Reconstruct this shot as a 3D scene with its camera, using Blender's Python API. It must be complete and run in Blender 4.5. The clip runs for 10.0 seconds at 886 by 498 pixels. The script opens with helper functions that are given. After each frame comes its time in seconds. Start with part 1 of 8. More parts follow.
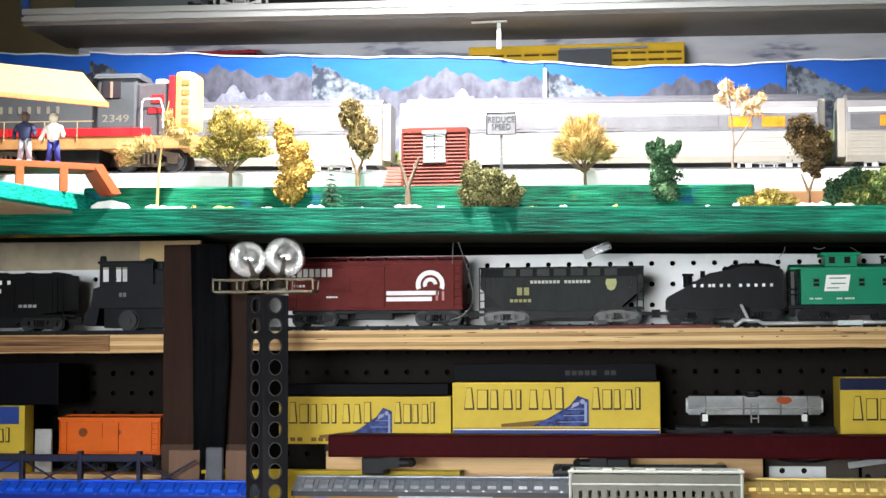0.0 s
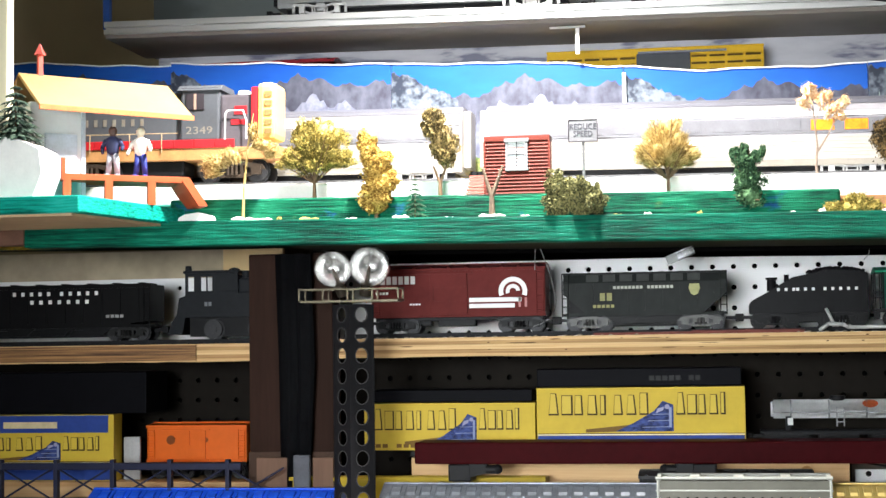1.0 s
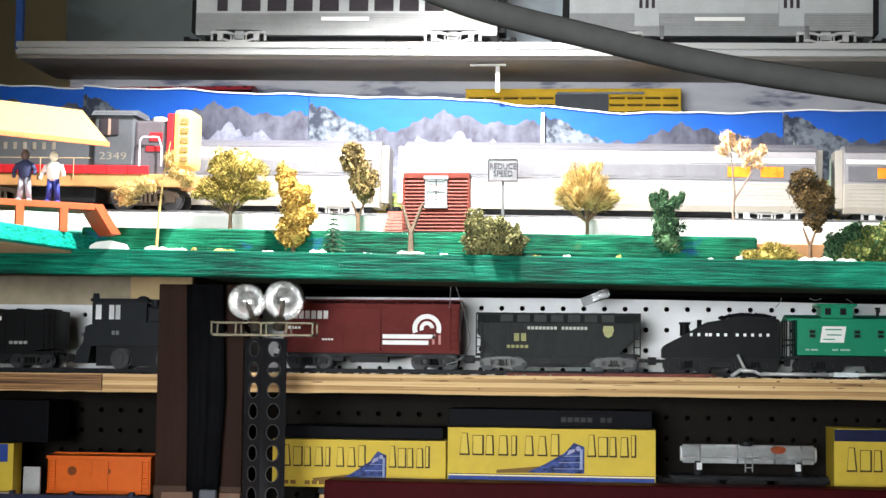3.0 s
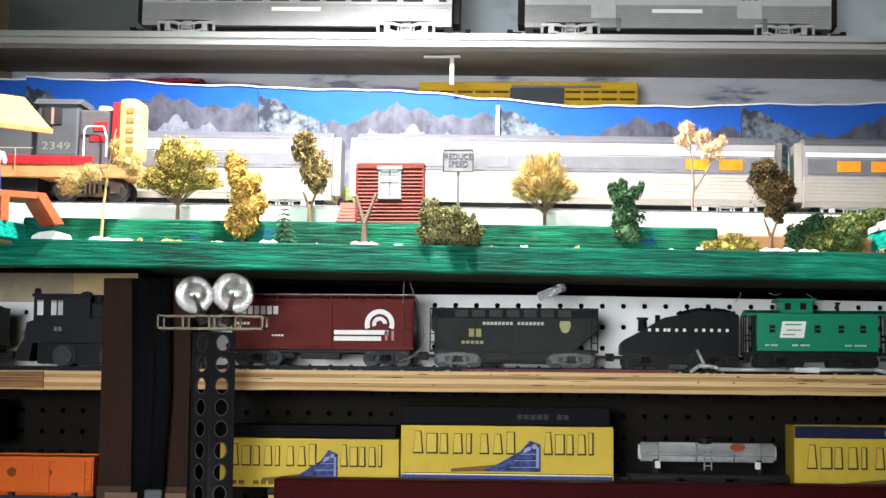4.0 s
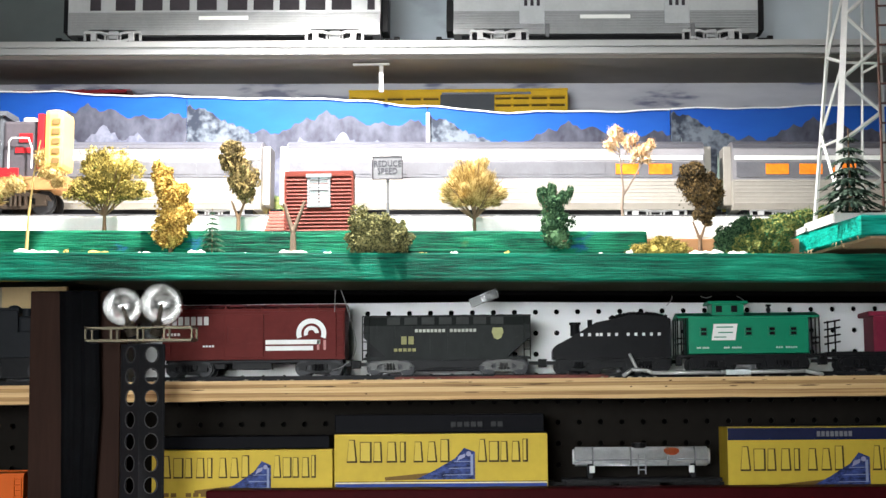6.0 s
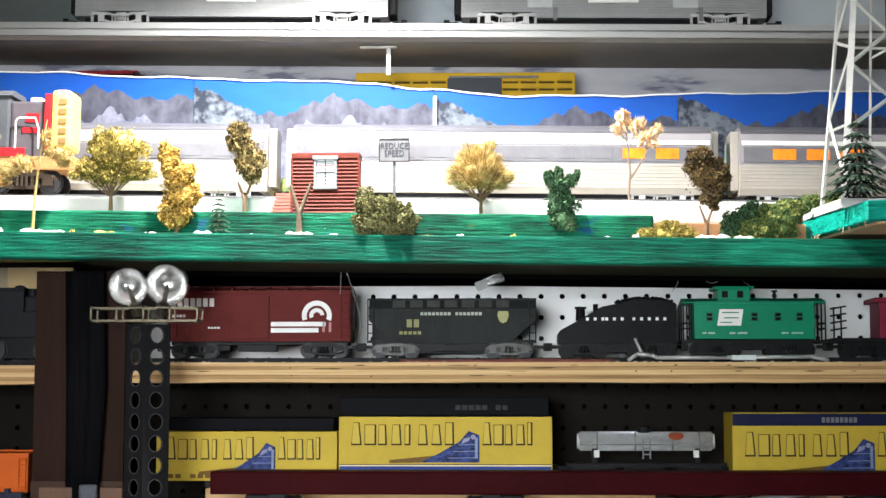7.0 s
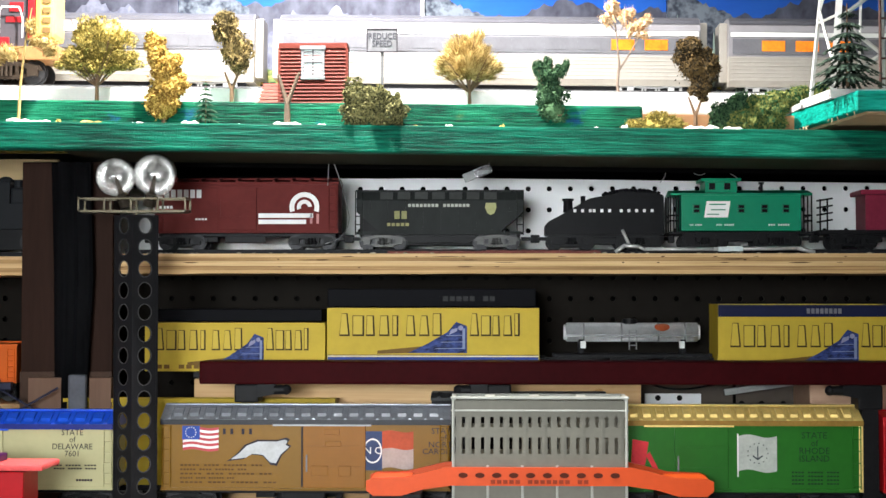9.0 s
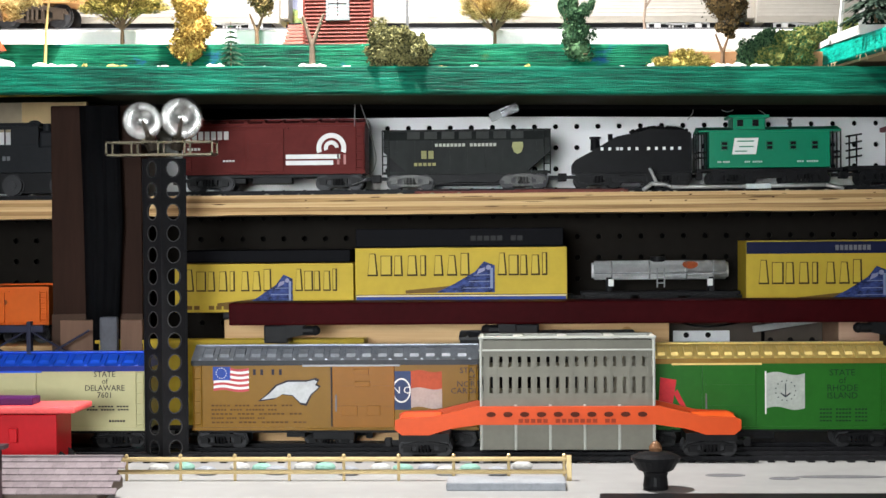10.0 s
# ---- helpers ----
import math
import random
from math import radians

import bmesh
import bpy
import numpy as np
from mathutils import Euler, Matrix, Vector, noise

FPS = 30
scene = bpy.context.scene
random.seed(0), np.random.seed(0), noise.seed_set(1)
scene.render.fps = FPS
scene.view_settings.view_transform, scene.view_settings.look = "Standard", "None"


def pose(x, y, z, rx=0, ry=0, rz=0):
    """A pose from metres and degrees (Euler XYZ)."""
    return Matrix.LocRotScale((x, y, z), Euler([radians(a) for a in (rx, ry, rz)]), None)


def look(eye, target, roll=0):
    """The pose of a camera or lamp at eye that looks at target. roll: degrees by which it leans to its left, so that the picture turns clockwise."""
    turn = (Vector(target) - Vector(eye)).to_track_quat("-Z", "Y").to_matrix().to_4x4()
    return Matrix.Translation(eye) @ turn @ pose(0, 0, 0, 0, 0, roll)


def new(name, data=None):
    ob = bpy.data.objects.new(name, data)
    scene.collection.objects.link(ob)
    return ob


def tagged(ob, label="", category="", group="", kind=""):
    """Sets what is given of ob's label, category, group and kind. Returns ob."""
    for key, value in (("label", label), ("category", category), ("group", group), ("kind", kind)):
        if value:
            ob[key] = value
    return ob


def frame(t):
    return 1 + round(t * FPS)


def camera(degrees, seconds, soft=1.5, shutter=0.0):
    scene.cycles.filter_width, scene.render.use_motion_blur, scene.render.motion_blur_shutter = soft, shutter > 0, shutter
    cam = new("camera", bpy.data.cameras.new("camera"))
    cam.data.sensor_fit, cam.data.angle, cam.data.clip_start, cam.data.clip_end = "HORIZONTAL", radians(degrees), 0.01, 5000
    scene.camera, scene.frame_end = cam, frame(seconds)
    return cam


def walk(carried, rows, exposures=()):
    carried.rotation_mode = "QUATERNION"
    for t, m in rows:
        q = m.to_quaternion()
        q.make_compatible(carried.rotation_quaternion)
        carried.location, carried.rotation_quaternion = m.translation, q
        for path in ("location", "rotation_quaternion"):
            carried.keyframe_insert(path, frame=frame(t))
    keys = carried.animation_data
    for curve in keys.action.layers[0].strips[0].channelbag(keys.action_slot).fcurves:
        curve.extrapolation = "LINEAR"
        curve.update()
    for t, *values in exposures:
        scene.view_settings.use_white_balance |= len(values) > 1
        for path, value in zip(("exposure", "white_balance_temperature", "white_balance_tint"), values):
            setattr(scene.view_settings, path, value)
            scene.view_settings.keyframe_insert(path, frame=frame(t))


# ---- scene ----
cam = camera(31, 10.0)
PATH = [
    (0, (0.0165, -1.8099, 1.1925), (-0.2038, -0.2290, 1.3040), -0.24),
    (0.5, (0.0065, -1.8195, 1.2111), (-0.2573, -0.2437, 1.2972), -0.80),
    (1, (-0.0085, -1.8244, 1.2147), (-0.2875, -0.2521, 1.3144), -0.81),
    (1.5, (-0.0144, -1.8327, 1.2217), (-0.3048, -0.2629, 1.3283), -0.30),
    (2, (-0.0259, -1.8246, 1.2210), (-0.3011, -0.2515, 1.3182), -0.40),
    (2.5, (-0.0205, -1.8204, 1.2288), (-0.2420, -0.2386, 1.3232), -0.26),
    (2.7, (-0.0263, -1.8228, 1.2323), (-0.2227, -0.2383, 1.3364), 0.10),
    (3.8, (-0.0583, -1.7771, 1.2080), (-0.1876, -0.1893, 1.3562), 0.91),
    (4, (-0.0546, -1.7722, 1.1995), (-0.1688, -0.1831, 1.3468), 0.58),
    (4.5, (-0.0374, -1.7662, 1.1914), (-0.1262, -0.1750, 1.3330), -0.09),
    (5, (-0.0328, -1.7653, 1.1937), (-0.0979, -0.1730, 1.3365), -0.74),
    (5.5, (-0.0365, -1.7646, 1.1951), (-0.0955, -0.1738, 1.3565), -0.67),
    (7, (-0.0401, -1.7620, 1.1866), (-0.1048, -0.1703, 1.3367), 0.00),
    (7.5, (-0.0414, -1.7606, 1.1849), (-0.0972, -0.1644, 1.2796), -0.13),
    (8, (-0.0460, -1.7609, 1.1803), (-0.0945, -0.1627, 1.2403), -0.13),
    (8.5, (-0.0470, -1.7611, 1.1831), (-0.0960, -0.1628, 1.2383), -0.10),
    (9, (-0.0495, -1.7615, 1.1753), (-0.0938, -0.1629, 1.2272), 0.02),
    (9.5, (-0.0489, -1.7617, 1.1742), (-0.0940, -0.1627, 1.2096), 0.12),
    (10, (-0.0403, -1.7637, 1.1874), (-0.1204, -0.1658, 1.1682), -0.48),
]
walk(cam, [(t, look(eye, target, roll)) for t, eye, target, roll in PATH], ((0, 0.22), (2.6, 0.22), (3.9, 0.0), (10, 0.0)))

# ---- light ----
world = bpy.data.worlds.new("room")
scene.world = world
world.use_nodes = True
world.node_tree.nodes["Background"].inputs[0].default_value = (0.9, 0.95, 1.0, 1)
world.node_tree.nodes["Background"].inputs[1].default_value = 0.05


def lamp(name, kind, place, target, power, colour, **extra):
    data = bpy.data.lights.new(name, kind)
    data.energy, data.color = power, colour
    if kind == "AREA":
        data.shape, data.size, data.size_y = "RECTANGLE", extra["size"], extra["size_y"]
        data.spread = radians(extra.get("spread", 180))
    if kind == "SPOT":
        data.spot_size, data.spot_blend, data.shadow_soft_size = radians(extra["cone"]), extra["blend"], extra["soft"]
    ob = new(name, data)
    ob.matrix_world = look(place, target)
    return ob


lamp("clamp_lamp_bulb", "SPOT", (-0.27, -0.245, 1.86), (-0.27, -0.244, 1.40), 86, (1.0, 0.97, 0.93), cone=172, blend=0.06, soft=0.015)
lamp("ceiling_panel_light", "AREA", (0.3, -0.98, 2.375), (0.25, -0.35, 1.0), 9, (1.0, 0.97, 0.93), size=1.3, size_y=0.3)
# Front light whose source is out of view; a floor lamp is assumed.
lamp("added_front_light", "AREA", (-0.45, -2.55, 1.29), (-0.2, 0.1, 1.2), 4.3, (0.93, 0.98, 1.0), size=0.7, size_y=0.4, spread=44)

# ---- materials ----
MATS = {}


def mat(name, colour, rough=0.5, metal=0.0, var=0.25, scale=60, bump=0.15, island=0.0, fine=6, stretch=(1, 1, 1), emit=0.0, rnd=0.0, second=None, spec=0.14, hard=0.25):
    """A worn, grainy surface: broad stains and fine grain over a base colour."""
    if name in MATS:
        return MATS[name]
    m = bpy.data.materials.new(name)
    m.use_nodes = True
    nt = m.node_tree
    bsdf = nt.nodes["Principled BSDF"]
    coord = nt.nodes.new("ShaderNodeTexCoord")
    mapping = nt.nodes.new("ShaderNodeMapping")
    mapping.inputs["Scale"].default_value = stretch
    nt.links.new(coord.outputs["Object"], mapping.inputs["Vector"])
    broad, grain = nt.nodes.new("ShaderNodeTexNoise"), nt.nodes.new("ShaderNodeTexNoise")
    broad.inputs["Scale"].default_value, broad.inputs["Detail"].default_value = scale, 4
    grain.inputs["Scale"].default_value, grain.inputs["Detail"].default_value = scale * fine, 3
    for n in (broad, grain):
        nt.links.new(mapping.outputs[0], n.inputs["Vector"])
    mix = nt.nodes.new("ShaderNodeMath")
    mix.operation = "MULTIPLY_ADD"
    nt.links.new(broad.outputs[0], mix.inputs[0])
    mix.inputs[1].default_value = 0.65
    half = nt.nodes.new("ShaderNodeMath")
    half.operation = "MULTIPLY"
    half.inputs[1].default_value = 0.35
    nt.links.new(grain.outputs[0], half.inputs[0])
    nt.links.new(half.outputs[0], mix.inputs[2])
    value = mix.outputs[0]
    if island or rnd:
        node = nt.nodes.new("ShaderNodeNewGeometry" if island else "ShaderNodeObjectInfo")
        add = nt.nodes.new("ShaderNodeMath")
        add.operation = "MULTIPLY_ADD"
        nt.links.new(node.outputs["Random Per Island" if island else "Random"], add.inputs[0])
        add.inputs[1].default_value = island or rnd
        nt.links.new(value, add.inputs[2])
        shift = nt.nodes.new("ShaderNodeMath")
        shift.operation = "SUBTRACT"
        nt.links.new(add.outputs[0], shift.inputs[0])
        shift.inputs[1].default_value = (island or rnd) / 2
        value = shift.outputs[0]
    ramp = nt.nodes.new("ShaderNodeValToRGB")
    a, b = ramp.color_ramp.elements
    a.position, b.position = hard, 1 - hard
    low = second or tuple(c * (1 - var) for c in colour)
    high = colour if second else tuple(min(1, c * (1 + var)) for c in colour)
    a.color, b.color = (*low, 1), (*high, 1)
    nt.links.new(value, ramp.inputs[0])
    nt.links.new(ramp.outputs[0], bsdf.inputs["Base Color"])
    bsdf.inputs["Roughness"].default_value, bsdf.inputs["Metallic"].default_value = rough, metal
    bsdf.inputs["Specular IOR Level"].default_value = spec
    if bump:
        bn = nt.nodes.new("ShaderNodeBump")
        bn.inputs["Strength"].default_value, bn.inputs["Distance"].default_value = bump, 0.001
        nt.links.new(value, bn.inputs["Height"])
        nt.links.new(bn.outputs[0], bsdf.inputs["Normal"])
    if emit:
        nt.links.new(ramp.outputs[0], bsdf.inputs["Emission Color"])
        bsdf.inputs["Emission Strength"].default_value = emit
    MATS[name] = m
    return m


def brush_paint(name, stops, patches=None, scale=6.0):
    """Thick streaky brush paint: long strokes along the board, with highlights on the ridges put into the colour and,
    if given, patches of other colours.
    """
    m = bpy.data.materials.new(name)
    m.use_nodes = True
    nt = m.node_tree
    co, mp, wide, strokes, rp, bn = (nt.nodes.new("ShaderNode" + k) for k in ("TexCoord", "Mapping", "TexNoise", "TexNoise", "ValToRGB", "Bump"))
    mp.inputs["Scale"].default_value = (3.2, 18, 70)
    nt.links.new(co.outputs["Object"], mp.inputs[0])
    nt.links.new(mp.outputs[0], strokes.inputs["Vector"])
    nt.links.new(co.outputs["Object"], wide.inputs["Vector"])
    strokes.inputs["Scale"].default_value, strokes.inputs["Detail"].default_value, strokes.inputs["Roughness"].default_value = scale, 6, 0.7
    wide.inputs["Scale"].default_value, wide.inputs["Detail"].default_value = 11, 3
    mixv = nt.nodes.new("ShaderNodeMath")
    mixv.operation = "MULTIPLY_ADD"
    nt.links.new(wide.outputs[0], mixv.inputs[0])
    mixv.inputs[1].default_value = 0.35
    low = nt.nodes.new("ShaderNodeMath")
    low.operation = "MULTIPLY"
    low.inputs[1].default_value = 0.65
    nt.links.new(strokes.outputs[0], low.inputs[0])
    nt.links.new(low.outputs[0], mixv.inputs[2])
    nt.links.new(mixv.outputs[0], rp.inputs[0])
    e = rp.color_ramp.elements
    e[0].position, e[0].color = stops[0][0], (*stops[0][1], 1)
    e[1].position, e[1].color = stops[-1][0], (*stops[-1][1], 1)
    for p, c in stops[1:-1]:
        e.new(p).color = (*c, 1)
    colour = rp.outputs[0]
    bsdf = nt.nodes["Principled BSDF"]
    if patches:
        pn = nt.nodes.new("ShaderNodeTexNoise")
        pn.inputs["Scale"].default_value = 17
        squash = nt.nodes.new("ShaderNodeMapping")
        squash.inputs["Scale"].default_value = (1.0, 1.0, 2.2)
        nt.links.new(co.outputs["Object"], squash.inputs[0])
        nt.links.new(squash.outputs[0], pn.inputs["Vector"])
        pn.inputs["Detail"].default_value, pn.inputs["Roughness"].default_value = 5, 0.65
        for tint, lo, hi, amount in ((patches[0], 0.3, 0.4, 0.9), (patches[1], 0.72, 0.62, 0.7)):
            ramp, layer = nt.nodes.new("ShaderNodeMapRange"), nt.nodes.new("ShaderNodeMixRGB")
            for socket, v in zip(("From Min", "From Max", "To Min", "To Max"), (lo, hi, amount, 0.0)):
                ramp.inputs[socket].default_value = v
            nt.links.new(pn.outputs[0], ramp.inputs["Value"])
            nt.links.new(ramp.outputs[0], layer.inputs[0])
            nt.links.new(colour, layer.inputs[1])
            layer.inputs[2].default_value = (*tint, 1)
            colour = layer.outputs[0]
    nt.links.new(colour, bsdf.inputs["Base Color"])
    bsdf.inputs["Roughness"].default_value, bsdf.inputs["Specular IOR Level"].default_value = 0.5, 0.1
    bn.inputs["Strength"].default_value, bn.inputs["Distance"].default_value = 1.0, 0.002
    nt.links.new(strokes.outputs[0], bn.inputs["Height"])
    nt.links.new(bn.outputs[0], bsdf.inputs["Normal"])
    return m


def glass(name, tint=(1, 1, 1), rough=0.02):
    m = bpy.data.materials.new(name)
    m.use_nodes = True
    b = m.node_tree.nodes["Principled BSDF"]
    b.inputs["Base Color"].default_value = (*tint, 1)
    b.inputs["Transmission Weight"].default_value = 1
    b.inputs["Roughness"].default_value, b.inputs["IOR"].default_value = rough, 1.45
    return m


BLACK = mat("black plastic", (0.008, 0.008, 0.009), 0.45, var=0.35, scale=80, spec=0.08)
DKGREY = mat("dark grey plastic", (0.014, 0.014, 0.016), 0.5, var=0.3, scale=70, spec=0.06)
WHEELM = mat("dark wheel steel", (0.03, 0.03, 0.032), 0.5, 0.4, var=0.3, scale=90)
STEEL = mat("dull steel", (0.13, 0.13, 0.135), 0.5, 0.9, scale=90)
SILVER = mat("silver painted plastic", (0.4, 0.41, 0.42), 0.36, 0.4, var=0.12, scale=40)
SILVERLO = mat("satin grey plastic", (0.24, 0.245, 0.25), 0.4, 0.3, var=0.12, scale=40)
TRUCKSILVER = mat("cast silver truck", (0.38, 0.38, 0.38), 0.4, 0.3, var=0.35, scale=120)
ALU = mat("brushed aluminium", (0.42, 0.42, 0.415), 0.35, 0.75, var=0.12, scale=15, stretch=(0.1, 1, 4))
CHROME = mat("chrome", (0.75, 0.75, 0.76), 0.12, 1.0, var=0.1, scale=30)
WHITE = mat("white print", (0.8, 0.8, 0.78), 0.5, var=0.06, scale=40, bump=0.02)
DARKPRINT = mat("dark print", (0.03, 0.025, 0.03), 0.6, var=0.2, scale=40, bump=0.02)
BROWNPRINT = mat("faded brown print", (0.16, 0.09, 0.02), 0.6, var=0.2, scale=40, bump=0.02)
OXIDE = mat("boxcar oxide brown", (0.115, 0.02, 0.018), 0.55, var=0.18, scale=30, spec=0.05)
GREENP = mat("caboose green plastic", (0.0, 0.21, 0.105), 0.4, var=0.12, scale=30)
MAROON = mat("maroon plastic", (0.028, 0.002, 0.003), 0.5, var=0.3, scale=20, spec=0.02)
YBOX = mat("yellow printed card", (0.54, 0.385, 0.04), 0.55, var=0.14, scale=18)
BBOX = mat("blue printed card", (0.02, 0.05, 0.24), 0.5, var=0.2, scale=25)
NCY = mat("mustard car plastic", (0.205, 0.1, 0.006), 0.38, var=0.1, scale=25)
NCD = mat("orange car door", (0.24, 0.092, 0.004), 0.38, var=0.1, scale=25)
RIG = mat("green car plastic", (0.016, 0.125, 0.012), 0.35, var=0.15, scale=25)
GOLD = mat("gold roof paint", (0.8, 0.6, 0.2), 0.35, 0.3, var=0.25, scale=40, spec=0.4)
CREAM = mat("cream car plastic", (0.5, 0.47, 0.26), 0.4, var=0.08, scale=25)
BLUER = mat("bright blue roof", (0.015, 0.1, 0.72), 0.3, var=0.25, scale=40, spec=0.4)
ROOFGREY = mat("grey blue roof", (0.3, 0.32, 0.36), 0.18, 0.3, var=0.3, scale=60, spec=0.5)
ORANGE = mat("orange plastic", (0.5, 0.06, 0.01), 0.4, var=0.12, scale=25)
ORANGEC = mat("orange car side", (0.68, 0.12, 0.008), 0.45, var=0.12, scale=25)
RED = mat("red plastic", (0.45, 0.01, 0.016), 0.35, var=0.15, scale=25)
REDB = mat("barn red wood", (0.13, 0.026, 0.018), 0.6, var=0.2, scale=40)
DECK = mat("red brown platform", (0.42, 0.08, 0.03), 0.55, var=0.2, scale=40)
GREYCRATE = mat("grey green plastic crate", (0.14, 0.136, 0.112), 0.42, var=0.15, scale=30)
GREENPAINT = brush_paint("green brushed paint", [(0.36, (0.0, 0.018, 0.012)), (0.44, (0.0, 0.06, 0.036)), (0.52, (0.0, 0.115, 0.068)), (0.6, (0.004, 0.19, 0.115)), (0.68, (0.05, 0.34, 0.22))])
# The same green paint, its colour raised to hold the lamplight on the wings.
WINGPAINT = brush_paint("lamplit green brushed paint", [(0.38, (0.0, 0.08, 0.06)), (0.45, (0.0, 0.21, 0.155)), (0.54, (0.003, 0.34, 0.26)), (0.66, (0.03, 0.48, 0.39))])
GREENLEDGE = brush_paint("green ledge paint", [(0.40, (0.0, 0.014, 0.01)), (0.47, (0.0, 0.08, 0.04)), (0.54, (0.005, 0.15, 0.075)), (0.63, (0.03, 0.26, 0.14))], ((0.01, 0.06, 0.22), (0.1, 0.17, 0.05)))
PLY = mat("plywood top", (0.6, 0.4, 0.2), 0.6, scale=6, stretch=(0.9, 3, 60), bump=0.5, second=(0.24, 0.13, 0.05), fine=5)
PINE = mat("pine board", (0.62, 0.42, 0.22), 0.55, scale=7, stretch=(0.5, 4, 14), bump=0.15, second=(0.42, 0.24, 0.1), fine=5)
TANWOOD = mat("tan underside", (0.4, 0.3, 0.18), 0.65, var=0.2, scale=10)
POSTWOOD = mat("brown post wood", (0.024, 0.012, 0.0085), 0.6, var=0.3, scale=9, stretch=(6, 6, 0.6), spec=0.04)
DRAPE = mat("black cloth", (0.006, 0.0065, 0.008), 0.8, var=0.4, scale=30)
PEGW = mat("white pegboard", (0.84, 0.84, 0.85), 0.5, var=0.05, scale=12)
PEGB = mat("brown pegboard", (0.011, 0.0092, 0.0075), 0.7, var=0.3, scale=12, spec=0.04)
FOAM = mat("white plaster ground", (0.8, 0.79, 0.76), 0.8, var=0.08, scale=60, bump=0.6)
SNOW = mat("snow tuft", (0.8, 0.78, 0.72), 0.9, var=0.1, scale=200, bump=0.6)
TABLE = mat("grey white table paint", (0.27, 0.27, 0.27), 0.5, var=0.15, scale=8)
BRASS = mat("brass rail", (0.6, 0.46, 0.24), 0.35, 0.5, var=0.15, scale=50)
WALLP = mat("beige wall", (0.24, 0.19, 0.11), 0.7, var=0.1, scale=4)
ROOMW = mat("room wall paint", (0.42, 0.4, 0.37), 0.8, var=0.1, scale=2)
CEIL = mat("ceiling paint", (0.7, 0.69, 0.66), 0.85, var=0.05, scale=3)
FLOORM = mat("concrete floor", (0.2, 0.19, 0.18), 0.7, var=0.2, scale=5)
BARK = mat("twig bark", (0.16, 0.1, 0.06), 0.8, var=0.3, scale=150)
STRAW = mat("straw twig", (0.5, 0.36, 0.14), 0.8, var=0.25, scale=150)
RUST = mat("rusty strip", (0.16, 0.045, 0.035), 0.6, var=0.3, scale=50)


# ---- mesh helpers ----
def slope(x):
    """How far the upper boards sag towards one side."""
    return -0.0135 * (x + 0.1)


def cuboid(bm, x0, x1, y0, y1, z0, z1, bevel=0.0):
    r = bmesh.ops.create_cube(bm, size=1.0)
    for v in r["verts"]:
        v.co = Vector(((x0 + x1) / 2 + v.co.x * (x1 - x0), (y0 + y1) / 2 + v.co.y * (y1 - y0), (z0 + z1) / 2 + v.co.z * (z1 - z0)))
    if bevel:
        edges = list({e for v in r["verts"] for e in v.link_edges})
        bmesh.ops.bevel(bm, geom=edges, offset=bevel, segments=2, profile=0.6, affect="EDGES")


def prism(bm, outline, y0, y1, axis="y"):
    """A solid from an outline in x and z (or, for axis z, in x and y), drawn between two depths."""
    def at(p, d):
        return (p[0], d, p[1]) if axis == "y" else (p[0], p[1], d) if axis == "z" else (d, p[0], p[1])
    a = [bm.verts.new(at(p, y0)) for p in outline]
    b = [bm.verts.new(at(p, y1)) for p in outline]
    faces = [bm.faces.new(a), bm.faces.new(b[::-1])]
    n = len(outline)
    for i in range(n):
        faces.append(bm.faces.new((a[i], b[i], b[(i + 1) % n], a[(i + 1) % n])))
    bmesh.ops.recalc_face_normals(bm, faces=faces)


def rod(bm, p0, p1, r0, r1=None, seg=8):
    r1 = r0 if r1 is None else r1
    p0, p1 = Vector(p0), Vector(p1)
    d = p1 - p0
    m = Matrix.Translation((p0 + p1) / 2) @ d.to_track_quat("Z", "Y").to_matrix().to_4x4()
    bmesh.ops.create_cone(bm, cap_ends=True, segments=seg, radius1=r0, radius2=r1, depth=d.length, matrix=m)


def ball(bm, c, r, sub=2, squash=(1, 1, 1)):
    bmesh.ops.create_icosphere(bm, subdivisions=sub, radius=r, matrix=Matrix.Translation(c) @ Matrix.Diagonal((*squash, 1)))


def lathe(bm, profile, seg=24, centre=(0, 0, 0)):
    """A turned body from (radius, height) pairs."""
    rings = []
    for r, z in profile:
        rings.append([bm.verts.new((centre[0] + r * math.cos(2 * math.pi * i / seg), centre[1] + r * math.sin(2 * math.pi * i / seg), centre[2] + z)) for i in range(seg)])
    for a, b in zip(rings, rings[1:]):
        for i in range(seg):
            bm.faces.new((a[i], a[(i + 1) % seg], b[(i + 1) % seg], b[i]))
    bm.faces.new(rings[0][::-1])
    bm.faces.new(rings[-1])


def part(name, bm, material, parent=None, label="", smooth=False):
    me = bpy.data.meshes.new(name)
    bm.to_mesh(me)
    bm.free()
    me.materials.append(material)
    if smooth:
        for p in me.polygons:
            p.use_smooth = True
    ob = new(name, me)
    if parent is not None:
        ob.parent = parent
    if label:
        ob["label"] = label
    return ob


def share(name, mesh, parent, m):
    """One more piece on the same mesh."""
    ob = new(name, mesh)
    ob.parent = parent
    ob.matrix_basis = m
    return ob


def thing(name, label, category, m, group=""):
    ob = new(name)
    ob.empty_display_size = 0.02
    ob.matrix_basis = m
    return tagged(ob, label, category, group)


def simple(name, material, parent, *boxes, bevel=0.0, label=""):
    bm = bmesh.new()
    for b in boxes:
        cuboid(bm, *b, bevel=bevel)
    return part(name, bm, material, parent, label)


def setting(ob, label, category=""):
    return tagged(ob, label, category, kind="structure")


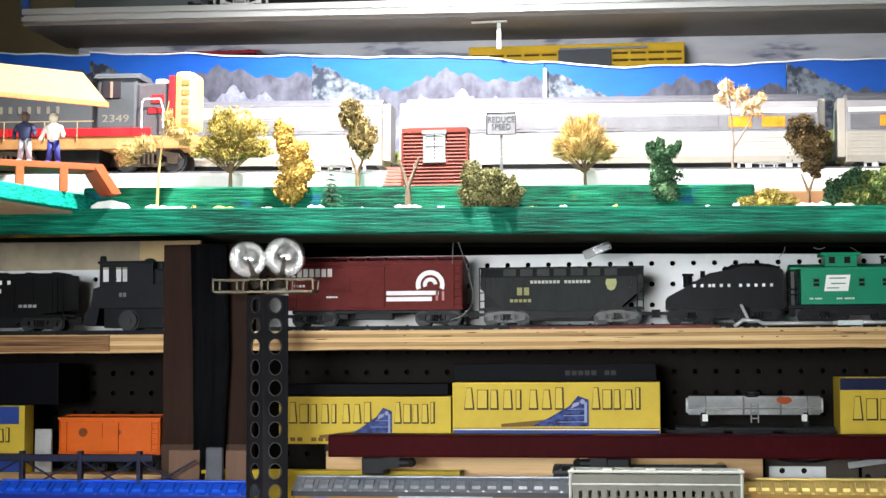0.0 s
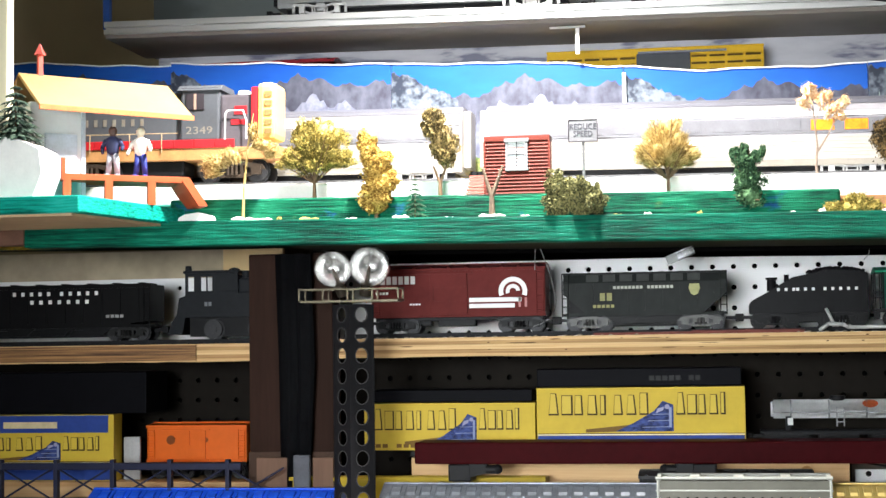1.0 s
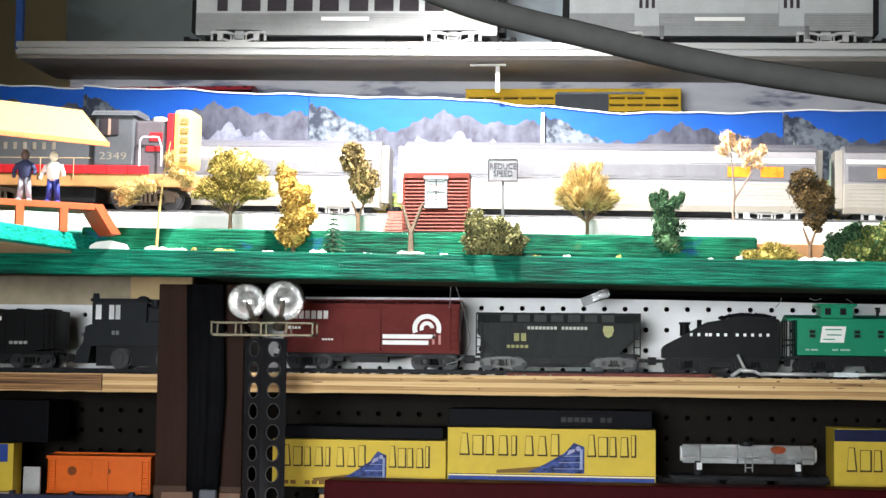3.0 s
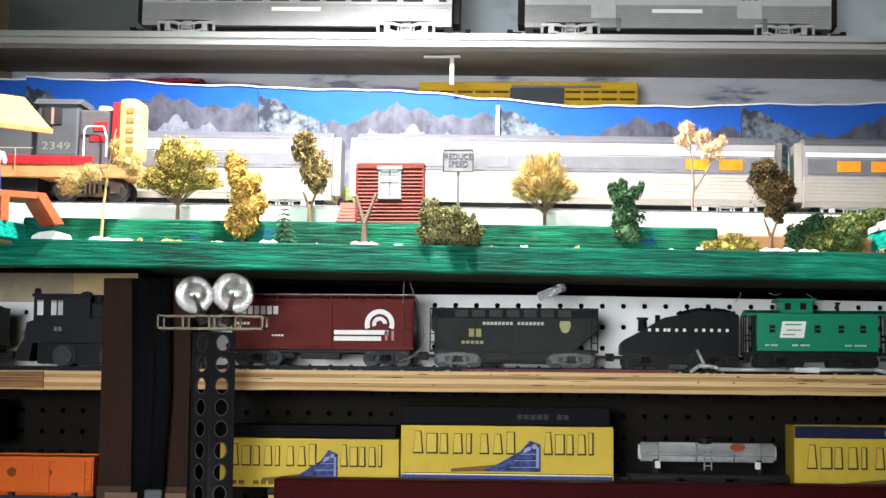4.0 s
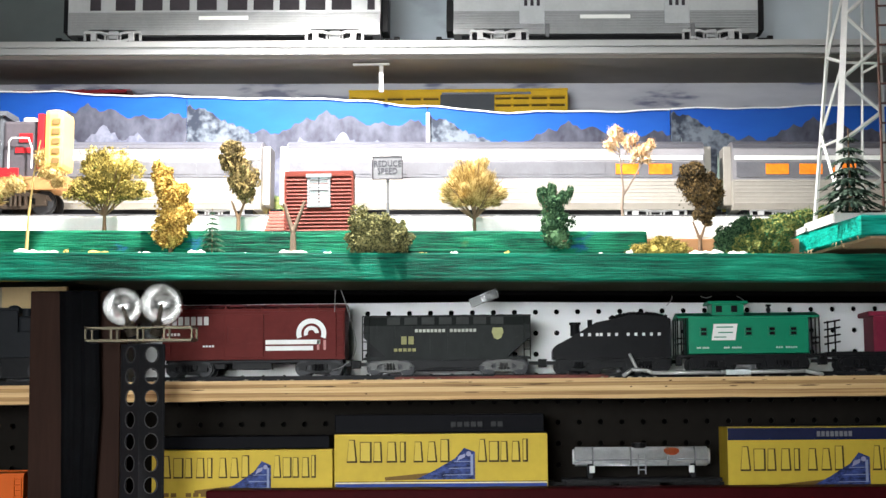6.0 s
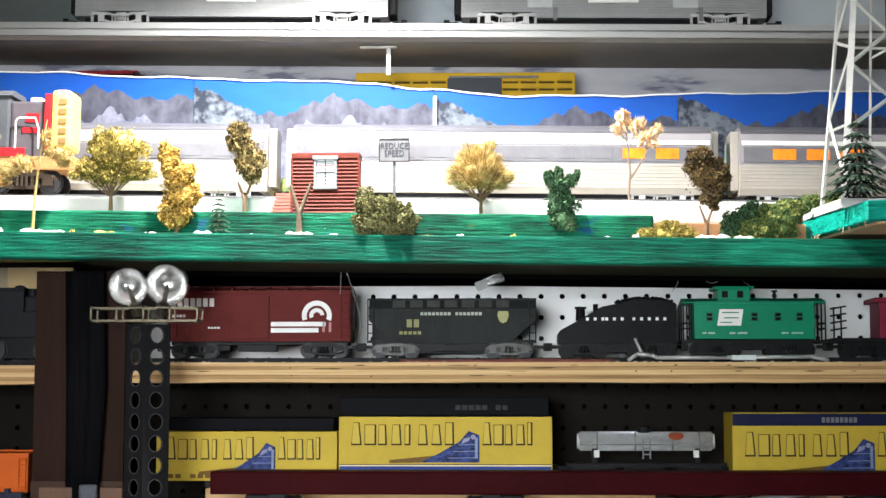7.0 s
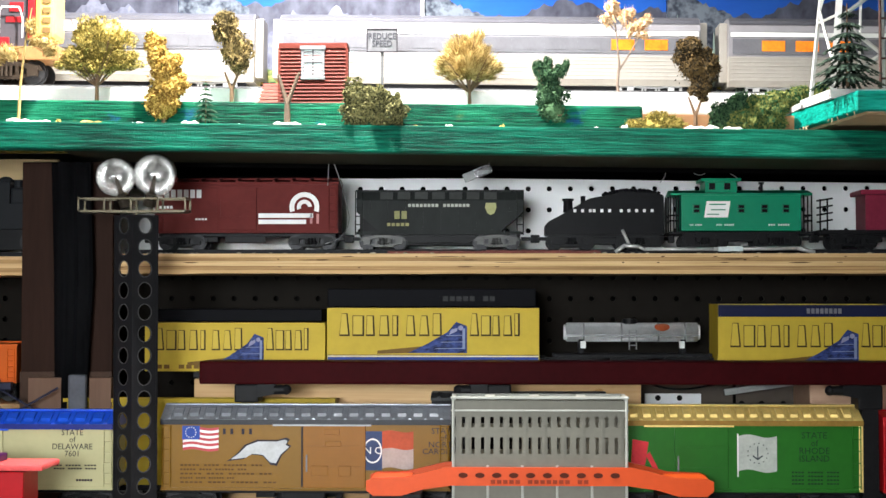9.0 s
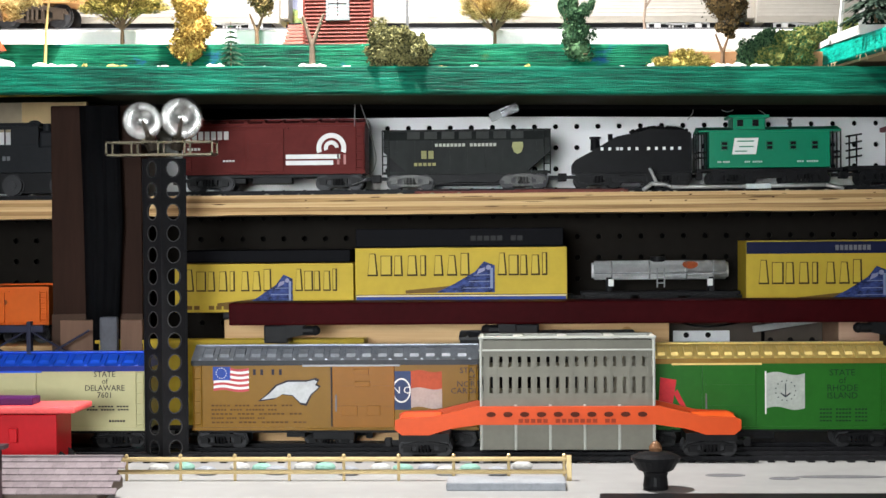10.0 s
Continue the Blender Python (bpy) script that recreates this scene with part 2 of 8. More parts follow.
def writing(name, text, size, material, parent, x, y, z, spread=1.0, align="CENTER"):
    """Raised letters that face the front."""
    curve = bpy.data.curves.new(name, "FONT")
    curve.body, curve.size, curve.extrude, curve.align_x, curve.align_y = text, size, 0.00015, align, "CENTER"
    curve.resolution_u, curve.space_line = 2, 0.85
    tmp = bpy.data.objects.new("tmp", curve)
    scene.collection.objects.link(tmp)
    me = bpy.data.meshes.new_from_object(tmp.evaluated_get(bpy.context.evaluated_depsgraph_get()))
    bpy.data.objects.remove(tmp)
    me.materials.append(material)
    ob = new(name, me)
    ob.parent = parent
    ob.matrix_basis = pose(x, y, z, 90) @ Matrix.Diagonal((spread, 1, 1, 1))
    return ob


def bars(name, material, parent, x0, x1, z, height, pattern, y, slant=0.0, thick=0.0003):
    """Plain bars the size of letters that cannot be kept; a blank in the pattern is a gap."""
    bm = bmesh.new()
    step = (x1 - x0) / len(pattern)
    for i, c in enumerate(pattern):
        if c != " ":
            a, b = x0 + (i + 0.12) * step, x0 + (i + 0.86) * step
            prism(bm, [(a, z), (b, z), (b + slant * height, z + height), (a + slant * height, z + height)], y, y - thick)
    return part(name, bm, material, parent)


# ---- trains ----
def wheel_mesh(r=0.0085, w=0.004):
    bm = bmesh.new()
    rod(bm, (0, -w / 2, 0), (0, w / 2, 0), r, seg=20)
    rod(bm, (0, w / 2, 0), (0, w / 2 + 0.0012, 0), r * 1.14, seg=20)
    rod(bm, (0, -w / 2 - 0.0012, 0), (0, -w / 2, 0), r * 0.45, seg=12)
    me = bpy.data.meshes.new("wheel")
    bm.to_mesh(me)
    bm.free()
    me.materials.append(WHEELM)
    return me


WHEEL = wheel_mesh()
WHEELDARK = WHEEL.copy()
WHEELDARK.materials[0] = BLACK


def truck(parent, x, frame_mat=BLACK, base=0.036, half=0.0205, dark=False):
    bm = bmesh.new()
    for s in (-1, 1):
        y = s * (half + 0.003)
        b = base / 2
        prism(bm, [(-b - 0.008, 0.009), (-b - 0.005, 0.0132), (-0.009, 0.0158), (0.009, 0.0158), (b + 0.005, 0.0132), (b + 0.008, 0.009), (b - 0.003, 0.0102), (0.009, 0.0126), (-0.009, 0.0126), (-b + 0.003, 0.0102)], y - 0.0012, y + 0.0012)
        prism(bm, [(-b - 0.001, 0.0062), (-0.009, 0.003), (0.009, 0.003), (b + 0.001, 0.0062), (b + 0.001, 0.0082), (0.008, 0.0056), (-0.008, 0.0056), (-b - 0.001, 0.0082)], y - 0.0012, y + 0.0012)
        for k in (-1, 1):
            cuboid(bm, k * 0.008 - 0.0012, k * 0.008 + 0.0012, y - 0.0011, y + 0.0011, 0.004, 0.014)
        for k in (-1, 1):
            cuboid(bm, k * base / 2 - 0.004, k * base / 2 + 0.004, y - 0.003, y + 0.003, 0.0055, 0.012)
        for k in (-0.0035, 0, 0.0035):
            rod(bm, (k, y - 0.002, 0.005), (k, y - 0.002, 0.0125), 0.0013, seg=6)
    cuboid(bm, -0.008, 0.008, -half, half, 0.008, 0.0165)
    t = part("truck", bm, frame_mat, parent)
    t.matrix_basis = pose(x, 0, 0)
    for k in (-1, 1):
        for s in (-1, 1):
            share("wheel", WHEELDARK if dark else WHEEL, t, pose(k * base / 2, s * half * 0.82, 0.0085, 0, 0, 0 if s < 0 else 180))
    return t


def passenger_truck(parent, x, frame_mat, base=0.046, half=0.0205):
    """An open cast frame with springs and axle boxes before dark wheels."""
    bm = bmesh.new()
    for s in (-1, 1):
        y = s * (half + 0.003)
        b = base / 2
        prism(bm, [(-b - 0.013, 0.0125), (-b - 0.011, 0.0155), (-b + 0.008, 0.0155), (-0.008, 0.0135), (0.008, 0.0135), (b - 0.008, 0.0155), (b + 0.011, 0.0155), (b + 0.013, 0.0125), (b - 0.006, 0.0125), (0.008, 0.0112), (-0.008, 0.0112), (-b + 0.006, 0.0125)], y - 0.0012, y + 0.0012)
        prism(bm, [(-b, 0.0065), (-b * 0.5, 0.0035), (b * 0.5, 0.0035), (b, 0.0065), (b, 0.0085), (b * 0.5, 0.0058), (-b * 0.5, 0.0058), (-b, 0.0085)], y - 0.001, y + 0.001)
        for k in (-1, 1):
            cuboid(bm, k * b - 0.0035, k * b + 0.0035, y - 0.0026, y + 0.0026, 0.0045, 0.0132, 0.0006)
            cuboid(bm, k * (b + 0.011) - 0.0015, k * (b + 0.011) + 0.0015, y - 0.001, y + 0.001, 0.005, 0.0135)
            for e in (0.006, 0.0095):
                rod(bm, (k * e, y, 0.005), (k * e, y, 0.0125), 0.0012, seg=6)
    cuboid(bm, -0.006, 0.006, -half, half, 0.008, 0.0165)
    t = part("truck", bm, frame_mat, parent)
    t.matrix_basis = pose(x, 0, 0)
    for k in (-1, 1):
        for s in (-1, 1):
            share("wheel", WHEELDARK, t, pose(k * base / 2, s * half * 0.82, 0.0085, 0, 0, 0 if s < 0 else 180))
    return t


def coupler(parent, x, way, z=0.0125):
    bm = bmesh.new()
    cuboid(bm, min(x, x + way * 0.014), max(x, x + way * 0.014), -0.0025, 0.0025, z - 0.002, z + 0.002)
    cuboid(bm, min(x + way * 0.011, x + way * 0.018), max(x + way * 0.011, x + way * 0.018), -0.005, 0.005, z - 0.0045, z + 0.0045, 0.001)
    return part("coupler", bm, BLACK, parent)


def running_gear(c, length, frame_mat=BLACK, inset=0.03, floor=0.0185, w=0.024, dark=False):
    for s in (-1, 1):
        truck(c, s * (length / 2 - inset), frame_mat, dark=dark)
        coupler(c, s * (length / 2 - 0.002), s)
    simple("underframe", BLACK, c, (-length / 2 + 0.003, length / 2 - 0.003, -w * 0.7, w * 0.7, floor - 0.004, floor), (-0.025, 0.02, -w * 0.75, -w * 0.2, floor - 0.011, floor - 0.003), (-0.055, -0.035, -w * 0.3, w * 0.3, floor - 0.01, floor - 0.003), bevel=0.0008)


def boxcar(label, m, length, side_mat, roof_mat, door_mat, z0=0.0185, z1=0.079, w=0.026, door=(-0.03, 0.03), ribs=True, roof_ribs=12, steps_mat=None, group="boxcars", trim=None, ladder_mat=None, rise=0.004, pockets=False, eave=None):
    c = thing("boxcar", label, "model boxcar", m, group)
    h = length / 2
    bm = bmesh.new()
    cuboid(bm, -h, h, -w, w, z0, z1 - 0.003, 0.0008)
    if ribs:
        n = int(length / 0.0135)
        for i in range(n + 1):
            x = -h + 0.003 + (length - 0.006) * i / n
            if not door[0] - 0.004 < x < door[1] + 0.004:
                simple("rib", side_mat, c, (x - 0.0007, x + 0.0007, -w - 0.0008, -w + 0.0002, z0 + 0.0032, z1 - 0.0042))
    simple("side_sill", side_mat, c, (-h - 0.0004, h + 0.0004, -w - 0.0012, -w, z0 - 0.0002, z0 + 0.003))
    part("body", bm, side_mat, c)
    bm = bmesh.new()
    prism(bm, [(-w - 0.0022, z1 - 0.004), (-w - 0.002, z1 - 0.001), (0, z1 + rise), (w + 0.002, z1 - 0.001), (w + 0.0022, z1 - 0.004)], -h - 0.001, h + 0.001, axis="x")
    roof = part("roof", bm, roof_mat, c)
    for i in range(roof_ribs):
        x = -h + length * (i + 0.5) / roof_ribs
        bm = bmesh.new()
        for s in (-1, 1):
            prism(bm, [(s * (w + 0.001), z1 - 0.001), (s * 0.006, z1 + rise * 0.75), (s * 0.006, z1 + rise * 0.75 + 0.0018), (s * (w + 0.001), z1 + 0.0008)], x - 0.0016, x + 0.0016, axis="x")
        part("roof_rib", bm, roof_mat, roof)
    if pockets:
        step = length / roof_ribs
        for i in range(roof_ribs - 1):
            x = -h + step * (i + 1)
            bm = bmesh.new()
            line = [(-(w + 0.002) * (1 - f), z1 - 0.001 + (rise + 0.001) * f + lift) for f, lift in ((0.2, -0.0005), (0.28, 0.0024), (0.58, 0.003), (0.72, 0.0016), (0.84, -0.0005))]
            prism(bm, line, x - step * 0.27, x + step * 0.27, axis="x")
            part("roof_panel", bm, roof_mat, roof)
    # Eave strip, its darker colour standing in for the shadow band under the roof.
    if eave:
        simple("eave", eave, roof, (-h - 0.0008, h + 0.0008, -w - 0.0032, -w - 0.0021, z1 - 0.0062, z1 - 0.0006))
    simple("running_board", roof_mat, roof, (-h, h, -0.004, 0.004, z1 + rise - 0.0008, z1 + rise + 0.001), bevel=0.0004)
    bm = bmesh.new()
    cuboid(bm, door[0], door[1], -w - 0.0028, -w - 0.0004, z0 + 0.003, z1 - 0.007, 0.0006)
    for k in range(1, 3):
        z = z0 + 0.003 + (z1 - z0 - 0.01) * k / 3
        cuboid(bm, door[0] + 0.003, door[1] - 0.003, -w - 0.0035, -w - 0.0026, z - 0.0006, z + 0.0006)
    d = part("door", bm, door_mat, c)
    simple("latch", STEEL if trim else door_mat, d, (door[0] + 0.003, door[0] + 0.0045, -w - 0.0042, -w - 0.0028, z0 + 0.02, z0 + 0.038))
    simple("door_rail", trim or side_mat, c, (door[0] - 0.032, door[1] + 0.006, -w - 0.0038, -w - 0.0014, z1 - 0.0075, z1 - 0.0055), bevel=0.0004)
    simple("door_rail", side_mat, c, (door[0] - 0.032, door[1] + 0.004, -w - 0.0034, -w - 0.001, z0 + 0.0005, z0 + 0.0022), bevel=0.0004)
    for s in (-1, 1):
        bm = bmesh.new()
        x = s * (h - 0.006)
        for k in range(6):
            z = z0 + 0.006 + (z1 - z0 - 0.014) * k / 5
            rod(bm, (x - 0.004, -w - 0.0022, z), (x + 0.004, -w - 0.0022, z), 0.0006, seg=6)
        for e in (-0.004, 0.004):
            rod(bm, (x + e, -w - 0.0022, z0 + 0.003), (x + e, -w - 0.0022, z1 - 0.006), 0.0006, seg=6)
        part("ladder", bm, ladder_mat or side_mat, c)
    running_gear(c, length, floor=z0, w=w)
    return c


def hopper(label, m, length, body_mat, z0=0.018, z1=0.066, w=0.026, bays=2, ribs=9, cut=0.5, sill=False, gear=(0.06, 0.06, 0.058), covered=False):
    c = thing("hopper_car", label, "model hopper car", m, "freight cars on the shelf")
    h = length / 2
    s0 = 0.024
    zc = z0 + (z1 - z0) * cut
    bm = bmesh.new()
    zt = z1 - 0.011 if covered else z1
    prism(bm, [(-h, zt), (h, zt), (h, zc), (h - s0, z0 + 0.003), (h - s0 - 0.002, z0), (-h + s0 + 0.002, z0), (-h + s0, z0 + 0.003), (-h, zc)], -w, w)
    part("body", bm, body_mat, c)
    if covered:
        bm = bmesh.new()
        prism(bm, [(-w, zt), (-w + 0.0055, z1), (w - 0.0055, z1), (w, zt)], -h, h, axis="x")
        roof = part("roof", bm, body_mat, c)
        # Lighter plates paint in the light caught by the sloped roof edge.
        for i in range(7):
            x = -h + 0.034 + 0.0195 * i
            bm = bmesh.new()
            prism(bm, [(-w + 0.0055 * f - n, zt + 0.011 * f + n / 2) for f, n in ((0.12, 0.0), (0.85, 0.0), (0.85, 0.0006), (0.12, 0.0006))], x - 0.0072, x + 0.0072, axis="x")
            part("roof_plate", bm, mat("lit hopper grey", (0.055, 0.058, 0.056), 0.55, var=0.3, scale=30), roof)
    simple("top_rim", body_mat, c, (-h - 0.001, h + 0.001, -w + 0.003, -w + 0.0055, z1 - 0.001, z1 + 0.001)) if covered else simple("top_rim", body_mat, c, (-h - 0.001, h + 0.001, -w - 0.002, -w, z1 - 0.004, z1 + 0.001))
    for i in range(ribs):
        x = -h + s0 * 0.6 + (length - s0 * 1.2) * i / (ribs - 1)
        simple("rib", body_mat, c, (x - 0.0012, x + 0.0012, -w - 0.0017, -w + 0.0002, z0 + (0.004 if abs(x) < h - s0 else (z1 - z0) * cut), (zt if covered else z1 - 0.003)))
    simple("side_sill", body_mat, c, (-h, h, -w - 0.0012, -w + 0.0012, z0 - 0.0015, z0 + 0.0015))
    for i in range(9):
        x = -h + 0.012 + (length - 0.024) * i / 8
        simple("hatch", body_mat, c, (x - 0.0035, x + 0.0035, -w + 0.002, w - 0.002, z1, z1 + (0.0012 if covered else 0.0025)), bevel=0.0005)
    for k in range(bays):
        x = (k - (bays - 1) / 2) * 0.05
        bm = bmesh.new()
        prism(bm, [(x - 0.022, z0), (x + 0.022, z0), (x + 0.008, z0 - 0.011), (x - 0.008, z0 - 0.011)], -w * 0.8, w * 0.8)
        part("chute", bm, BLACK, c)
    for s in (-1, 1):
        bm = bmesh.new()
        x = s * (h - 0.003)
        for e in (-0.004, 0.003):
            rod(bm, (x + e, -w - 0.001, z0 - 0.002), (x + e, -w - 0.001, z1), 0.0008, seg=6)
        for k in range(6):
            z = z0 + (z1 - z0) * k / 5
            rod(bm, (x - 0.004, -w - 0.0015, z), (x + 0.003, -w - 0.0015, z), 0.0006, seg=6)
        cuboid(bm, min(x, x - s * 0.03), max(x, x - s * 0.03), -w, w, z0 - 0.001, z0 + 0.002)
        part("end_ladder", bm, body_mat, c)
    # Black box added to darken the opening at the left end.
    simple("slope_sheet", BLACK, c, (-h + 0.002, -h + s0 + 0.004, -0.004, 0.004, z0, zc + 0.004))
    if sill:
        simple("centre_sill", BLACK, c, (-h + 0.02, h - 0.02, -0.012, 0.012, 0.0045, z0), bevel=0.001)
    running_gear(c, length, mat("worn truck steel %.3f" % gear[0], gear, 0.45, 0.3, var=0.4, scale=120), floor=z0, w=w)
    return c


def passenger_car(label, m, length, z0, z1, w, upper, lower, windows, window_mat, truck_mat, roof_mat, split, door_at=(), group="passenger cars", belt=None, stripe=None, ends=None, arch=None):
    """A ribbed streamlined carriage; the belt is the window strip, split the height where the lower side begins."""
    c = thing("passenger_car", label, "model passenger car", m, group)
    h = length / 2
    bm = bmesh.new()
    r = w * 0.75
    top = [(-w, split), (-w, z1 - r * 0.75)]
    top += [(-w + r - r * math.cos(a), z1 - r * 0.75 + r * 0.75 * math.sin(a)) for a in (0.4, 0.8, 1.2, 1.57)]
    top += [(-y, z) for y, z in top[::-1]]
    prism(bm, top, -h, h, axis="x")
    part("upper_body", bm, upper, c)
    bm = bmesh.new()
    cap = [(y * 1.012, z + 0.0008) for y, z in top if z > z1 - r * 0.6]
    prism(bm, cap, -h + 0.001, h - 0.001, axis="x")
    part("roof", bm, roof_mat, c)
    bm = bmesh.new()
    if arch:
        line = [(-h, split), (-h, z0)]
        for s in (-1, 1):
            line += [(s * (h - 0.055) + dx, z) for dx, z in ((-0.034, z0), (-0.0285, arch), (0.0285, arch), (0.034, z0))]
        prism(bm, line + [(h, z0), (h, split)], -w - 0.0006, w + 0.0006)
    else:
        prism(bm, [(-w + 0.003, z0), (-w - 0.0006, z0 + 0.006), (-w - 0.0006, split), (w + 0.0006, split), (w + 0.0006, z0 + 0.006), (w - 0.003, z0)], -h, h, axis="x")
    part("lower_body", bm, lower, c)
    n = 7
    for k in range(n):
        bm = bmesh.new()
        z = z0 + 0.007 + (split - z0 - 0.009) * k / (n - 1)
        rod(bm, (-h + 0.002, -w - 0.0004, z), (h - 0.002, -w - 0.0004, z), 0.0007, seg=6)
        part("flute", bm, lower, c)
    for k in range(5):
        bm = bmesh.new()
        y = -w + 0.006 + (2 * w - 0.012) * k / 4
        z = z1 - 0.75 * r + 0.75 * r * math.sqrt(max(0, 1 - ((abs(y) - (w - r)) / r) ** 2 if abs(y) > w - r else 1))
        rod(bm, (-h + 0.002, y, z), (h - 0.002, y, z), 0.0009, seg=6)
        part("roof_rib", bm, roof_mat, c)
    if stripe:
        # White strip paints in the highlight along the upper side.
        simple("letter_board", stripe[0], c, (-h + 0.002, h - 0.002, -w - 0.001, -w + 0.0005, stripe[1], stripe[2]))
    if belt:
        simple("window_band", belt[0], c, (-h + 0.004, h - 0.004, -w - 0.0012, -w + 0.0005, belt[1], belt[2]))
    for x, ww, zb, zt, mm in windows:
        simple("window", mm or window_mat, c, (x - ww / 2, x + ww / 2, -w - 0.0018, -w - 0.0002, zb, zt))
    for x in door_at:
        d = simple("door", upper, c, (x - 0.015, x + 0.015, -w - 0.0016, -w + 0.0002, z0 + 0.012, z1 - r * 0.5), bevel=0.0006)
        for k in (-1, 0, 1):
            simple("pane", DARKPRINT, d, (x - 0.002 + k * 0.0075, x + 0.002 + k * 0.0075, -w - 0.0022, -w - 0.001, z0 + 0.034, z0 + 0.06))
        simple("step", STEEL, c, (x + 0.016, x + 0.021, -w - 0.003, -w + 0.002, z0 - 0.004, z0 + 0.012), bevel=0.0006)
    simple("name_board", WHITE, c, (-0.03, 0.03, -w - 0.0016, -w - 0.0004, split - 0.0095, split - 0.005))
    for s in (-1, 1):
        simple("diaphragm", ends or BLACK, c, (min(s * h, s * (h + 0.009)), max(s * h, s * (h + 0.009)), -w * 0.6, w * 0.6, z0 + 0.006, z1 - 0.006), bevel=0.001)
        t = passenger_truck(c, s * (h - 0.055), truck_mat)
        if arch:
            t.matrix_basis = pose(s * (h - 0.055), 0, 0.0015) @ Matrix.Diagonal((1.0, 1.2, 1.15, 1))
        coupler(c, s * (h + 0.004), s)
    simple("underframe", BLACK, c, (-h + 0.01, h - 0.01, -w * 0.7, w * 0.7, z0 - 0.005, z0 + 0.001), (-0.06, 0.05, -w * 0.75, w * 0.75, z0 - 0.009, z0))
    return c


# ---- room and boards ----
def shell(name, material, box, label, category):
    return setting(simple(name, material, None, box), label, category)


# Room shell out of view, added so that its pale faces bounce light.
shell("floor", FLOORM, (-2.6, 2.4, -3.4, 0.6, -0.1, 0.0), "grey concrete basement floor", "floor")
shell("ceiling", CEIL, (-2.6, 2.4, -3.4, 0.6, 2.45, 2.55), "unseen white ceiling added for bounced light", "ceiling")
shell("wall_south", ROOMW, (-2.6, 2.4, -3.5, -3.4, 0, 2.45), "unseen wall behind the viewer added for bounced light", "wall")
shell("wall_west", ROOMW, (-2.7, -2.6, -3.4, 0.6, 0, 2.45), "unseen side wall added for bounced light", "wall")
shell("wall_east", ROOMW, (2.4, 2.5, -3.4, 0.6, 0, 2.45), "unseen side wall added for bounced light", "wall")
shell("wall_north", WALLP, (-2.6, 2.4, 0.42, 0.5, 0, 2.45), "beige painted wall behind the shelves", "wall")


def pegboard(name, material, x0, x1, z0, z1, y, px, pz, label):
    """A pegboard of one-inch cells, each with a real hole."""
    step, r, n = 0.0254, 0.0034, 8
    bm = bmesh.new()
    cols = [px + step * k for k in range(math.ceil((x0 - px) / step), math.floor((x1 - px) / step) + 1)]
    lines = [pz + step * k for k in range(math.ceil((z0 - pz) / step), math.floor((z1 - pz) / step) + 1)]
    for cx in cols:
        for cz in lines:
            hole = [bm.verts.new((cx + r * math.cos(2 * math.pi * (i + 0.5) / n), y, cz + r * math.sin(2 * math.pi * (i + 0.5) / n))) for i in range(n)]
            deep = [bm.verts.new((v.co.x, y + 0.005, v.co.z)) for v in hole]
            h = step / 2
            rim = []
            for i in range(n):
                a = 2 * math.pi * (i + 0.5) / n
                k = h / max(abs(math.cos(a)), abs(math.sin(a)))
                rim.append((cx + k * math.cos(a), y, cz + k * math.sin(a)))
            rv = [bm.verts.new(p) for p in rim]
            for i in range(n):
                j = (i + 1) % n
                bm.faces.new((hole[i], rv[i], rv[j], hole[j]))
                bm.faces.new((deep[i], hole[i], hole[j], deep[j]))
            for sx, sz, i in ((1, 1, 0), (-1, 1, 2), (-1, -1, 4), (1, -1, 6)):
                c = bm.verts.new((cx + sx * h, y, cz + sz * h))
                bm.faces.new((rv[i], c, rv[i + 1]))
    ax0, ax1, az0, az1 = cols[0] - step / 2, cols[-1] + step / 2, lines[0] - step / 2, lines[-1] + step / 2
    if z1 - az1 > 0.0005:
        cuboid(bm, ax0, ax1, y, y + 0.005, az1, z1)
    if az0 - z0 > 0.0005:
        cuboid(bm, ax0, ax1, y, y + 0.005, z0, az0)
    bmesh.ops.remove_doubles(bm, verts=bm.verts[:], dist=0.00005)
    bmesh.ops.recalc_face_normals(bm, faces=bm.faces)
    return setting(part(name, bm, material), label, "pegboard")


pegboard("pegboard_white", PEGW, -0.47, 0.95, 1.228, 1.3215, 0.165, 0.0, 1.3105, "white painted pegboard behind the shelf trains")
pegboard("pegboard_white_west", PEGW, -1.35, -0.47, 1.228, 1.3088, 0.165, 0.0, 1.2985, "white pegboard strip behind the shelf trains")
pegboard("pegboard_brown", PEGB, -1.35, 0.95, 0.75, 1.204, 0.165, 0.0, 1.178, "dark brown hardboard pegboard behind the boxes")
# Added sheet, near black so that the peg holes look deep in shade.
shell("backing_board", mat("black backing", (0.002, 0.002, 0.002), 0.9, spec=0.0), (-1.4, 1.0, 0.176, 0.186, 0.7, 1.335), "black sheet added behind the pegboard to darken its holes", "board")
shell("wall_panel", mat("tan panel", (0.66, 0.48, 0.25), 0.6, var=0.2, scale=8), (-0.652, -0.572, 0.166, 0.175, 1.3092, 1.3475), "tan wood panel above the pegboard", "panel")
shell("wall_panel_west", mat("smudged grey panel", (0.58, 0.48, 0.33), 0.7, scale=7, second=(0.2, 0.17, 0.13)), (-1.35, -0.6525, 0.166, 0.175, 1.3092, 1.3475), "grey tan panel with darker smudges above the pegboard", "panel")

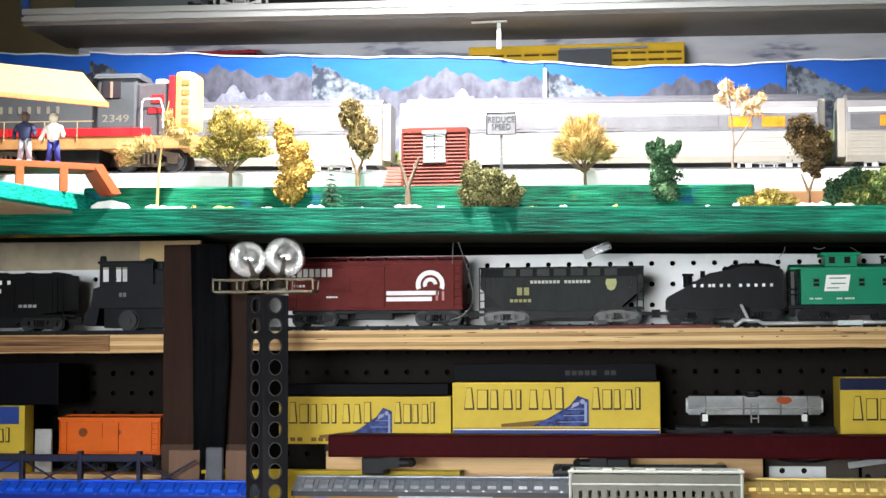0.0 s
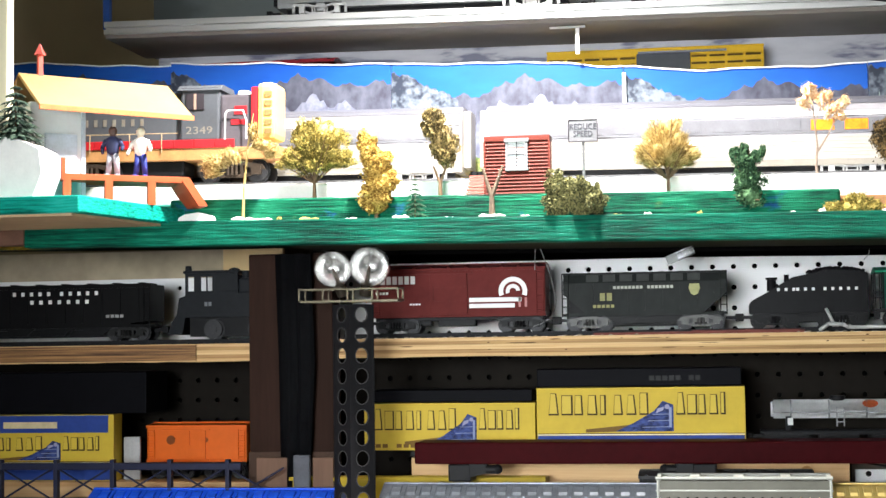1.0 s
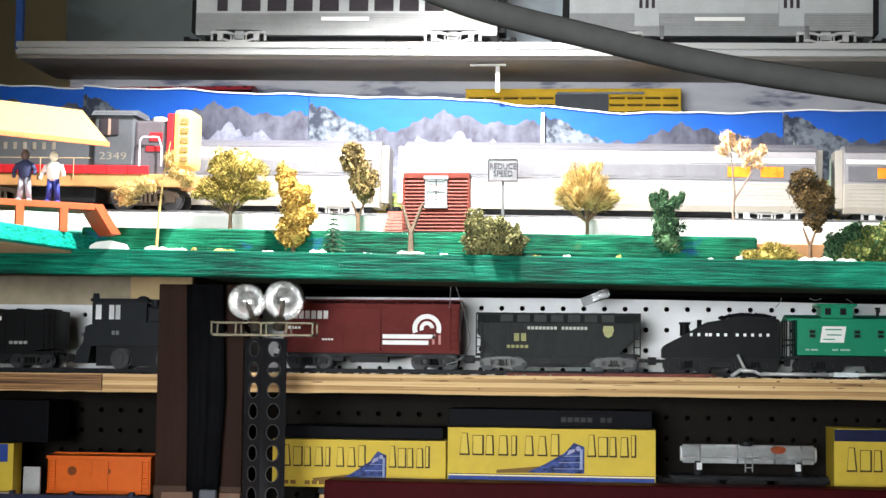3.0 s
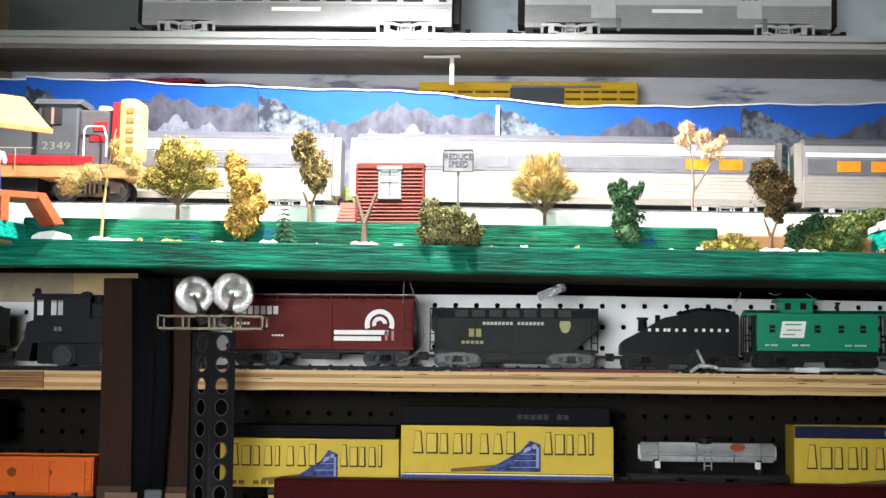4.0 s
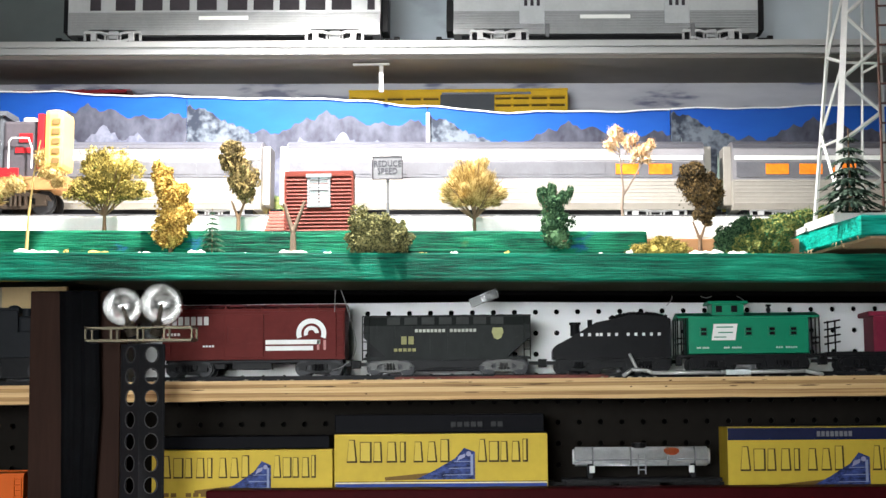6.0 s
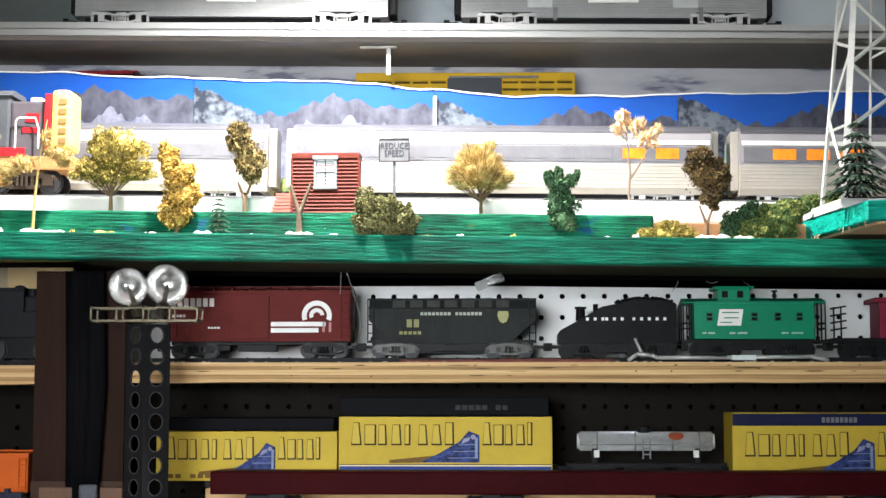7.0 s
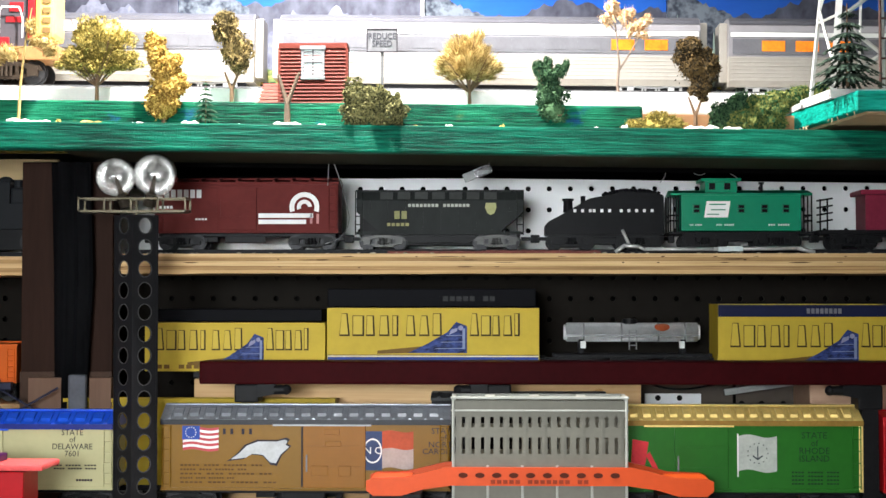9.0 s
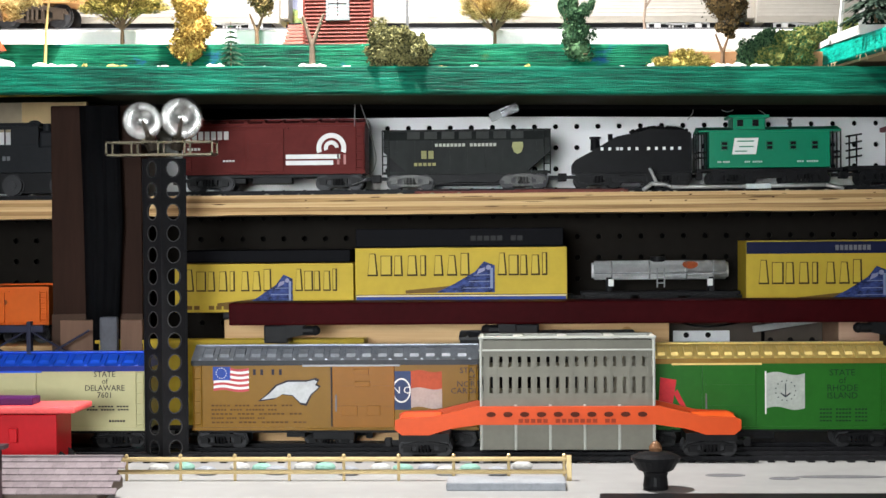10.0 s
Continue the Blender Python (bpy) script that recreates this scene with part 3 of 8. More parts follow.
# plywood shelf in two lengths, either side of the post
def ply_shelf(name, x0, x1, z0, z1, label, seed):
    """A plywood shelf: core, and at the front each veneer layer by itself with voids in the dark layers."""
    ob = shell(name, PLY, (x0, x1, 0.004, 0.162, z0, z1), label, "shelf")
    rnd = random.Random(seed)
    tones = (((0.66, 0.45, 0.22), (0.42, 0.25, 0.1)), ((0.52, 0.32, 0.14), (0.22, 0.12, 0.05)), ((0.72, 0.52, 0.28), (0.5, 0.31, 0.13)), ((0.5, 0.31, 0.13), (0.2, 0.11, 0.05)), ((0.7, 0.5, 0.27), (0.46, 0.28, 0.12)))
    z = z0
    for k, (hi, lo) in enumerate(tones):
        t = (z1 - z0) * (0.16, 0.22, 0.24, 0.2, 0.18)[k]
        m = mat("plywood layer %s" % "abcde"[k], hi, 0.6, scale=9, stretch=(0.7, 3, 55), bump=0.5, second=lo, fine=5, hard=0.36)
        bm = bmesh.new()
        n = 40
        y = 0.0 + 0.0008 * (k % 2)
        lowz = [z + (rnd.uniform(-0.0007, 0.0004) if k == 0 else 0) for _ in range(n + 1)]
        prism(bm, [(x0 + (x1 - x0) * i / n, lowz[i]) for i in range(n + 1)] + [(x1, z + t), (x0, z + t)], y, 0.004)
        part("veneer_layer", bm, m, ob)
        z += t
    for _ in range(int((x1 - x0) * 32)):
        x, f = rnd.uniform(x0, x1), rnd.choice((0.3, 0.34, 0.55, 0.68, 0.72, 0.85))
        w = rnd.choice((0.0015, 0.002, 0.003, 0.008, 0.014)) * rnd.uniform(0.6, 1.3)
        bm = bmesh.new()
        h = rnd.uniform(0.0003, 0.0008)
        zc = z0 + (z1 - z0) * f
        prism(bm, [(x - w, zc), (x - w * 0.3, zc - h), (x + w * 0.5, zc - h * 0.8), (x + w, zc + h * 0.2), (x + w * 0.3, zc + h), (x - w * 0.5, zc + h * 0.7)], -0.0004, 0.003)
        part("knot", bm, mat("ply void", (0.1, 0.055, 0.025), 0.8), ob)
    return ob


ply_shelf("plywood_shelf", -0.462, 0.95, 1.2055, 1.2275, "bare plywood shelf with a rough layered edge", 71)
ply_shelf("plywood_shelf_west", -1.35, -0.566, 1.2035, 1.2245, "bare plywood shelf with layered worn edge", 72)
shell("plywood_lip", mat("reddish ply strip", (0.36, 0.19, 0.075), 0.5, scale=9, stretch=(0.5, 3, 60), second=(0.05, 0.024, 0.014), hard=0.4), (-1.35, -0.632, -0.0035, -0.0002, 1.205, 1.2235), "thin reddish veneer strip on the shelf edge", "trim")

# post with a hanging dark cloth between two boards
# Lighter facings added below the shadow line on the post.
for x0, x1 in ((-0.5648, -0.5215), (-0.4885, -0.4628)):
    setting(simple("post_base", mat("lighter post wood", (0.05, 0.026, 0.016), 0.6, var=0.2, scale=9, stretch=(6, 6, 0.6)), None, (x0, x1, -0.0105, -0.0082, 0.8, 1.097)), "lighter brown facing added on the lit foot of the post", "trim")
setting(simple("post", POSTWOOD, None, (-0.5645, -0.522, -0.008, 0.03, 0.0, 1.329), bevel=0.0015), "brown stained wooden shelf post", "post")
setting(simple("post", POSTWOOD, None, (-0.488, -0.463, -0.008, 0.03, 0.0, 1.329), bevel=0.0015), "narrow brown stained wooden shelf post", "post")
# Added boards whose colour brightens the post's foot under that line.
LITPOST = mat("lit brown post wood", (0.17, 0.1, 0.065), 0.6, scale=9, stretch=(5, 5, 0.6), second=(0.11, 0.06, 0.04))
setting(simple("post_cleat", LITPOST, None, (-0.553, -0.516, -0.02, -0.009, 0.95, 1.091), bevel=0.001), "lighter brown board added on the lit foot of the post", "board")
setting(simple("post_cleat", LITPOST, None, (-0.4855, -0.461, -0.02, -0.009, 0.95, 1.091), bevel=0.001), "lighter brown board added on the lit foot of the post", "board")
setting(simple("post_back", POSTWOOD, None, (-0.5218, -0.4882, 0.024, 0.03, 0.0, 1.329)), "brown board joining the two posts", "board")
bm = bmesh.new()
cols = [(-0.529 + 0.005 * i, -0.016 + 0.006 * math.sin(i * 1.9)) for i in range(10)]
low = [bm.verts.new((x * 0.75 - 0.127, y, 1.02)) for x, y in cols]
mid = [bm.verts.new((x + 0.003, y, 1.2)) for x, y in cols]
high = [bm.verts.new((x, y * 1.2, 1.328)) for x, y in cols]
for a, b in ((low, mid), (mid, high)):
    for i in range(len(cols) - 1):
        bm.faces.new((a[i], a[i + 1], b[i + 1], b[i]))
bmesh.ops.solidify(bm, geom=bm.faces[:], thickness=0.003)
tagged(part("hanging_cloth", bm, DRAPE, smooth=True), "black cloth hanging bunched down the post", "cloth")
tagged(simple("grey_pipe", mat("grey pipe", (0.08, 0.085, 0.1), 0.5), None, (-0.506, -0.486, -0.032, -0.022, 0.8, 1.095), bevel=0.003), "grey plastic pipe standing against the post", "pipe")

# layout boards
TILT = -0.77


def board(name, material, box, label, category="board", bevel=0.0015):
    ob = simple(name, material, None, box, bevel=bevel)
    ob.matrix_basis = pose(-0.1, 0, 0, 0, -TILT, 0) @ pose(0.1, 0, 0)
    return setting(ob, label, category)


board("layout_board", GREENPAINT, (-0.80, 0.95, -0.15, -0.128, 1.3245, 1.3525), "green brush-painted front board of the train layout", bevel=0.002)
board("layout_board_west", mat("brown board", (0.12, 0.06, 0.04), 0.6), (-1.35, -0.8, -0.15, -0.128, 1.3275, 1.3525), "bare brown front board")
# The underside's shade is in its dark colour.
board("layout_base", mat("dark underside", (0.03, 0.032, 0.018), 0.8, var=0.25, scale=8), (-0.52, 0.95, -0.128, 0.30, 1.329, 1.3515), "plywood underside of the layout, its shade put into the colour")
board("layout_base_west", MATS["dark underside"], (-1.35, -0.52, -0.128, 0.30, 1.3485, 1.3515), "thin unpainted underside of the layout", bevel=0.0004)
# Black strip stands in for the shadowed gap above the pegboard.
board("layout_batten", mat("matt black shade strip", (0.003, 0.003, 0.003), 0.9, spec=0.0), (-0.52, 0.95, 0.045, 0.164, 1.3235, 1.3288), "black strip added for the shadowed gap under the layout")
board("layout_ledge", GREENLEDGE, (-0.64, 0.092, -0.12, 0.16, 1.3525, 1.3785), "green ledge with blue and olive paint patches", bevel=0.003)
board("brown_plank", mat("brown plank", (0.33, 0.17, 0.08), 0.6, stretch=(0.5, 3, 12), scale=8), (0.094, 0.30, -0.075, -0.052, 1.353, 1.3755), "brown wooden plank under the track bed", "plank")
board("track_bed", FOAM, (-0.95, 0.95, -0.05, 0.16, 1.3785, 1.402), "white plaster track bed", "ground", bevel=0.003)
board("track_bed_base", FOAM, (0.092, 0.95, -0.05, 0.16, 1.3525, 1.3785), "white plaster block under the track bed", "ground")


def wing(name, outline, z0, z1, label):
    bm = bmesh.new()
    prism(bm, outline, z0, z1, axis="z")
    bmesh.ops.bevel(bm, geom=bm.edges[:], offset=0.0012, segments=1, affect="EDGES")
    ob = setting(part(name, bm, WINGPAINT), label, "board")
    bm = bmesh.new()
    cx, cy = sum(p[0] for p in outline) / len(outline), sum(p[1] for p in outline) / len(outline)
    prism(bm, [(cx + (x - cx) * 0.97, cy + (y - cy) * 0.97) for x, y in outline], z0 - 0.003, z0 - 0.0002, axis="z")
    setting(part(name + "_underside", bm, TANWOOD), "tan bare wood underside of a green board", "board")
    return ob


wing("wing_west", [(-1.3, -0.313), (-0.648, -0.313), (-0.583, -0.025), (-1.3, -0.025)], 1.357, 1.3745, "green painted board that carries the small station")
wing("wing_east", [(0.95, -0.246), (0.3, -0.246), (0.267, -0.03), (0.95, -0.03)], 1.355, 1.3745, "green painted corner board under the tower")

# upper shelf
bm = bmesh.new()
prism(bm, [(0.28, 1.6165), (0.28, 1.621), (0.104, 1.621), (0.104, 1.6295), (0.094, 1.6295), (0.094, 1.6225), (0.1005, 1.6222), (0.1005, 1.6194), (0.094, 1.619), (0.094, 1.6135), (0.1005, 1.6135), (0.1005, 1.6165)], -0.808, 0.95, axis="x")
ob = part("upper_shelf", bm, ALU)
ob.matrix_basis = pose(-0.1, 0, 0, 0, -TILT, 0) @ pose(0.1, 0, 0)
setting(ob, "aluminium edged display shelf", "shelf")
ob = simple("upper_shelf_panel", mat("shelf underside", (0.2, 0.175, 0.155), 0.5, var=0.15, scale=6), None, (-0.808, 0.95, 0.101, 0.246, 1.609, 1.6163))
ob.matrix_basis = pose(-0.1, 0, 0, 0, -TILT, 0) @ pose(0.1, 0, 0)
setting(ob, "dark underside of the display shelf", "shelf")
board("rear_shelf", SILVERLO, (-0.8, 0.95, 0.178, 0.246, 1.515, 1.523), "grey shelf behind the scenic backdrop", "shelf")
setting(simple("shelf_hanger", mat("white hanger", (0.6, 0.6, 0.58), 0.5), None, (-0.1845, -0.1795, 0.119, 0.122, 1.574, 1.6065), bevel=0.0006), "thin white shelf hanger", "bracket")
setting(simple("shelf_hanger_arm", MATS["white hanger"], None, (-0.216, -0.172, 0.117, 0.124, 1.6068, 1.6088), bevel=0.0005), "flat white arm of the shelf hanger", "bracket")
shell("cabinet_side", mat("blue edge", (0.02, 0.06, 0.22), 0.4), (-0.797, -0.788, 0.118, 0.126, 1.634, 1.95), "blue edge strip of the display cabinet", "cabinet")


def picture(name, low, high, third, scale, stretch, box, label):
    m = bpy.data.materials.new(name)
    m.use_nodes = True
    nt = m.node_tree
    co, mp, nz, rp = (nt.nodes.new("ShaderNode" + k) for k in ("TexCoord", "Mapping", "TexNoise", "ValToRGB"))
    mp.inputs["Scale"].default_value = stretch
    nt.links.new(co.outputs["Object"], mp.inputs[0])
    nt.links.new(mp.outputs[0], nz.inputs["Vector"])
    nz.inputs["Scale"].default_value, nz.inputs["Detail"].default_value = scale, 6
    nt.links.new(nz.outputs[0], rp.inputs[0])
    e = rp.color_ramp.elements
    e[0].position, e[0].color = 0.4, (*low, 1)
    e[1].position, e[1].color = 0.47, (*high, 1)
    e2 = e.new(0.66)
    e2.color = (*third, 1)
    nt.links.new(rp.outputs[0], nt.nodes["Principled BSDF"].inputs["Base Color"])
    nt.nodes["Principled BSDF"].inputs["Roughness"].default_value = 0.45
    return setting(simple(name, m, None, box), label, "picture")


rear = picture("rear_picture", (0.13, 0.13, 0.2), (0.42, 0.41, 0.46), (0.5, 0.49, 0.53), 13, (0.8, 1, 3.4), (-0.79, 0.95, 0.247, 0.252, 1.53, 1.609), "printed backdrop of pale snowy mountains")
rear.matrix_basis = pose(-0.1, 0, 0, 0, -TILT, 0) @ pose(0.1, 0, 0)
picture("upper_picture", (0.17, 0.2, 0.22), (0.32, 0.37, 0.41), (0.4, 0.45, 0.49), 4, (1, 1, 1.5), (-0.787, 0.95, 0.285, 0.29, 1.625, 1.95), "dim blue grey printed backdrop of the cabinet")

picture("upper_picture_west", (0.03, 0.038, 0.038), (0.055, 0.068, 0.068), (0.08, 0.095, 0.095), 5, (1, 1, 1.5), (-0.787, -0.575, 0.278, 0.2845, 1.625, 1.95), "darker green grey west end of the cabinet backdrop")

# ---- scenic backdrop: repeated letter-size prints ----
SKY = mat("printed sky", (0.012, 0.095, 0.42), 0.4, scale=5, bump=0.0, second=(0.008, 0.055, 0.32), stretch=(1, 1, 3))
HAZE = mat("printed haze", (0.2, 0.34, 0.58), 0.4, scale=9, bump=0.0, second=(0.1, 0.3, 0.72), stretch=(1, 1, 3))
MOUNT = mat("printed mountain", (0.09, 0.094, 0.125), 0.45, scale=26, bump=0.0, second=(0.026, 0.026, 0.042), stretch=(1, 1, 0.7), hard=0.36, fine=4)
PEAK = mat("printed dark peak", (0.13, 0.15, 0.18), 0.45, scale=34, bump=0.0, second=(0.02, 0.025, 0.04), hard=0.42, fine=4)
SNOWP = mat("printed snowfield", (0.2, 0.21, 0.27), 0.45, scale=30, bump=0.0, second=(0.08, 0.085, 0.125), hard=0.38)
MEADOW = mat("printed golden meadow", (0.72, 0.42, 0.06), 0.45, scale=70, bump=0.0, second=(0.2, 0.2, 0.04), stretch=(0.6, 1, 1.6), hard=0.4)
MEADOWG = mat("printed green meadow", (0.34, 0.33, 0.1), 0.45, scale=70, bump=0.0, second=(0.1, 0.15, 0.06), stretch=(0.6, 1, 1.6), hard=0.4)
PINES = mat("printed pines", (0.12, 0.2, 0.12), 0.45, scale=60, bump=0.0, second=(0.02, 0.05, 0.03), stretch=(1, 1, 0.3), hard=0.4)
PALEP = mat("printed pale pines", (0.38, 0.46, 0.4), 0.45, scale=60, bump=0.0, second=(0.16, 0.24, 0.2), stretch=(1, 1, 0.3), hard=0.4)
PAPER = mat("white paper edge", (0.8, 0.8, 0.8), 0.6, var=0.05, scale=40)


def jag(x0, x1, z0, peaks, n, rough, rnd):
    """An outline that climbs over the given (place, height) peaks with a rough edge."""
    pts = [(x0, z0)]
    for i in range(n + 1):
        x = x0 + (x1 - x0) * i / n
        z = max([h - abs(x - p) * s for p, h, s in peaks] + [z0 + 0.002])
        pts.append((x, z + rnd.uniform(-rough, rough)))
    return pts + [(x1, z0)]


def crest(x):
    """The wavy upper edge of the taped prints."""
    pts = [(-1.2, 1.614), (-0.93, 1.602), (-0.8, 1.594), (-0.72, 1.588), (-0.614, 1.584), (-0.5, 1.578), (-0.37, 1.5725), (-0.215, 1.5675), (-0.13, 1.5575), (-0.03, 1.55), (0.07, 1.549), (0.17, 1.5505), (0.42, 1.552), (1.0, 1.548)]
    for (a, za), (b, zb) in zip(pts, pts[1:]):
        if a <= x <= b:
            f = (x - a) / (b - a)
            f = f * f * (3 - 2 * f)
            return za + (zb - za) * f + 0.0009 * math.sin(41 * x) + 0.0006 * math.sin(97 * x + 1)
    return 1.55


def print_sheet(x0, y, width=0.2925, lift=0.0):
    rnd = random.Random(5)
    zb = 1.352
    s = thing("backdrop_sheet", "glossy print of blue sky, grey mountains and golden meadow", "backdrop print", pose(x0, y, zb), "backdrop prints")
    n = 18
    w = width - 0.0008
    rim = [(w * i / n, crest(x0 + w * i / n) + lift - zb) for i in range(n + 1)]
    bm = bmesh.new()
    prism(bm, [(0, 0), (w, 0)] + rim[::-1], 0, 0.0012)
    part("paper", bm, SKY, s)
    bm = bmesh.new()
    prism(bm, rim + [(x, z + 0.0016) for x, z in rim[::-1]], -0.0022, 0.0016)
    part("white_edge", bm, PAPER, s)

    def layer(name, pts, material, k):
        b = bmesh.new()
        prism(b, pts, -0.0002 * k, -0.0002 * k + 0.00016)
        part(name, b, material, s)

    top = sum(z for _, z in rim) / len(rim)
    layer("haze", [(0.0, 0.02), (w, 0.02), (w, top - 0.05)] + [(w - w * i / 12, top - 0.045 + 0.004 * math.sin(i)) for i in range(13)], HAZE, 1)
    layer("mountain_range", jag(0.0, w, 0.06, [(0.17, top - 0.012, 0.8), (0.145, top - 0.022, 0.5), (0.2, top - 0.018, 0.6), (0.235, top - 0.026, 0.4), (0.275, top - 0.024, 0.5), (0.09, top - 0.034, 0.4)], 60, 0.0022, rnd), MOUNT, 2)
    layer("snowfield", jag(0.1, 0.26, 0.09, [(0.14, top - 0.045, 0.9), (0.19, top - 0.04, 0.8), (0.23, top - 0.05, 0.7)], 34, 0.003, rnd), SNOWP, 3)
    layer("dark_peak", jag(0.0, 0.085, 0.05, [(0.004, top - 0.004, 0.45), (0.02, top - 0.006, 0.75), (0.045, top - 0.026, 0.8)], 24, 0.0022, rnd), PEAK, 4)
    layer("green_slope", jag(0.0, w, 0.0, [(0.05, 0.115, 0.25), (0.22, 0.12, 0.3)], 44, 0.002, rnd), MEADOWG, 5)
    layer("golden_meadow", jag(0.03, w - 0.005, 0.0, [(0.1, 0.085, 0.25), (0.18, 0.108, 0.45), (0.24, 0.09, 0.3)], 44, 0.002, rnd), MEADOW, 6)
    for k, (x, t, mm) in enumerate([(0.012, 0.165, PALEP), (0.026, 0.14, PALEP), (0.04, 0.12, PINES), (0.055, 0.145, PALEP), (0.07, 0.125, PINES), (0.262, 0.13, PINES), (0.272, 0.15, PALEP), (0.282, 0.12, PINES), (0.2, 0.1, PINES), (0.1, 0.085, PINES), (0.13, 0.08, PINES), (0.165, 0.085, PINES), (0.225, 0.095, PINES)]):
        z, q = 0.02, 8
        left, right = [], []
        for i in range(q):
            f = i / q
            ww = 0.0085 * (1 - f)
            left += [(x - ww, z + (t - z) * f), (x - ww * 0.55, z + (t - z) * (f + 0.6 / q))]
            right += [(x + ww, z + (t - z) * f), (x + ww * 0.55, z + (t - z) * (f + 0.6 / q))]
        layer("pine", left + [(x, t)] + right[::-1], mm, 7 + (k % 3))
    return s


for k in range(-1, 5):
    print_sheet(-0.7125 + 0.2925 * k, 0.14 - 0.0012 * (k % 2) + (0.004 if k < 0 else 0), lift=-0.003 if k < 0 else 0.0)
tagged(simple("tape_roll", PAPER, None, (-0.129, -0.1245, 0.1335, 0.1375, 1.50, 1.551), bevel=0.0015), "rolled white paper edge at a print seam", "paper edge")


# ---- plants ----
def foliage(name, parent, material, shapes, count, size, seed, straw=0.0, label=""):
    """A crown of many small ragged foam chips, and for straw some slivers that point outwards, over a lumpy core."""
    rnd = random.Random(seed)
    count, size = int(count * 1.5), size * 0.84
    verts, faces = [], []
    lumps = []
    for cx, cy, cz, rx, ry, rz in shapes:
        for _ in range(24):
            d = Vector((rnd.gauss(0, 1), rnd.gauss(0, 1), rnd.gauss(0, 1))).normalized() * rnd.uniform(0.45, 1.0)
            q = rnd.uniform(0.16, 0.38)
            lumps.append((cx + d.x * rx, cy + d.y * ry, cz + d.z * rz, rx * q, ry * q, rz * q))
        lumps += [(cx, cy, cz, rx * 0.78, ry * 0.78, rz * 0.78)] * 4
    mx, mz = sum(s[0] for s in shapes) / len(shapes), min(s[2] - s[5] * 0.7 for s in shapes)
    for _ in range(count):
        cx, cy, cz, rx, ry, rz = rnd.choice(lumps)
        u = Vector((rnd.gauss(0, 1), rnd.gauss(0, 1), rnd.gauss(0, 1))).normalized() * (rnd.uniform(0.8, 1.08) if rnd.random() > 0.05 else rnd.uniform(1.1, 1.45))
        p = Vector((cx + u.x * rx, cy + u.y * ry, cz + u.z * rz))
        base = len(verts)
        if rnd.random() < straw:
            d = (p - Vector((mx, 0, mz))).normalized() + Vector((rnd.uniform(-1, 1), rnd.uniform(-1, 1), rnd.uniform(-1, 1))) * 0.35
            ln = size * rnd.uniform(3.5, 8.5)
            side = d.cross(Vector((rnd.uniform(-1, 1), rnd.uniform(-1, 1), rnd.uniform(-1, 1)))).normalized() * size * 0.3
            up = side.cross(d).normalized() * size * 0.3
            q = p - d * ln * 0.6
            verts += [tuple(q + side), tuple(q - side), tuple(q + up), tuple(p + d * ln * 0.5)]
            faces += [(base, base + 1, base + 3), (base + 1, base + 2, base + 3), (base + 2, base, base + 3)]
            continue
        s = size * (rnd.uniform(0.45, 1.1) if rnd.random() > 0.18 else rnd.uniform(1.2, 2.0))
        q = Euler((rnd.uniform(0, 6.3), rnd.uniform(0, 6.3), rnd.uniform(0, 6.3))).to_matrix()
        for v in ((1, 0, -0.4), (-0.5, 0.8, -0.4), (-0.5, -0.8, -0.4), (0, 0, 0.9)):
            verts.append(tuple(p + q @ (Vector(v) * s * rnd.uniform(0.7, 1.2))))
        faces += [(base, base + 1, base + 3), (base + 1, base + 2, base + 3), (base + 2, base, base + 3), (base, base + 2, base + 1)]
    # lumpy core
    bm = bmesh.new()
    for cx, cy, cz, rx, ry, rz in shapes:
        bmesh.ops.create_icosphere(bm, subdivisions=3, radius=1.0, matrix=Matrix.Translation((cx, cy, cz)) @ Matrix.Diagonal((rx * 0.62, ry * 0.62, rz * 0.62, 1)))
    for v in bm.verts:
        v.co += Vector((rnd.uniform(-1, 1), rnd.uniform(-1, 1), rnd.uniform(-1, 1))) * size * 0.8
    bm.verts.index_update()
    k = len(verts)
    verts += [tuple(v.co) for v in bm.verts]
    faces += [tuple(k + v.index for v in f.verts) for f in bm.faces]
    bm.free()
    me = bpy.data.meshes.new(name)
    me.from_pydata(verts, [], faces)
    me.materials.append(material)
    ob = new(name, me)
    ob.parent = parent
    if label:
        ob["label"] = label
    return ob


def trunk(parent, segs, material, name="trunk"):
    bm = bmesh.new()
    for p0, p1, r0, r1 in segs:
        rod(bm, p0, p1, r0, r1, 7)
        ball(bm, p1, r1 * 1.02, 1)
    return part(name, bm, material, parent)


def leaf(name, colour, low):
    return mat(name, colour, 0.8, var=0.4, scale=90, bump=0.0, island=0.9, second=low, hard=0.36)


LOLIVE = leaf("olive gold foam leaves", (0.48, 0.37, 0.1), (0.11, 0.09, 0.02))
LGOLD = leaf("gold foam leaves", (0.6, 0.42, 0.11), (0.2, 0.11, 0.02))
LBROWN = leaf("olive brown foam leaves", (0.27, 0.2, 0.08), (0.05, 0.037, 0.015))
LDARK = leaf("dark brown foam leaves", (0.14, 0.09, 0.035), (0.025, 0.02, 0.012))
LGREEN = leaf("dark green foam leaves", (0.07, 0.14, 0.065), (0.012, 0.04, 0.02))
LMOSS = leaf("moss green foam leaves", (0.22, 0.205, 0.085), (0.038, 0.042, 0.017))
LPINE = leaf("pine needles", (0.06, 0.09, 0.065), (0.004, 0.014, 0.009))
LFIR = leaf("dark fir needles", (0.03, 0.075, 0.04), (0.006, 0.024, 0.012))
LPEACH = leaf("peach blossom flock", (0.82, 0.62, 0.42), (0.6, 0.34, 0.16))
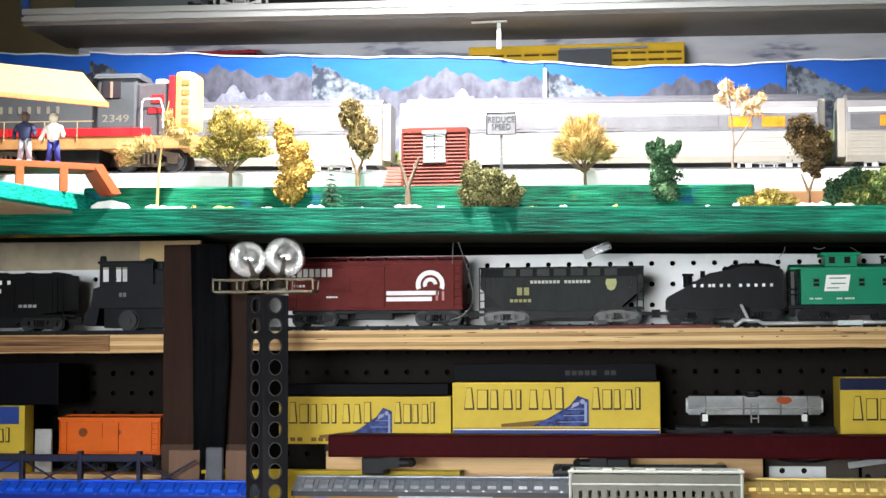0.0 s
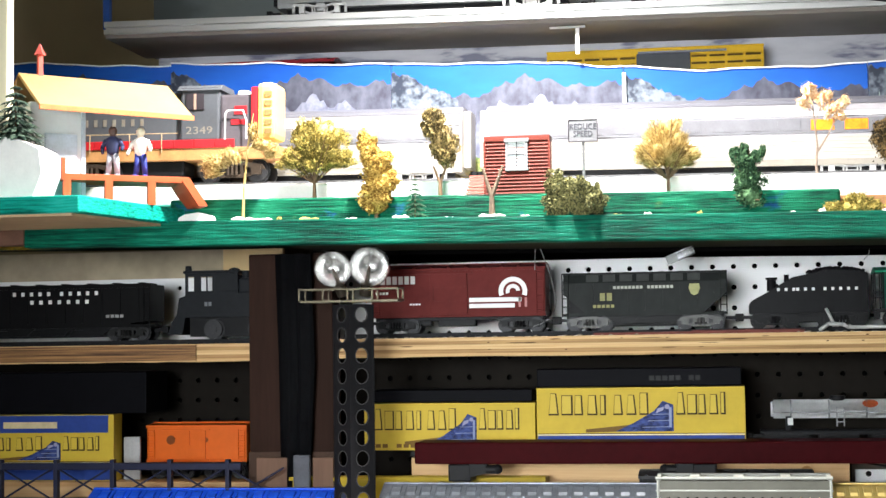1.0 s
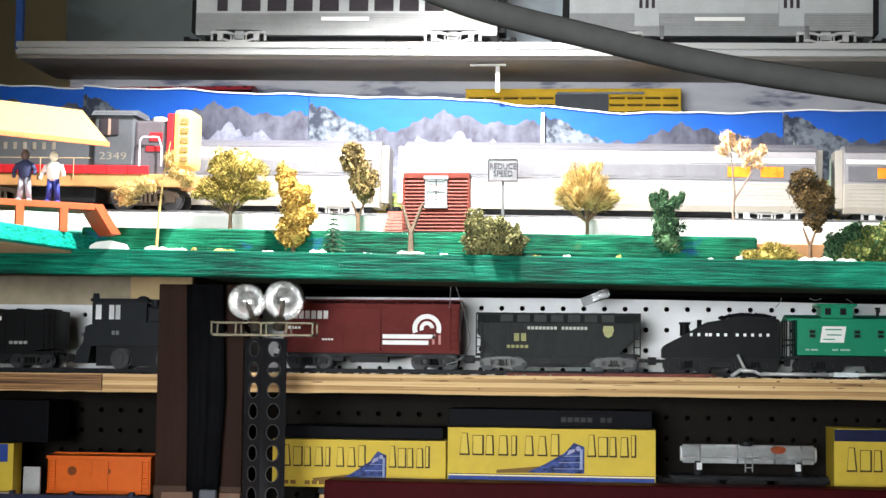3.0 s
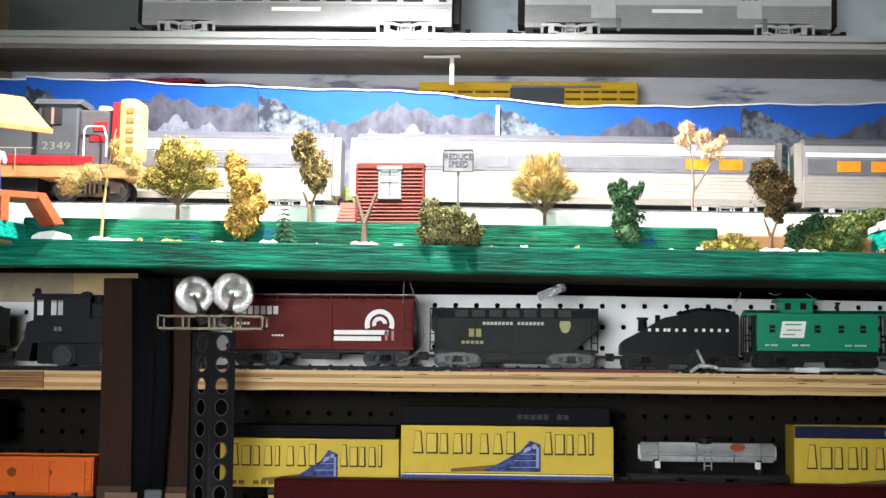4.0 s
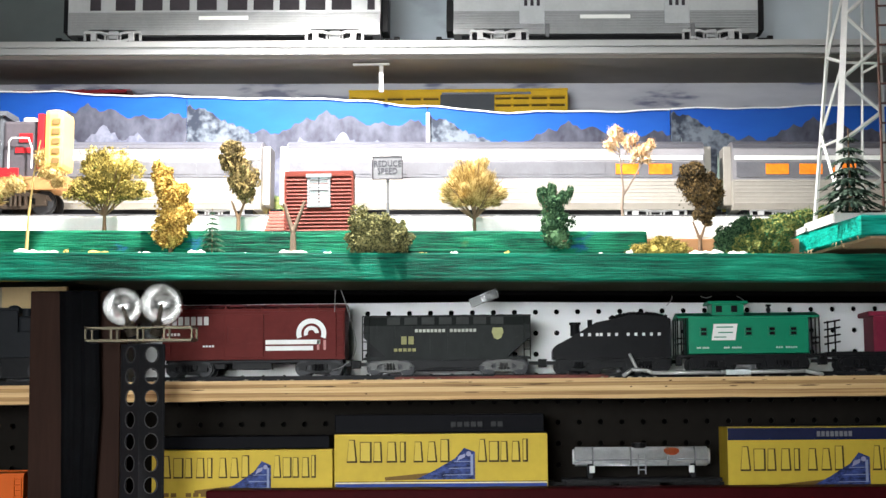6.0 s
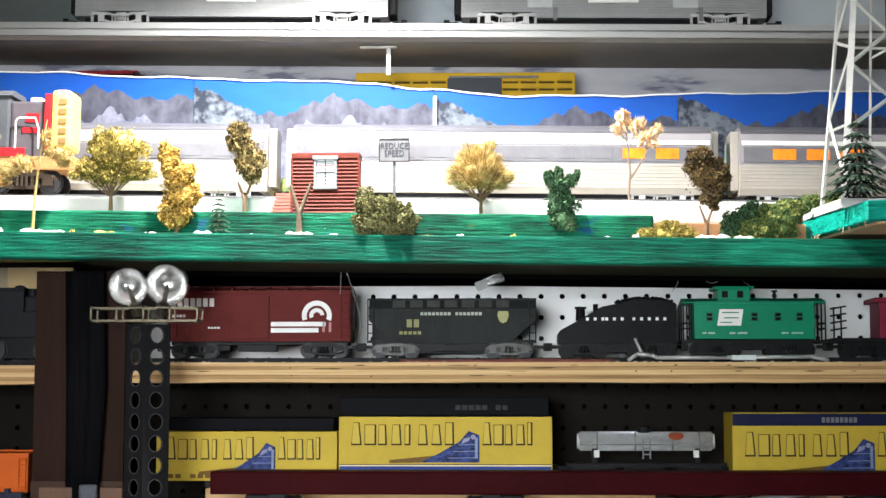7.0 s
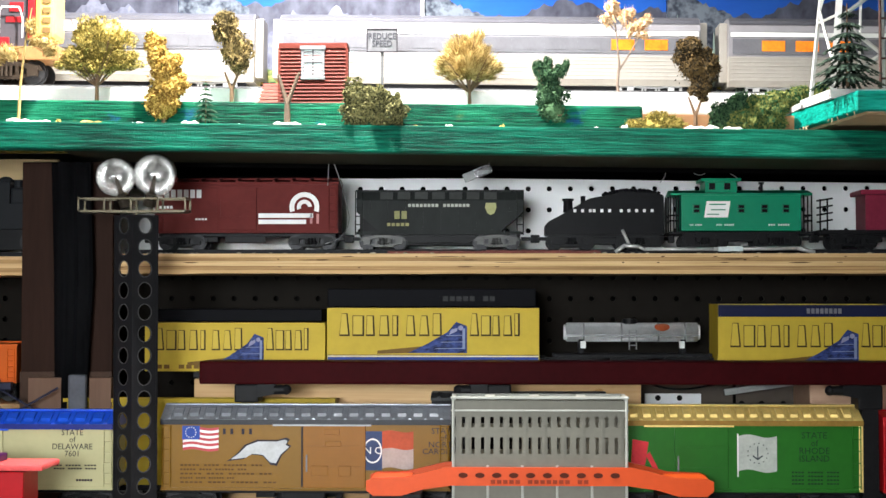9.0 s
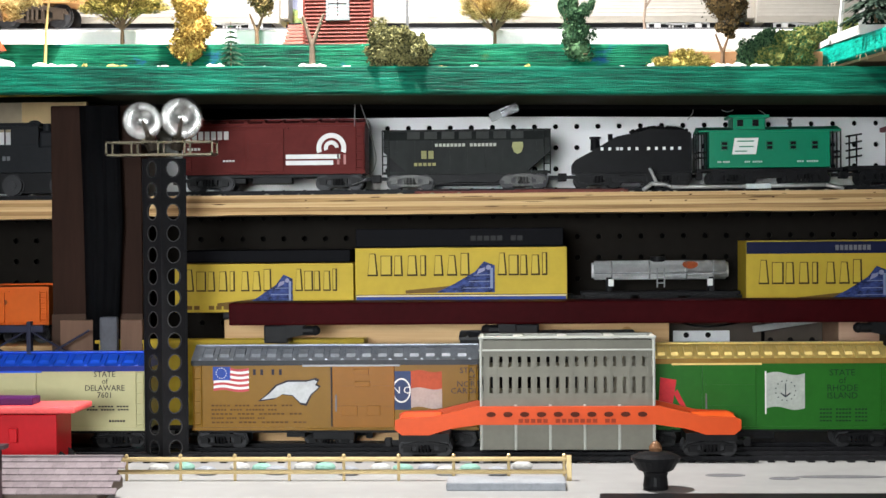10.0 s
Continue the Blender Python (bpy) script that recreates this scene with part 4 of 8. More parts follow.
LSTRAW = leaf("straw tufts", (0.66, 0.5, 0.21), (0.24, 0.15, 0.04))
LHEDGE = leaf("mixed hedge foam", (0.2, 0.21, 0.06), (0.025, 0.08, 0.03))


def tree(label, x, y, z, height, crown_z, shapes, material, count, size, bark=BARK, lean=0.0, seed=1, fork=False, twigs=0, straw=0.0):
    t = thing("tree", label, "model tree", pose(x, y, z), "model trees")
    r = height * 0.018
    segs = [((0, 0, -0.002), (lean * 0.5, 0, crown_z * 0.6), r * 1.5, r * 1.1)]
    if fork:
        segs += [((lean * 0.5, 0, crown_z * 0.6), (-height * 0.07, 0, crown_z * 1.25), r, r * 0.5), ((lean * 0.5, 0, crown_z * 0.6), (height * 0.07, 0, crown_z * 1.25), r, r * 0.5)]
    else:
        segs += [((lean * 0.5, 0, crown_z * 0.6), (lean, 0, height * 0.75), r * 1.1, r * 0.4)]
    rnd = random.Random(seed)
    top = Vector((lean * 0.6, 0, crown_z * 0.7))
    for _ in range(twigs):
        cx, cy, cz, rx, ry, rz = rnd.choice(shapes)
        a, b = rnd.uniform(0, 6.28), rnd.uniform(-0.5, 1)
        segs.append((tuple(top), (cx + rx * 0.95 * math.cos(a), cy + ry * 0.95 * math.sin(a), cz + rz * b), r * 0.5, r * 0.18))
    trunk(t, segs, bark)
    foliage("crown", t, material, shapes, count, size, seed, straw)
    return t


def conifer(label, x, y, z, height, radius, material, seed=1, tiers=13, group="model trees"):
    t = thing("fir_tree", label, "model tree", pose(x, y, z), group)
    rnd = random.Random(seed)
    trunk(t, [((0, 0, -0.001), (0, 0, height * 0.97), height * 0.02, height * 0.006)], BARK)
    verts, faces = [], []
    for k in range(tiers):
        f = k / tiers
        zc, rr = height * (0.12 + 0.85 * f), radius * (1 - f) ** 0.8 + radius * 0.06
        for b in range(26):
            a = 2 * math.pi * (b + rnd.random()) / 26
            d = Vector((math.cos(a), math.sin(a), 0))
            ln = rr * rnd.uniform(0.75, 1.1)
            for j in range(11):
                g = (j + 0.4) / 11
                p = d * ln * g + Vector((0, 0, zc - ln * 0.35 * g * g))
                side = Vector((-d.y, d.x, 0)) * ln * 0.17 * (1.15 - g * 0.75)
                base = len(verts)
                lift = Vector((0, 0, height * 0.012 * rnd.uniform(-1, 1.5)))
                verts += [tuple(p + side + lift), tuple(p + d * ln * 0.2 - Vector((0, 0, ln * 0.06))), tuple(p - side + lift), tuple(p + Vector((0, 0, height * 0.02)))]
                faces += [(base, base + 1, base + 3), (base + 1, base + 2, base + 3), (base, base + 3, base + 2)]
    me = bpy.data.meshes.new("needle_crown")
    me.from_pydata(verts, [], faces)
    me.materials.append(material)
    new("needle_crown", me).parent = t
    return t


# ---- plants along the layout ----
L = slope
tree("round olive gold foam tree on a thin trunk", -0.462, -0.09, 1.3785 + L(-0.46), 0.098, 0.026, [(0, 0, 0.056, 0.036, 0.03, 0.027), (-0.02, 0, 0.048, 0.024, 0.024, 0.018), (0.014, 0, 0.072, 0.026, 0.024, 0.021), (0.024, 0, 0.047, 0.024, 0.02, 0.013), (-0.008, 0, 0.075, 0.021, 0.02, 0.015)], LOLIVE, 14000, 0.0012, seed=2, twigs=16, straw=0.45)
tree("tall lumpy golden foam shrub", -0.383, -0.128, 1.353 + L(-0.38), 0.098, 0.01, [(0.003, 0, 0.042, 0.0225, 0.02, 0.02), (-0.001, 0, 0.022, 0.0165, 0.015, 0.02), (0.001, 0, 0.06, 0.019, 0.018, 0.018), (-0.008, 0, 0.076, 0.011, 0.011, 0.014), (-0.013, 0, 0.088, 0.006, 0.007, 0.011)], LGOLD, 15000, 0.0014, seed=3)
tree("narrow olive brown foam tree on a forked trunk", -0.322, -0.07, 1.3785 + L(-0.32), 0.105, 0.03, [(0.003, 0, 0.064, 0.0175, 0.016, 0.021), (-0.006, 0, 0.084, 0.0145, 0.014, 0.017), (0.008, 0, 0.05, 0.0115, 0.012, 0.014), (-0.01, 0, 0.096, 0.0085, 0.009, 0.008)], LBROWN, 11000, 0.0013, seed=4, fork=True, straw=0.2)
conifer("tiny dark green bottle-brush fir", -0.338, -0.136, 1.353 + L(-0.34), 0.048, 0.012, LFIR, 5, 8)
tree("bushy straw yellow tree with spiky twigs", -0.068, -0.09, 1.3785 + L(-0.07), 0.085, 0.022, [(0, 0, 0.048, 0.034, 0.03, 0.025), (-0.006, 0, 0.058, 0.027, 0.026, 0.025), (-0.016, 0, 0.042, 0.018, 0.02, 0.014), (0.016, 0, 0.04, 0.018, 0.02, 0.013)], LSTRAW, 11000, 0.0013, seed=6, twigs=25, straw=0.95)
tree("dark green foam shrub with ragged tips", 0.017, -0.115, 1.358 + L(0.02), 0.078, 0.015, [(0.001, 0, 0.014, 0.021, 0.017, 0.016), (-0.001, 0, 0.03, 0.018, 0.016, 0.014), (-0.003, 0, 0.042, 0.0125, 0.013, 0.011), (-0.004, 0, 0.053, 0.015, 0.013, 0.009), (-0.0135, 0, 0.061, 0.0055, 0.006, 0.005), (-0.004, 0, 0.064, 0.005, 0.006, 0.006), (0.008, 0, 0.057, 0.006, 0.006, 0.005), (0.0145, 0, 0.062, 0.0035, 0.004, 0.004)], LGREEN, 8000, 0.0014, seed=7, twigs=9, straw=0.3)
tree("dark brown foam tree on a forked trunk", 0.167, -0.1, 1.353 + L(0.16), 0.102, 0.03, [(0.001, 0, 0.068, 0.0235, 0.019, 0.019), (-0.009, 0, 0.085, 0.0145, 0.014, 0.014), (0.006, 0, 0.05, 0.014, 0.014, 0.014), (0.011, 0, 0.074, 0.0145, 0.014, 0.014), (-0.003, 0, 0.095, 0.009, 0.009, 0.007)], LDARK, 12000, 0.0014, seed=8, fork=True, straw=0.1)
t = thing("tree", "slender bare tree tipped with peach blossom", "model tree", pose(0.092, -0.04, 1.382 + L(0.09)), "model trees")
trunk(t, [((0.002, 0, -0.002), (-0.001, 0, 0.03), 0.0017, 0.0015), ((-0.001, 0, 0.03), (0.001, 0, 0.05), 0.0015, 0.0013), ((0.001, 0, 0.05), (-0.002, 0, 0.085), 0.0012, 0.0008), ((-0.002, 0, 0.085), (-0.005, 0, 0.118), 0.0008, 0.0004)], mat("grey brown bark", (0.2, 0.15, 0.12), 0.85, var=0.3, scale=150))
trunk(t, [((0.001, 0, 0.045), (0.012, 0, 0.062), 0.0013, 0.001), ((0.012, 0, 0.062), (0.024, 0, 0.083), 0.001, 0.0006), ((0.024, 0, 0.083), (0.03, 0, 0.102), 0.0006, 0.0003), ((0.018, 0, 0.072), (0.02, 0, 0.094), 0.0006, 0.0003), ((-0.001, 0, 0.075), (0.009, 0, 0.104), 0.0007, 0.0003), ((-0.002, 0, 0.085), (-0.013, 0, 0.1), 0.0006, 0.0003)], MATS["grey brown bark"], "limb")
foliage("crown", t, LPEACH, [(-0.006, 0, 0.112, 0.008, 0.008, 0.011), (-0.013, 0, 0.1, 0.006, 0.007, 0.005), (0.004, 0, 0.104, 0.006, 0.007, 0.006), (0.014, 0, 0.107, 0.005, 0.006, 0.004), (0.02, 0, 0.092, 0.008, 0.008, 0.006), (0.03, 0, 0.098, 0.006, 0.007, 0.006), (0.026, 0, 0.084, 0.006, 0.006, 0.006), (0.013, 0, 0.09, 0.005, 0.005, 0.005)], 1500, 0.0019, 9, 0.25)
t = thing("tree", "leaning straw coloured tree with drooping tufts", "model tree", pose(-0.532, -0.135, 1.353 + L(-0.53)), "model trees")
trunk(t, [((0, 0, -0.001), (0.002, 0, 0.04), 0.0017, 0.0014), ((0.002, 0, 0.04), (0.007, 0, 0.085), 0.0014, 0.001), ((0.007, 0, 0.085), (0.013, 0, 0.118), 0.001, 0.0005)], STRAW)
trunk(t, [((0.006, 0, 0.078), (-0.02, 0, 0.074), 0.0009, 0.0007), ((-0.02, 0, 0.074), (-0.048, 0, 0.064), 0.0007, 0.0004), ((0.007, 0, 0.085), (0.024, 0, 0.092), 0.0008, 0.0004)], STRAW, "limb")
foliage("crown", t, LSTRAW, [(-0.03, 0, 0.066, 0.02, 0.012, 0.008), (-0.036, 0, 0.056, 0.01, 0.01, 0.008), (-0.012, 0, 0.073, 0.014, 0.012, 0.008), (0.013, 0, 0.1, 0.005, 0.006, 0.011), (0.024, 0, 0.083, 0.014, 0.01, 0.0065), (0.034, 0, 0.075, 0.007, 0.008, 0.006)], 3000, 0.0012, 10, 0.6)


def bush(label, x, y, z, shapes, material, count, size, seed, straw=0.0):
    b = thing("bush", label, "model bush", pose(x, y, z), "model bushes")
    foliage("foliage", b, material, shapes, count, size, seed, straw)
    return b


bush("thick moss green foam bush at the board edge", -0.166, -0.14, 1.352 + L(-0.16), [(-0.016, 0, 0.03, 0.015, 0.016, 0.018), (-0.014, 0, 0.015, 0.019, 0.016, 0.015), (0.004, 0, 0.027, 0.016, 0.017, 0.016), (0.02, 0, 0.018, 0.0155, 0.016, 0.017), (0.004, 0.002, 0.012, 0.026, 0.016, 0.012)], LMOSS, 15000, 0.0013, 21)
bush("low tan and gold tuft", 0.122, -0.125, 1.352 + L(0.12), [(0, 0, 0.005, 0.03, 0.016, 0.009), (0.004, 0, 0.012, 0.013, 0.012, 0.009), (-0.018, 0, 0.006, 0.012, 0.012, 0.008), (0.02, 0, 0.007, 0.01, 0.01, 0.008)], LOLIVE, 5000, 0.0014, 22, 0.5)
bush("dark shaded rounded green bush", 0.205, -0.072, 1.353 + L(0.2), [(0, 0, 0.022, 0.017, 0.017, 0.02), (0.01, 0, 0.034, 0.011, 0.012, 0.012), (-0.008, 0, 0.012, 0.014, 0.014, 0.014)], LGREEN, 5500, 0.0016, 23, 0.15)
bush("sprawling green and gold hedge", 0.232, -0.09, 1.353 + L(0.23), [(-0.01, 0, 0.014, 0.018, 0.018, 0.016), (0.004, 0.0, 0.028, 0.014, 0.016, 0.013), (0.016, 0.0, 0.02, 0.016, 0.016, 0.016), (-0.022, 0, 0.006, 0.013, 0.012, 0.01)], LHEDGE, 7500, 0.0017, 24, 0.2)
bush("green hedge behind the corner board", 0.275, -0.058, 1.3748, [(-0.012, 0, 0.013, 0.018, 0.016, 0.013), (0.008, 0, 0.018, 0.016, 0.016, 0.013), (0.03, 0, 0.016, 0.02, 0.016, 0.016)], LHEDGE, 7500, 0.0017, 25, 0.2)

# bare forked stump and snow tufts along the edge
t = thing("tree_stump", "bare grey forked twig in a white tuft", "model stump", pose(-0.254, -0.138, 1.352 + L(-0.25)))
trunk(t, [((0, 0, 0), (0, 0, 0.022), 0.0035, 0.0028), ((0, 0, 0.022), (-0.009, 0, 0.052), 0.0026, 0.0016), ((0, 0, 0.022), (0.012, 0, 0.054), 0.0026, 0.0015), ((0.009, 0, 0.044), (0.009, 0, 0.05), 0.0018, 0.0014)], mat("grey twig", (0.15, 0.11, 0.08), 0.85, var=0.3, scale=180))
rnd = random.Random(31)
for x, w, tall, mm in ((-0.254, 0.013, 0.005, SNOW), (-0.352, 0.011, 0.004, SNOW), (-0.532, 0.014, 0.005, SNOW), (-0.51, 0.012, 0.003, SNOW), (-0.455, 0.011, 0.004, LOLIVE), (-0.49, 0.003, 0.005, LOLIVE), (-0.41, 0.008, 0.002, SNOW), (-0.3, 0.006, 0.002, SNOW), (-0.088, 0.004, 0.004, SNOW), (-0.034, 0.004, 0.004, LOLIVE), (0.06, 0.005, 0.002, SNOW), (0.168, 0.016, 0.005, SNOW), (0.2, 0.01, 0.004, SNOW), (0.09, 0.004, 0.005, SNOW), (-0.12, 0.005, 0.002, LOLIVE), (-0.22, 0.006, 0.002, SNOW)):
    bm = bmesh.new()
    for k in range(7):
        ball(bm, (rnd.uniform(-w, w) * 0.7, rnd.uniform(-0.004, 0.004), 0), w * 0.5, 1, (1, 0.6, tall / (w * 0.5) * rnd.uniform(0.6, 1.1)))
    for v in bm.verts:
        v.co += Vector((rnd.uniform(-1, 1), rnd.uniform(-1, 1), rnd.uniform(-0.5, 0.5))) * 0.0006
    ob = part("ground_tuft", bm, mm)
    ob.matrix_basis = pose(x, -0.139, 1.3522 + L(x))
    tagged(ob, "small white scatter tuft on the green board" if mm is SNOW else "small straw scatter tuft on the green board", "scatter", "scatter tufts")

# ---- red hut and sign ----
hut = thing("hut", "red clapboard trackside hut with a white window", "model hut", pose(-0.2355, -0.06, 1.3785 + L(-0.24)))
simple("wall", REDB, hut, (-0.0365, 0.0365, -0.004, 0.018, 0, 0.07))
for k in range(16):
    z = 0.002 + 0.0039 * k
    bm = bmesh.new()
    prism(bm, [(-0.0072, z), (-0.0042, z + 0.0039), (-0.0035, z + 0.0039), (-0.0035, z)], -0.0365, 0.0365, axis="x")
    part("clapboard", bm, REDB, hut)
simple("fascia", REDB, hut, (-0.037, 0.037, -0.0072, 0.019, 0.0645, 0.0705), bevel=0.0006)
simple("corner_board", REDB, hut, (-0.0375, -0.035, -0.0078, -0.0038, 0, 0.0645))
simple("corner_board", REDB, hut, (0.035, 0.0375, -0.0078, -0.0038, 0, 0.0645))
WINF = mat("weathered white frame", (0.2, 0.2, 0.21), 0.5)
win = simple("window", WINF, hut, (-0.013, 0.013, -0.0085, -0.005, 0.031, 0.0345), (-0.0125, -0.0095, -0.0085, -0.005, 0.0345, 0.0635), (0.0095, 0.0125, -0.0085, -0.005, 0.0345, 0.0635), (-0.0138, 0.0138, -0.0095, -0.005, 0.063, 0.0672), bevel=0.0004)
simple("glazing_bar", mat("dark glazing bar", (0.07, 0.07, 0.075), 0.5), win, (-0.0006, 0.0006, -0.0078, -0.0062, 0.0345, 0.063), (-0.0095, 0.0095, -0.0078, -0.0062, 0.049, 0.0502))
simple("pane", mat("milky pane", (0.6, 0.62, 0.64), 0.3, var=0.05), win, (-0.0095, 0.0095, -0.0068, -0.0045, 0.0345, 0.063))
for k in range(8):
    simple("step", mat("pale red step", (0.4, 0.13, 0.1), 0.6), hut, (-0.062 + 0.0009 * k, -0.0378, -0.003 + 0.0014 * k, 0.02, 0.0038 * k, 0.0038 * k + 0.0022))
for y in (0.001, 0.018):
    simple("stringer", mat("pale step side", (0.62, 0.5, 0.46), 0.6), hut, (-0.0545, -0.0382, y + 0.008, y + 0.0095, 0.0, 0.0285))

sign = thing("trackside_sign", "grey trackside sign board on a post", "model sign", pose(-0.1625, -0.05, 1.374 + L(-0.16)))
simple("post", mat("grey sign post", (0.1, 0.1, 0.105), 0.5), sign, (-0.0016, 0.0016, -0.0012, 0.0012, 0, 0.074), bevel=0.0004)
plate = simple("board", mat("sign grey", (0.14, 0.14, 0.15), 0.5), sign, (-0.0165, 0.0165, -0.0022, -0.001, 0.068, 0.0935), bevel=0.0005)
simple("frame", DARKPRINT, plate, (-0.0165, 0.0165, -0.0028, -0.002, 0.0925, 0.0937), (-0.0165, 0.0165, -0.0028, -0.002, 0.0678, 0.069), (-0.0167, -0.0155, -0.0028, -0.002, 0.068, 0.0937), (0.0155, 0.0167, -0.0028, -0.002, 0.068, 0.0937))
writing("lettering", "REDUCE\nSPEED", 0.0095, mat("worn sign print", (0.035, 0.035, 0.045), 0.6), plate, 0, -0.0026, 0.081, 0.85)

# ---- tracks on the layout and on the shelf ----
def track(label, x0, x1, y, z, sag, rail_mat, gauge=0.032, tie=0.02, tie_mat=BLACK, height=0.006):
    t = thing("track", label, "model track", pose(-0.1, y, z, 0, -sag, 0), "tracks")
    for s in (-1, 1):
        simple("rail", rail_mat, t, (x0 + 0.1, x1 + 0.1, s * gauge / 2 - 0.001, s * gauge / 2 + 0.001, 0.001, height), bevel=0.0003)
    bm = bmesh.new()
    n = int((x1 - x0) / tie)
    for i in range(n):
        cuboid(bm, x0 + 0.1 + tie * (i + 0.3), x0 + 0.1 + tie * (i + 0.65), -gauge * 0.68, gauge * 0.68, 0, 0.002)
    tagged(part("sleeper", bm, tie_mat, t), kind="stuff")
    return t


track("front layout track on white plaster", -0.95, 0.95, 0.0, 1.402, TILT, STEEL)
track("rear layout track on white plaster", -0.95, 0.95, 0.075, 1.402, TILT, STEEL)
track("dark tubular track on the plywood shelf", -0.462, 0.95, 0.062, 1.2275, 0, DKGREY)
track("dark tubular track on the plywood shelf", -1.35, -0.566, 0.062, 1.2245, 0, DKGREY)

# ---- silver train on the layout ----
LIT = mat("lit amber window", (0.75, 0.17, 0.012), 0.5, var=0.5, scale=60, emit=0.55, bump=0.0)
GREYW = mat("grey window strip", (0.13, 0.13, 0.145), 0.3, var=0.2, scale=60)
# Silver cars: the shade of roof and upper side is put into these colours.
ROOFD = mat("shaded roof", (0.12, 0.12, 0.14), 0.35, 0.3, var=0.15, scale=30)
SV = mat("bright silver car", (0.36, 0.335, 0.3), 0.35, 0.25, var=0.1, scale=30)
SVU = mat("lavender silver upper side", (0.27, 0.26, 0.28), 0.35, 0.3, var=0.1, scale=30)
RT = 1.408


def coach(x, label, lit, length=0.478):
    wins = []
    for k in range(11):
        wx = -length / 2 + 0.05 + k * (length - 0.1) / 10
        wins.append((wx, 0.026, 0.054, 0.066, LIT if lit(k) else GREYW))
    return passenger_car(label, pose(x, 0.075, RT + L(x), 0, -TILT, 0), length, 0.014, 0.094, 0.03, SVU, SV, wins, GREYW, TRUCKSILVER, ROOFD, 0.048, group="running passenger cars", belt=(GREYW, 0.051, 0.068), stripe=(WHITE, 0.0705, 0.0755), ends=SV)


coach(-0.048, "silver streamlined carriage with amber lit windows", lambda k: k in (9, 10))
coach(0.462, "silver streamlined carriage with grey and amber windows", lambda k: k in (0, 1, 2, 4, 6, 7))
coach(-0.555, "silver streamlined carriage behind the diesel", lambda k: False)

# ---- standing diesel at the station ----
GREYL = mat("loco grey", (0.07, 0.075, 0.085), 0.45, var=0.12, scale=30)
RAILC = mat("cream handrail", (0.36, 0.27, 0.16), 0.5)
REDL = mat("loco red", (0.4, 0.015, 0.02), 0.45, var=0.15, scale=30)
YEL = mat("loco yellow end", (0.7, 0.47, 0.14), 0.45, var=0.12, scale=40)
d = thing("diesel_locomotive", "grey and red model diesel with a yellow end", "model locomotive", pose(-0.675, 0.0, RT + L(-0.675), 0, -TILT, 0))
simple("frame", mat("loco brown frame", (0.4, 0.2, 0.08), 0.5), d, (-0.15, 0.155, -0.027, 0.027, 0.026, 0.041), bevel=0.001)
for k in range(10):
    simple("walkway_edge", REDL, d, (-0.15 + 0.025 * k, -0.1255 + 0.025 * k, -0.0285, -0.0265, 0.0405, 0.0505), bevel=0.0006)
cab = simple("cab", GREYL, d, (0.033, 0.08, -0.027, 0.027, 0.05, 0.113), bevel=0.002)
bm = bmesh.new()
prism(bm, [(-0.03, 0.109), (-0.02, 0.116), (0.02, 0.116), (0.03, 0.109)], 0.029, 0.083, axis="x")
part("roof", bm, GREYL, cab)
simple("window", DARKPRINT, cab, (0.04, 0.062, -0.0282, -0.0265, 0.086, 0.105))
simple("window_frame", mat("pale loco frame", (0.3, 0.2, 0.16), 0.5), cab, (0.0495, 0.0525, -0.0288, -0.0275, 0.086, 0.105))
simple("hood", GREYL, d, (-0.145, 0.04, -0.022, 0.022, 0.036, 0.108), bevel=0.003)
hood = simple("short_hood", mat("loco dark hood", (0.08, 0.07, 0.08), 0.5), d, (0.08, 0.12, -0.022, 0.022, 0.036, 0.104), bevel=0.003)
simple("stripe", REDL, hood, (0.094, 0.113, -0.0232, -0.0215, 0.068, 0.074))
simple("stripe", REDL, hood, (0.098, 0.113, -0.0232, -0.0215, 0.08, 0.09))
simple("vent_stack", mat("pale fan", (0.55, 0.5, 0.45), 0.6), hood, (0.099, 0.113, -0.015, 0.015, 0.102, 0.11), bevel=0.003)
simple("red_edge", REDL, d, (0.119, 0.1265, -0.0255, 0.024, 0.05, 0.112), bevel=0.001)
bm = bmesh.new()
cuboid(bm, 0.1265, 0.148, -0.026, 0.024, 0.05, 0.117, 0.006)
end = part("end_bulkhead", bm, YEL, d, "yellow end bulkhead with a row of openings")
for k in range(5):
    simple("opening", mat("dull opening", (0.22, 0.13, 0.05), 0.6), end, (0.136, 0.1445, -0.0275, -0.0255, 0.056 + 0.011 * k, 0.062 + 0.011 * k))
for x in (-0.13, -0.08, -0.03, 0.01):
    rr = bmesh.new()
    rod(rr, (x, -0.0285, 0.036), (x, -0.0285, 0.0585), 0.0006, seg=6)
    part("handrail_post", rr, RAILC, d)
rr = bmesh.new()
rod(rr, (-0.15, -0.0285, 0.0585), (0.03, -0.0285, 0.0585), 0.0006, seg=6)
part("handrail", rr, RAILC, d)
writing("number", "2349", 0.0125, mat("dim cream print", (0.2, 0.18, 0.15), 0.5), cab, 0.056, -0.0272, 0.0612, 1.35)
bm = bmesh.new()
for p, q in (((0.088, 0.05), (0.088, 0.08)), ((0.088, 0.08), (0.091, 0.084)), ((0.091, 0.084), (0.11, 0.084)), ((0.11, 0.084), (0.114, 0.072)), ((0.114, 0.072), (0.114, 0.05))):
    rod(bm, (p[0], -0.028, p[1]), (q[0], -0.028, q[1]), 0.0009, seg=6)
part("grab_rail", bm, WHITE, d)
bars("lettering", MATS["dim cream print"], d, -0.09, -0.014, 0.069, 0.0085, "X X X X X X X", -0.0222)
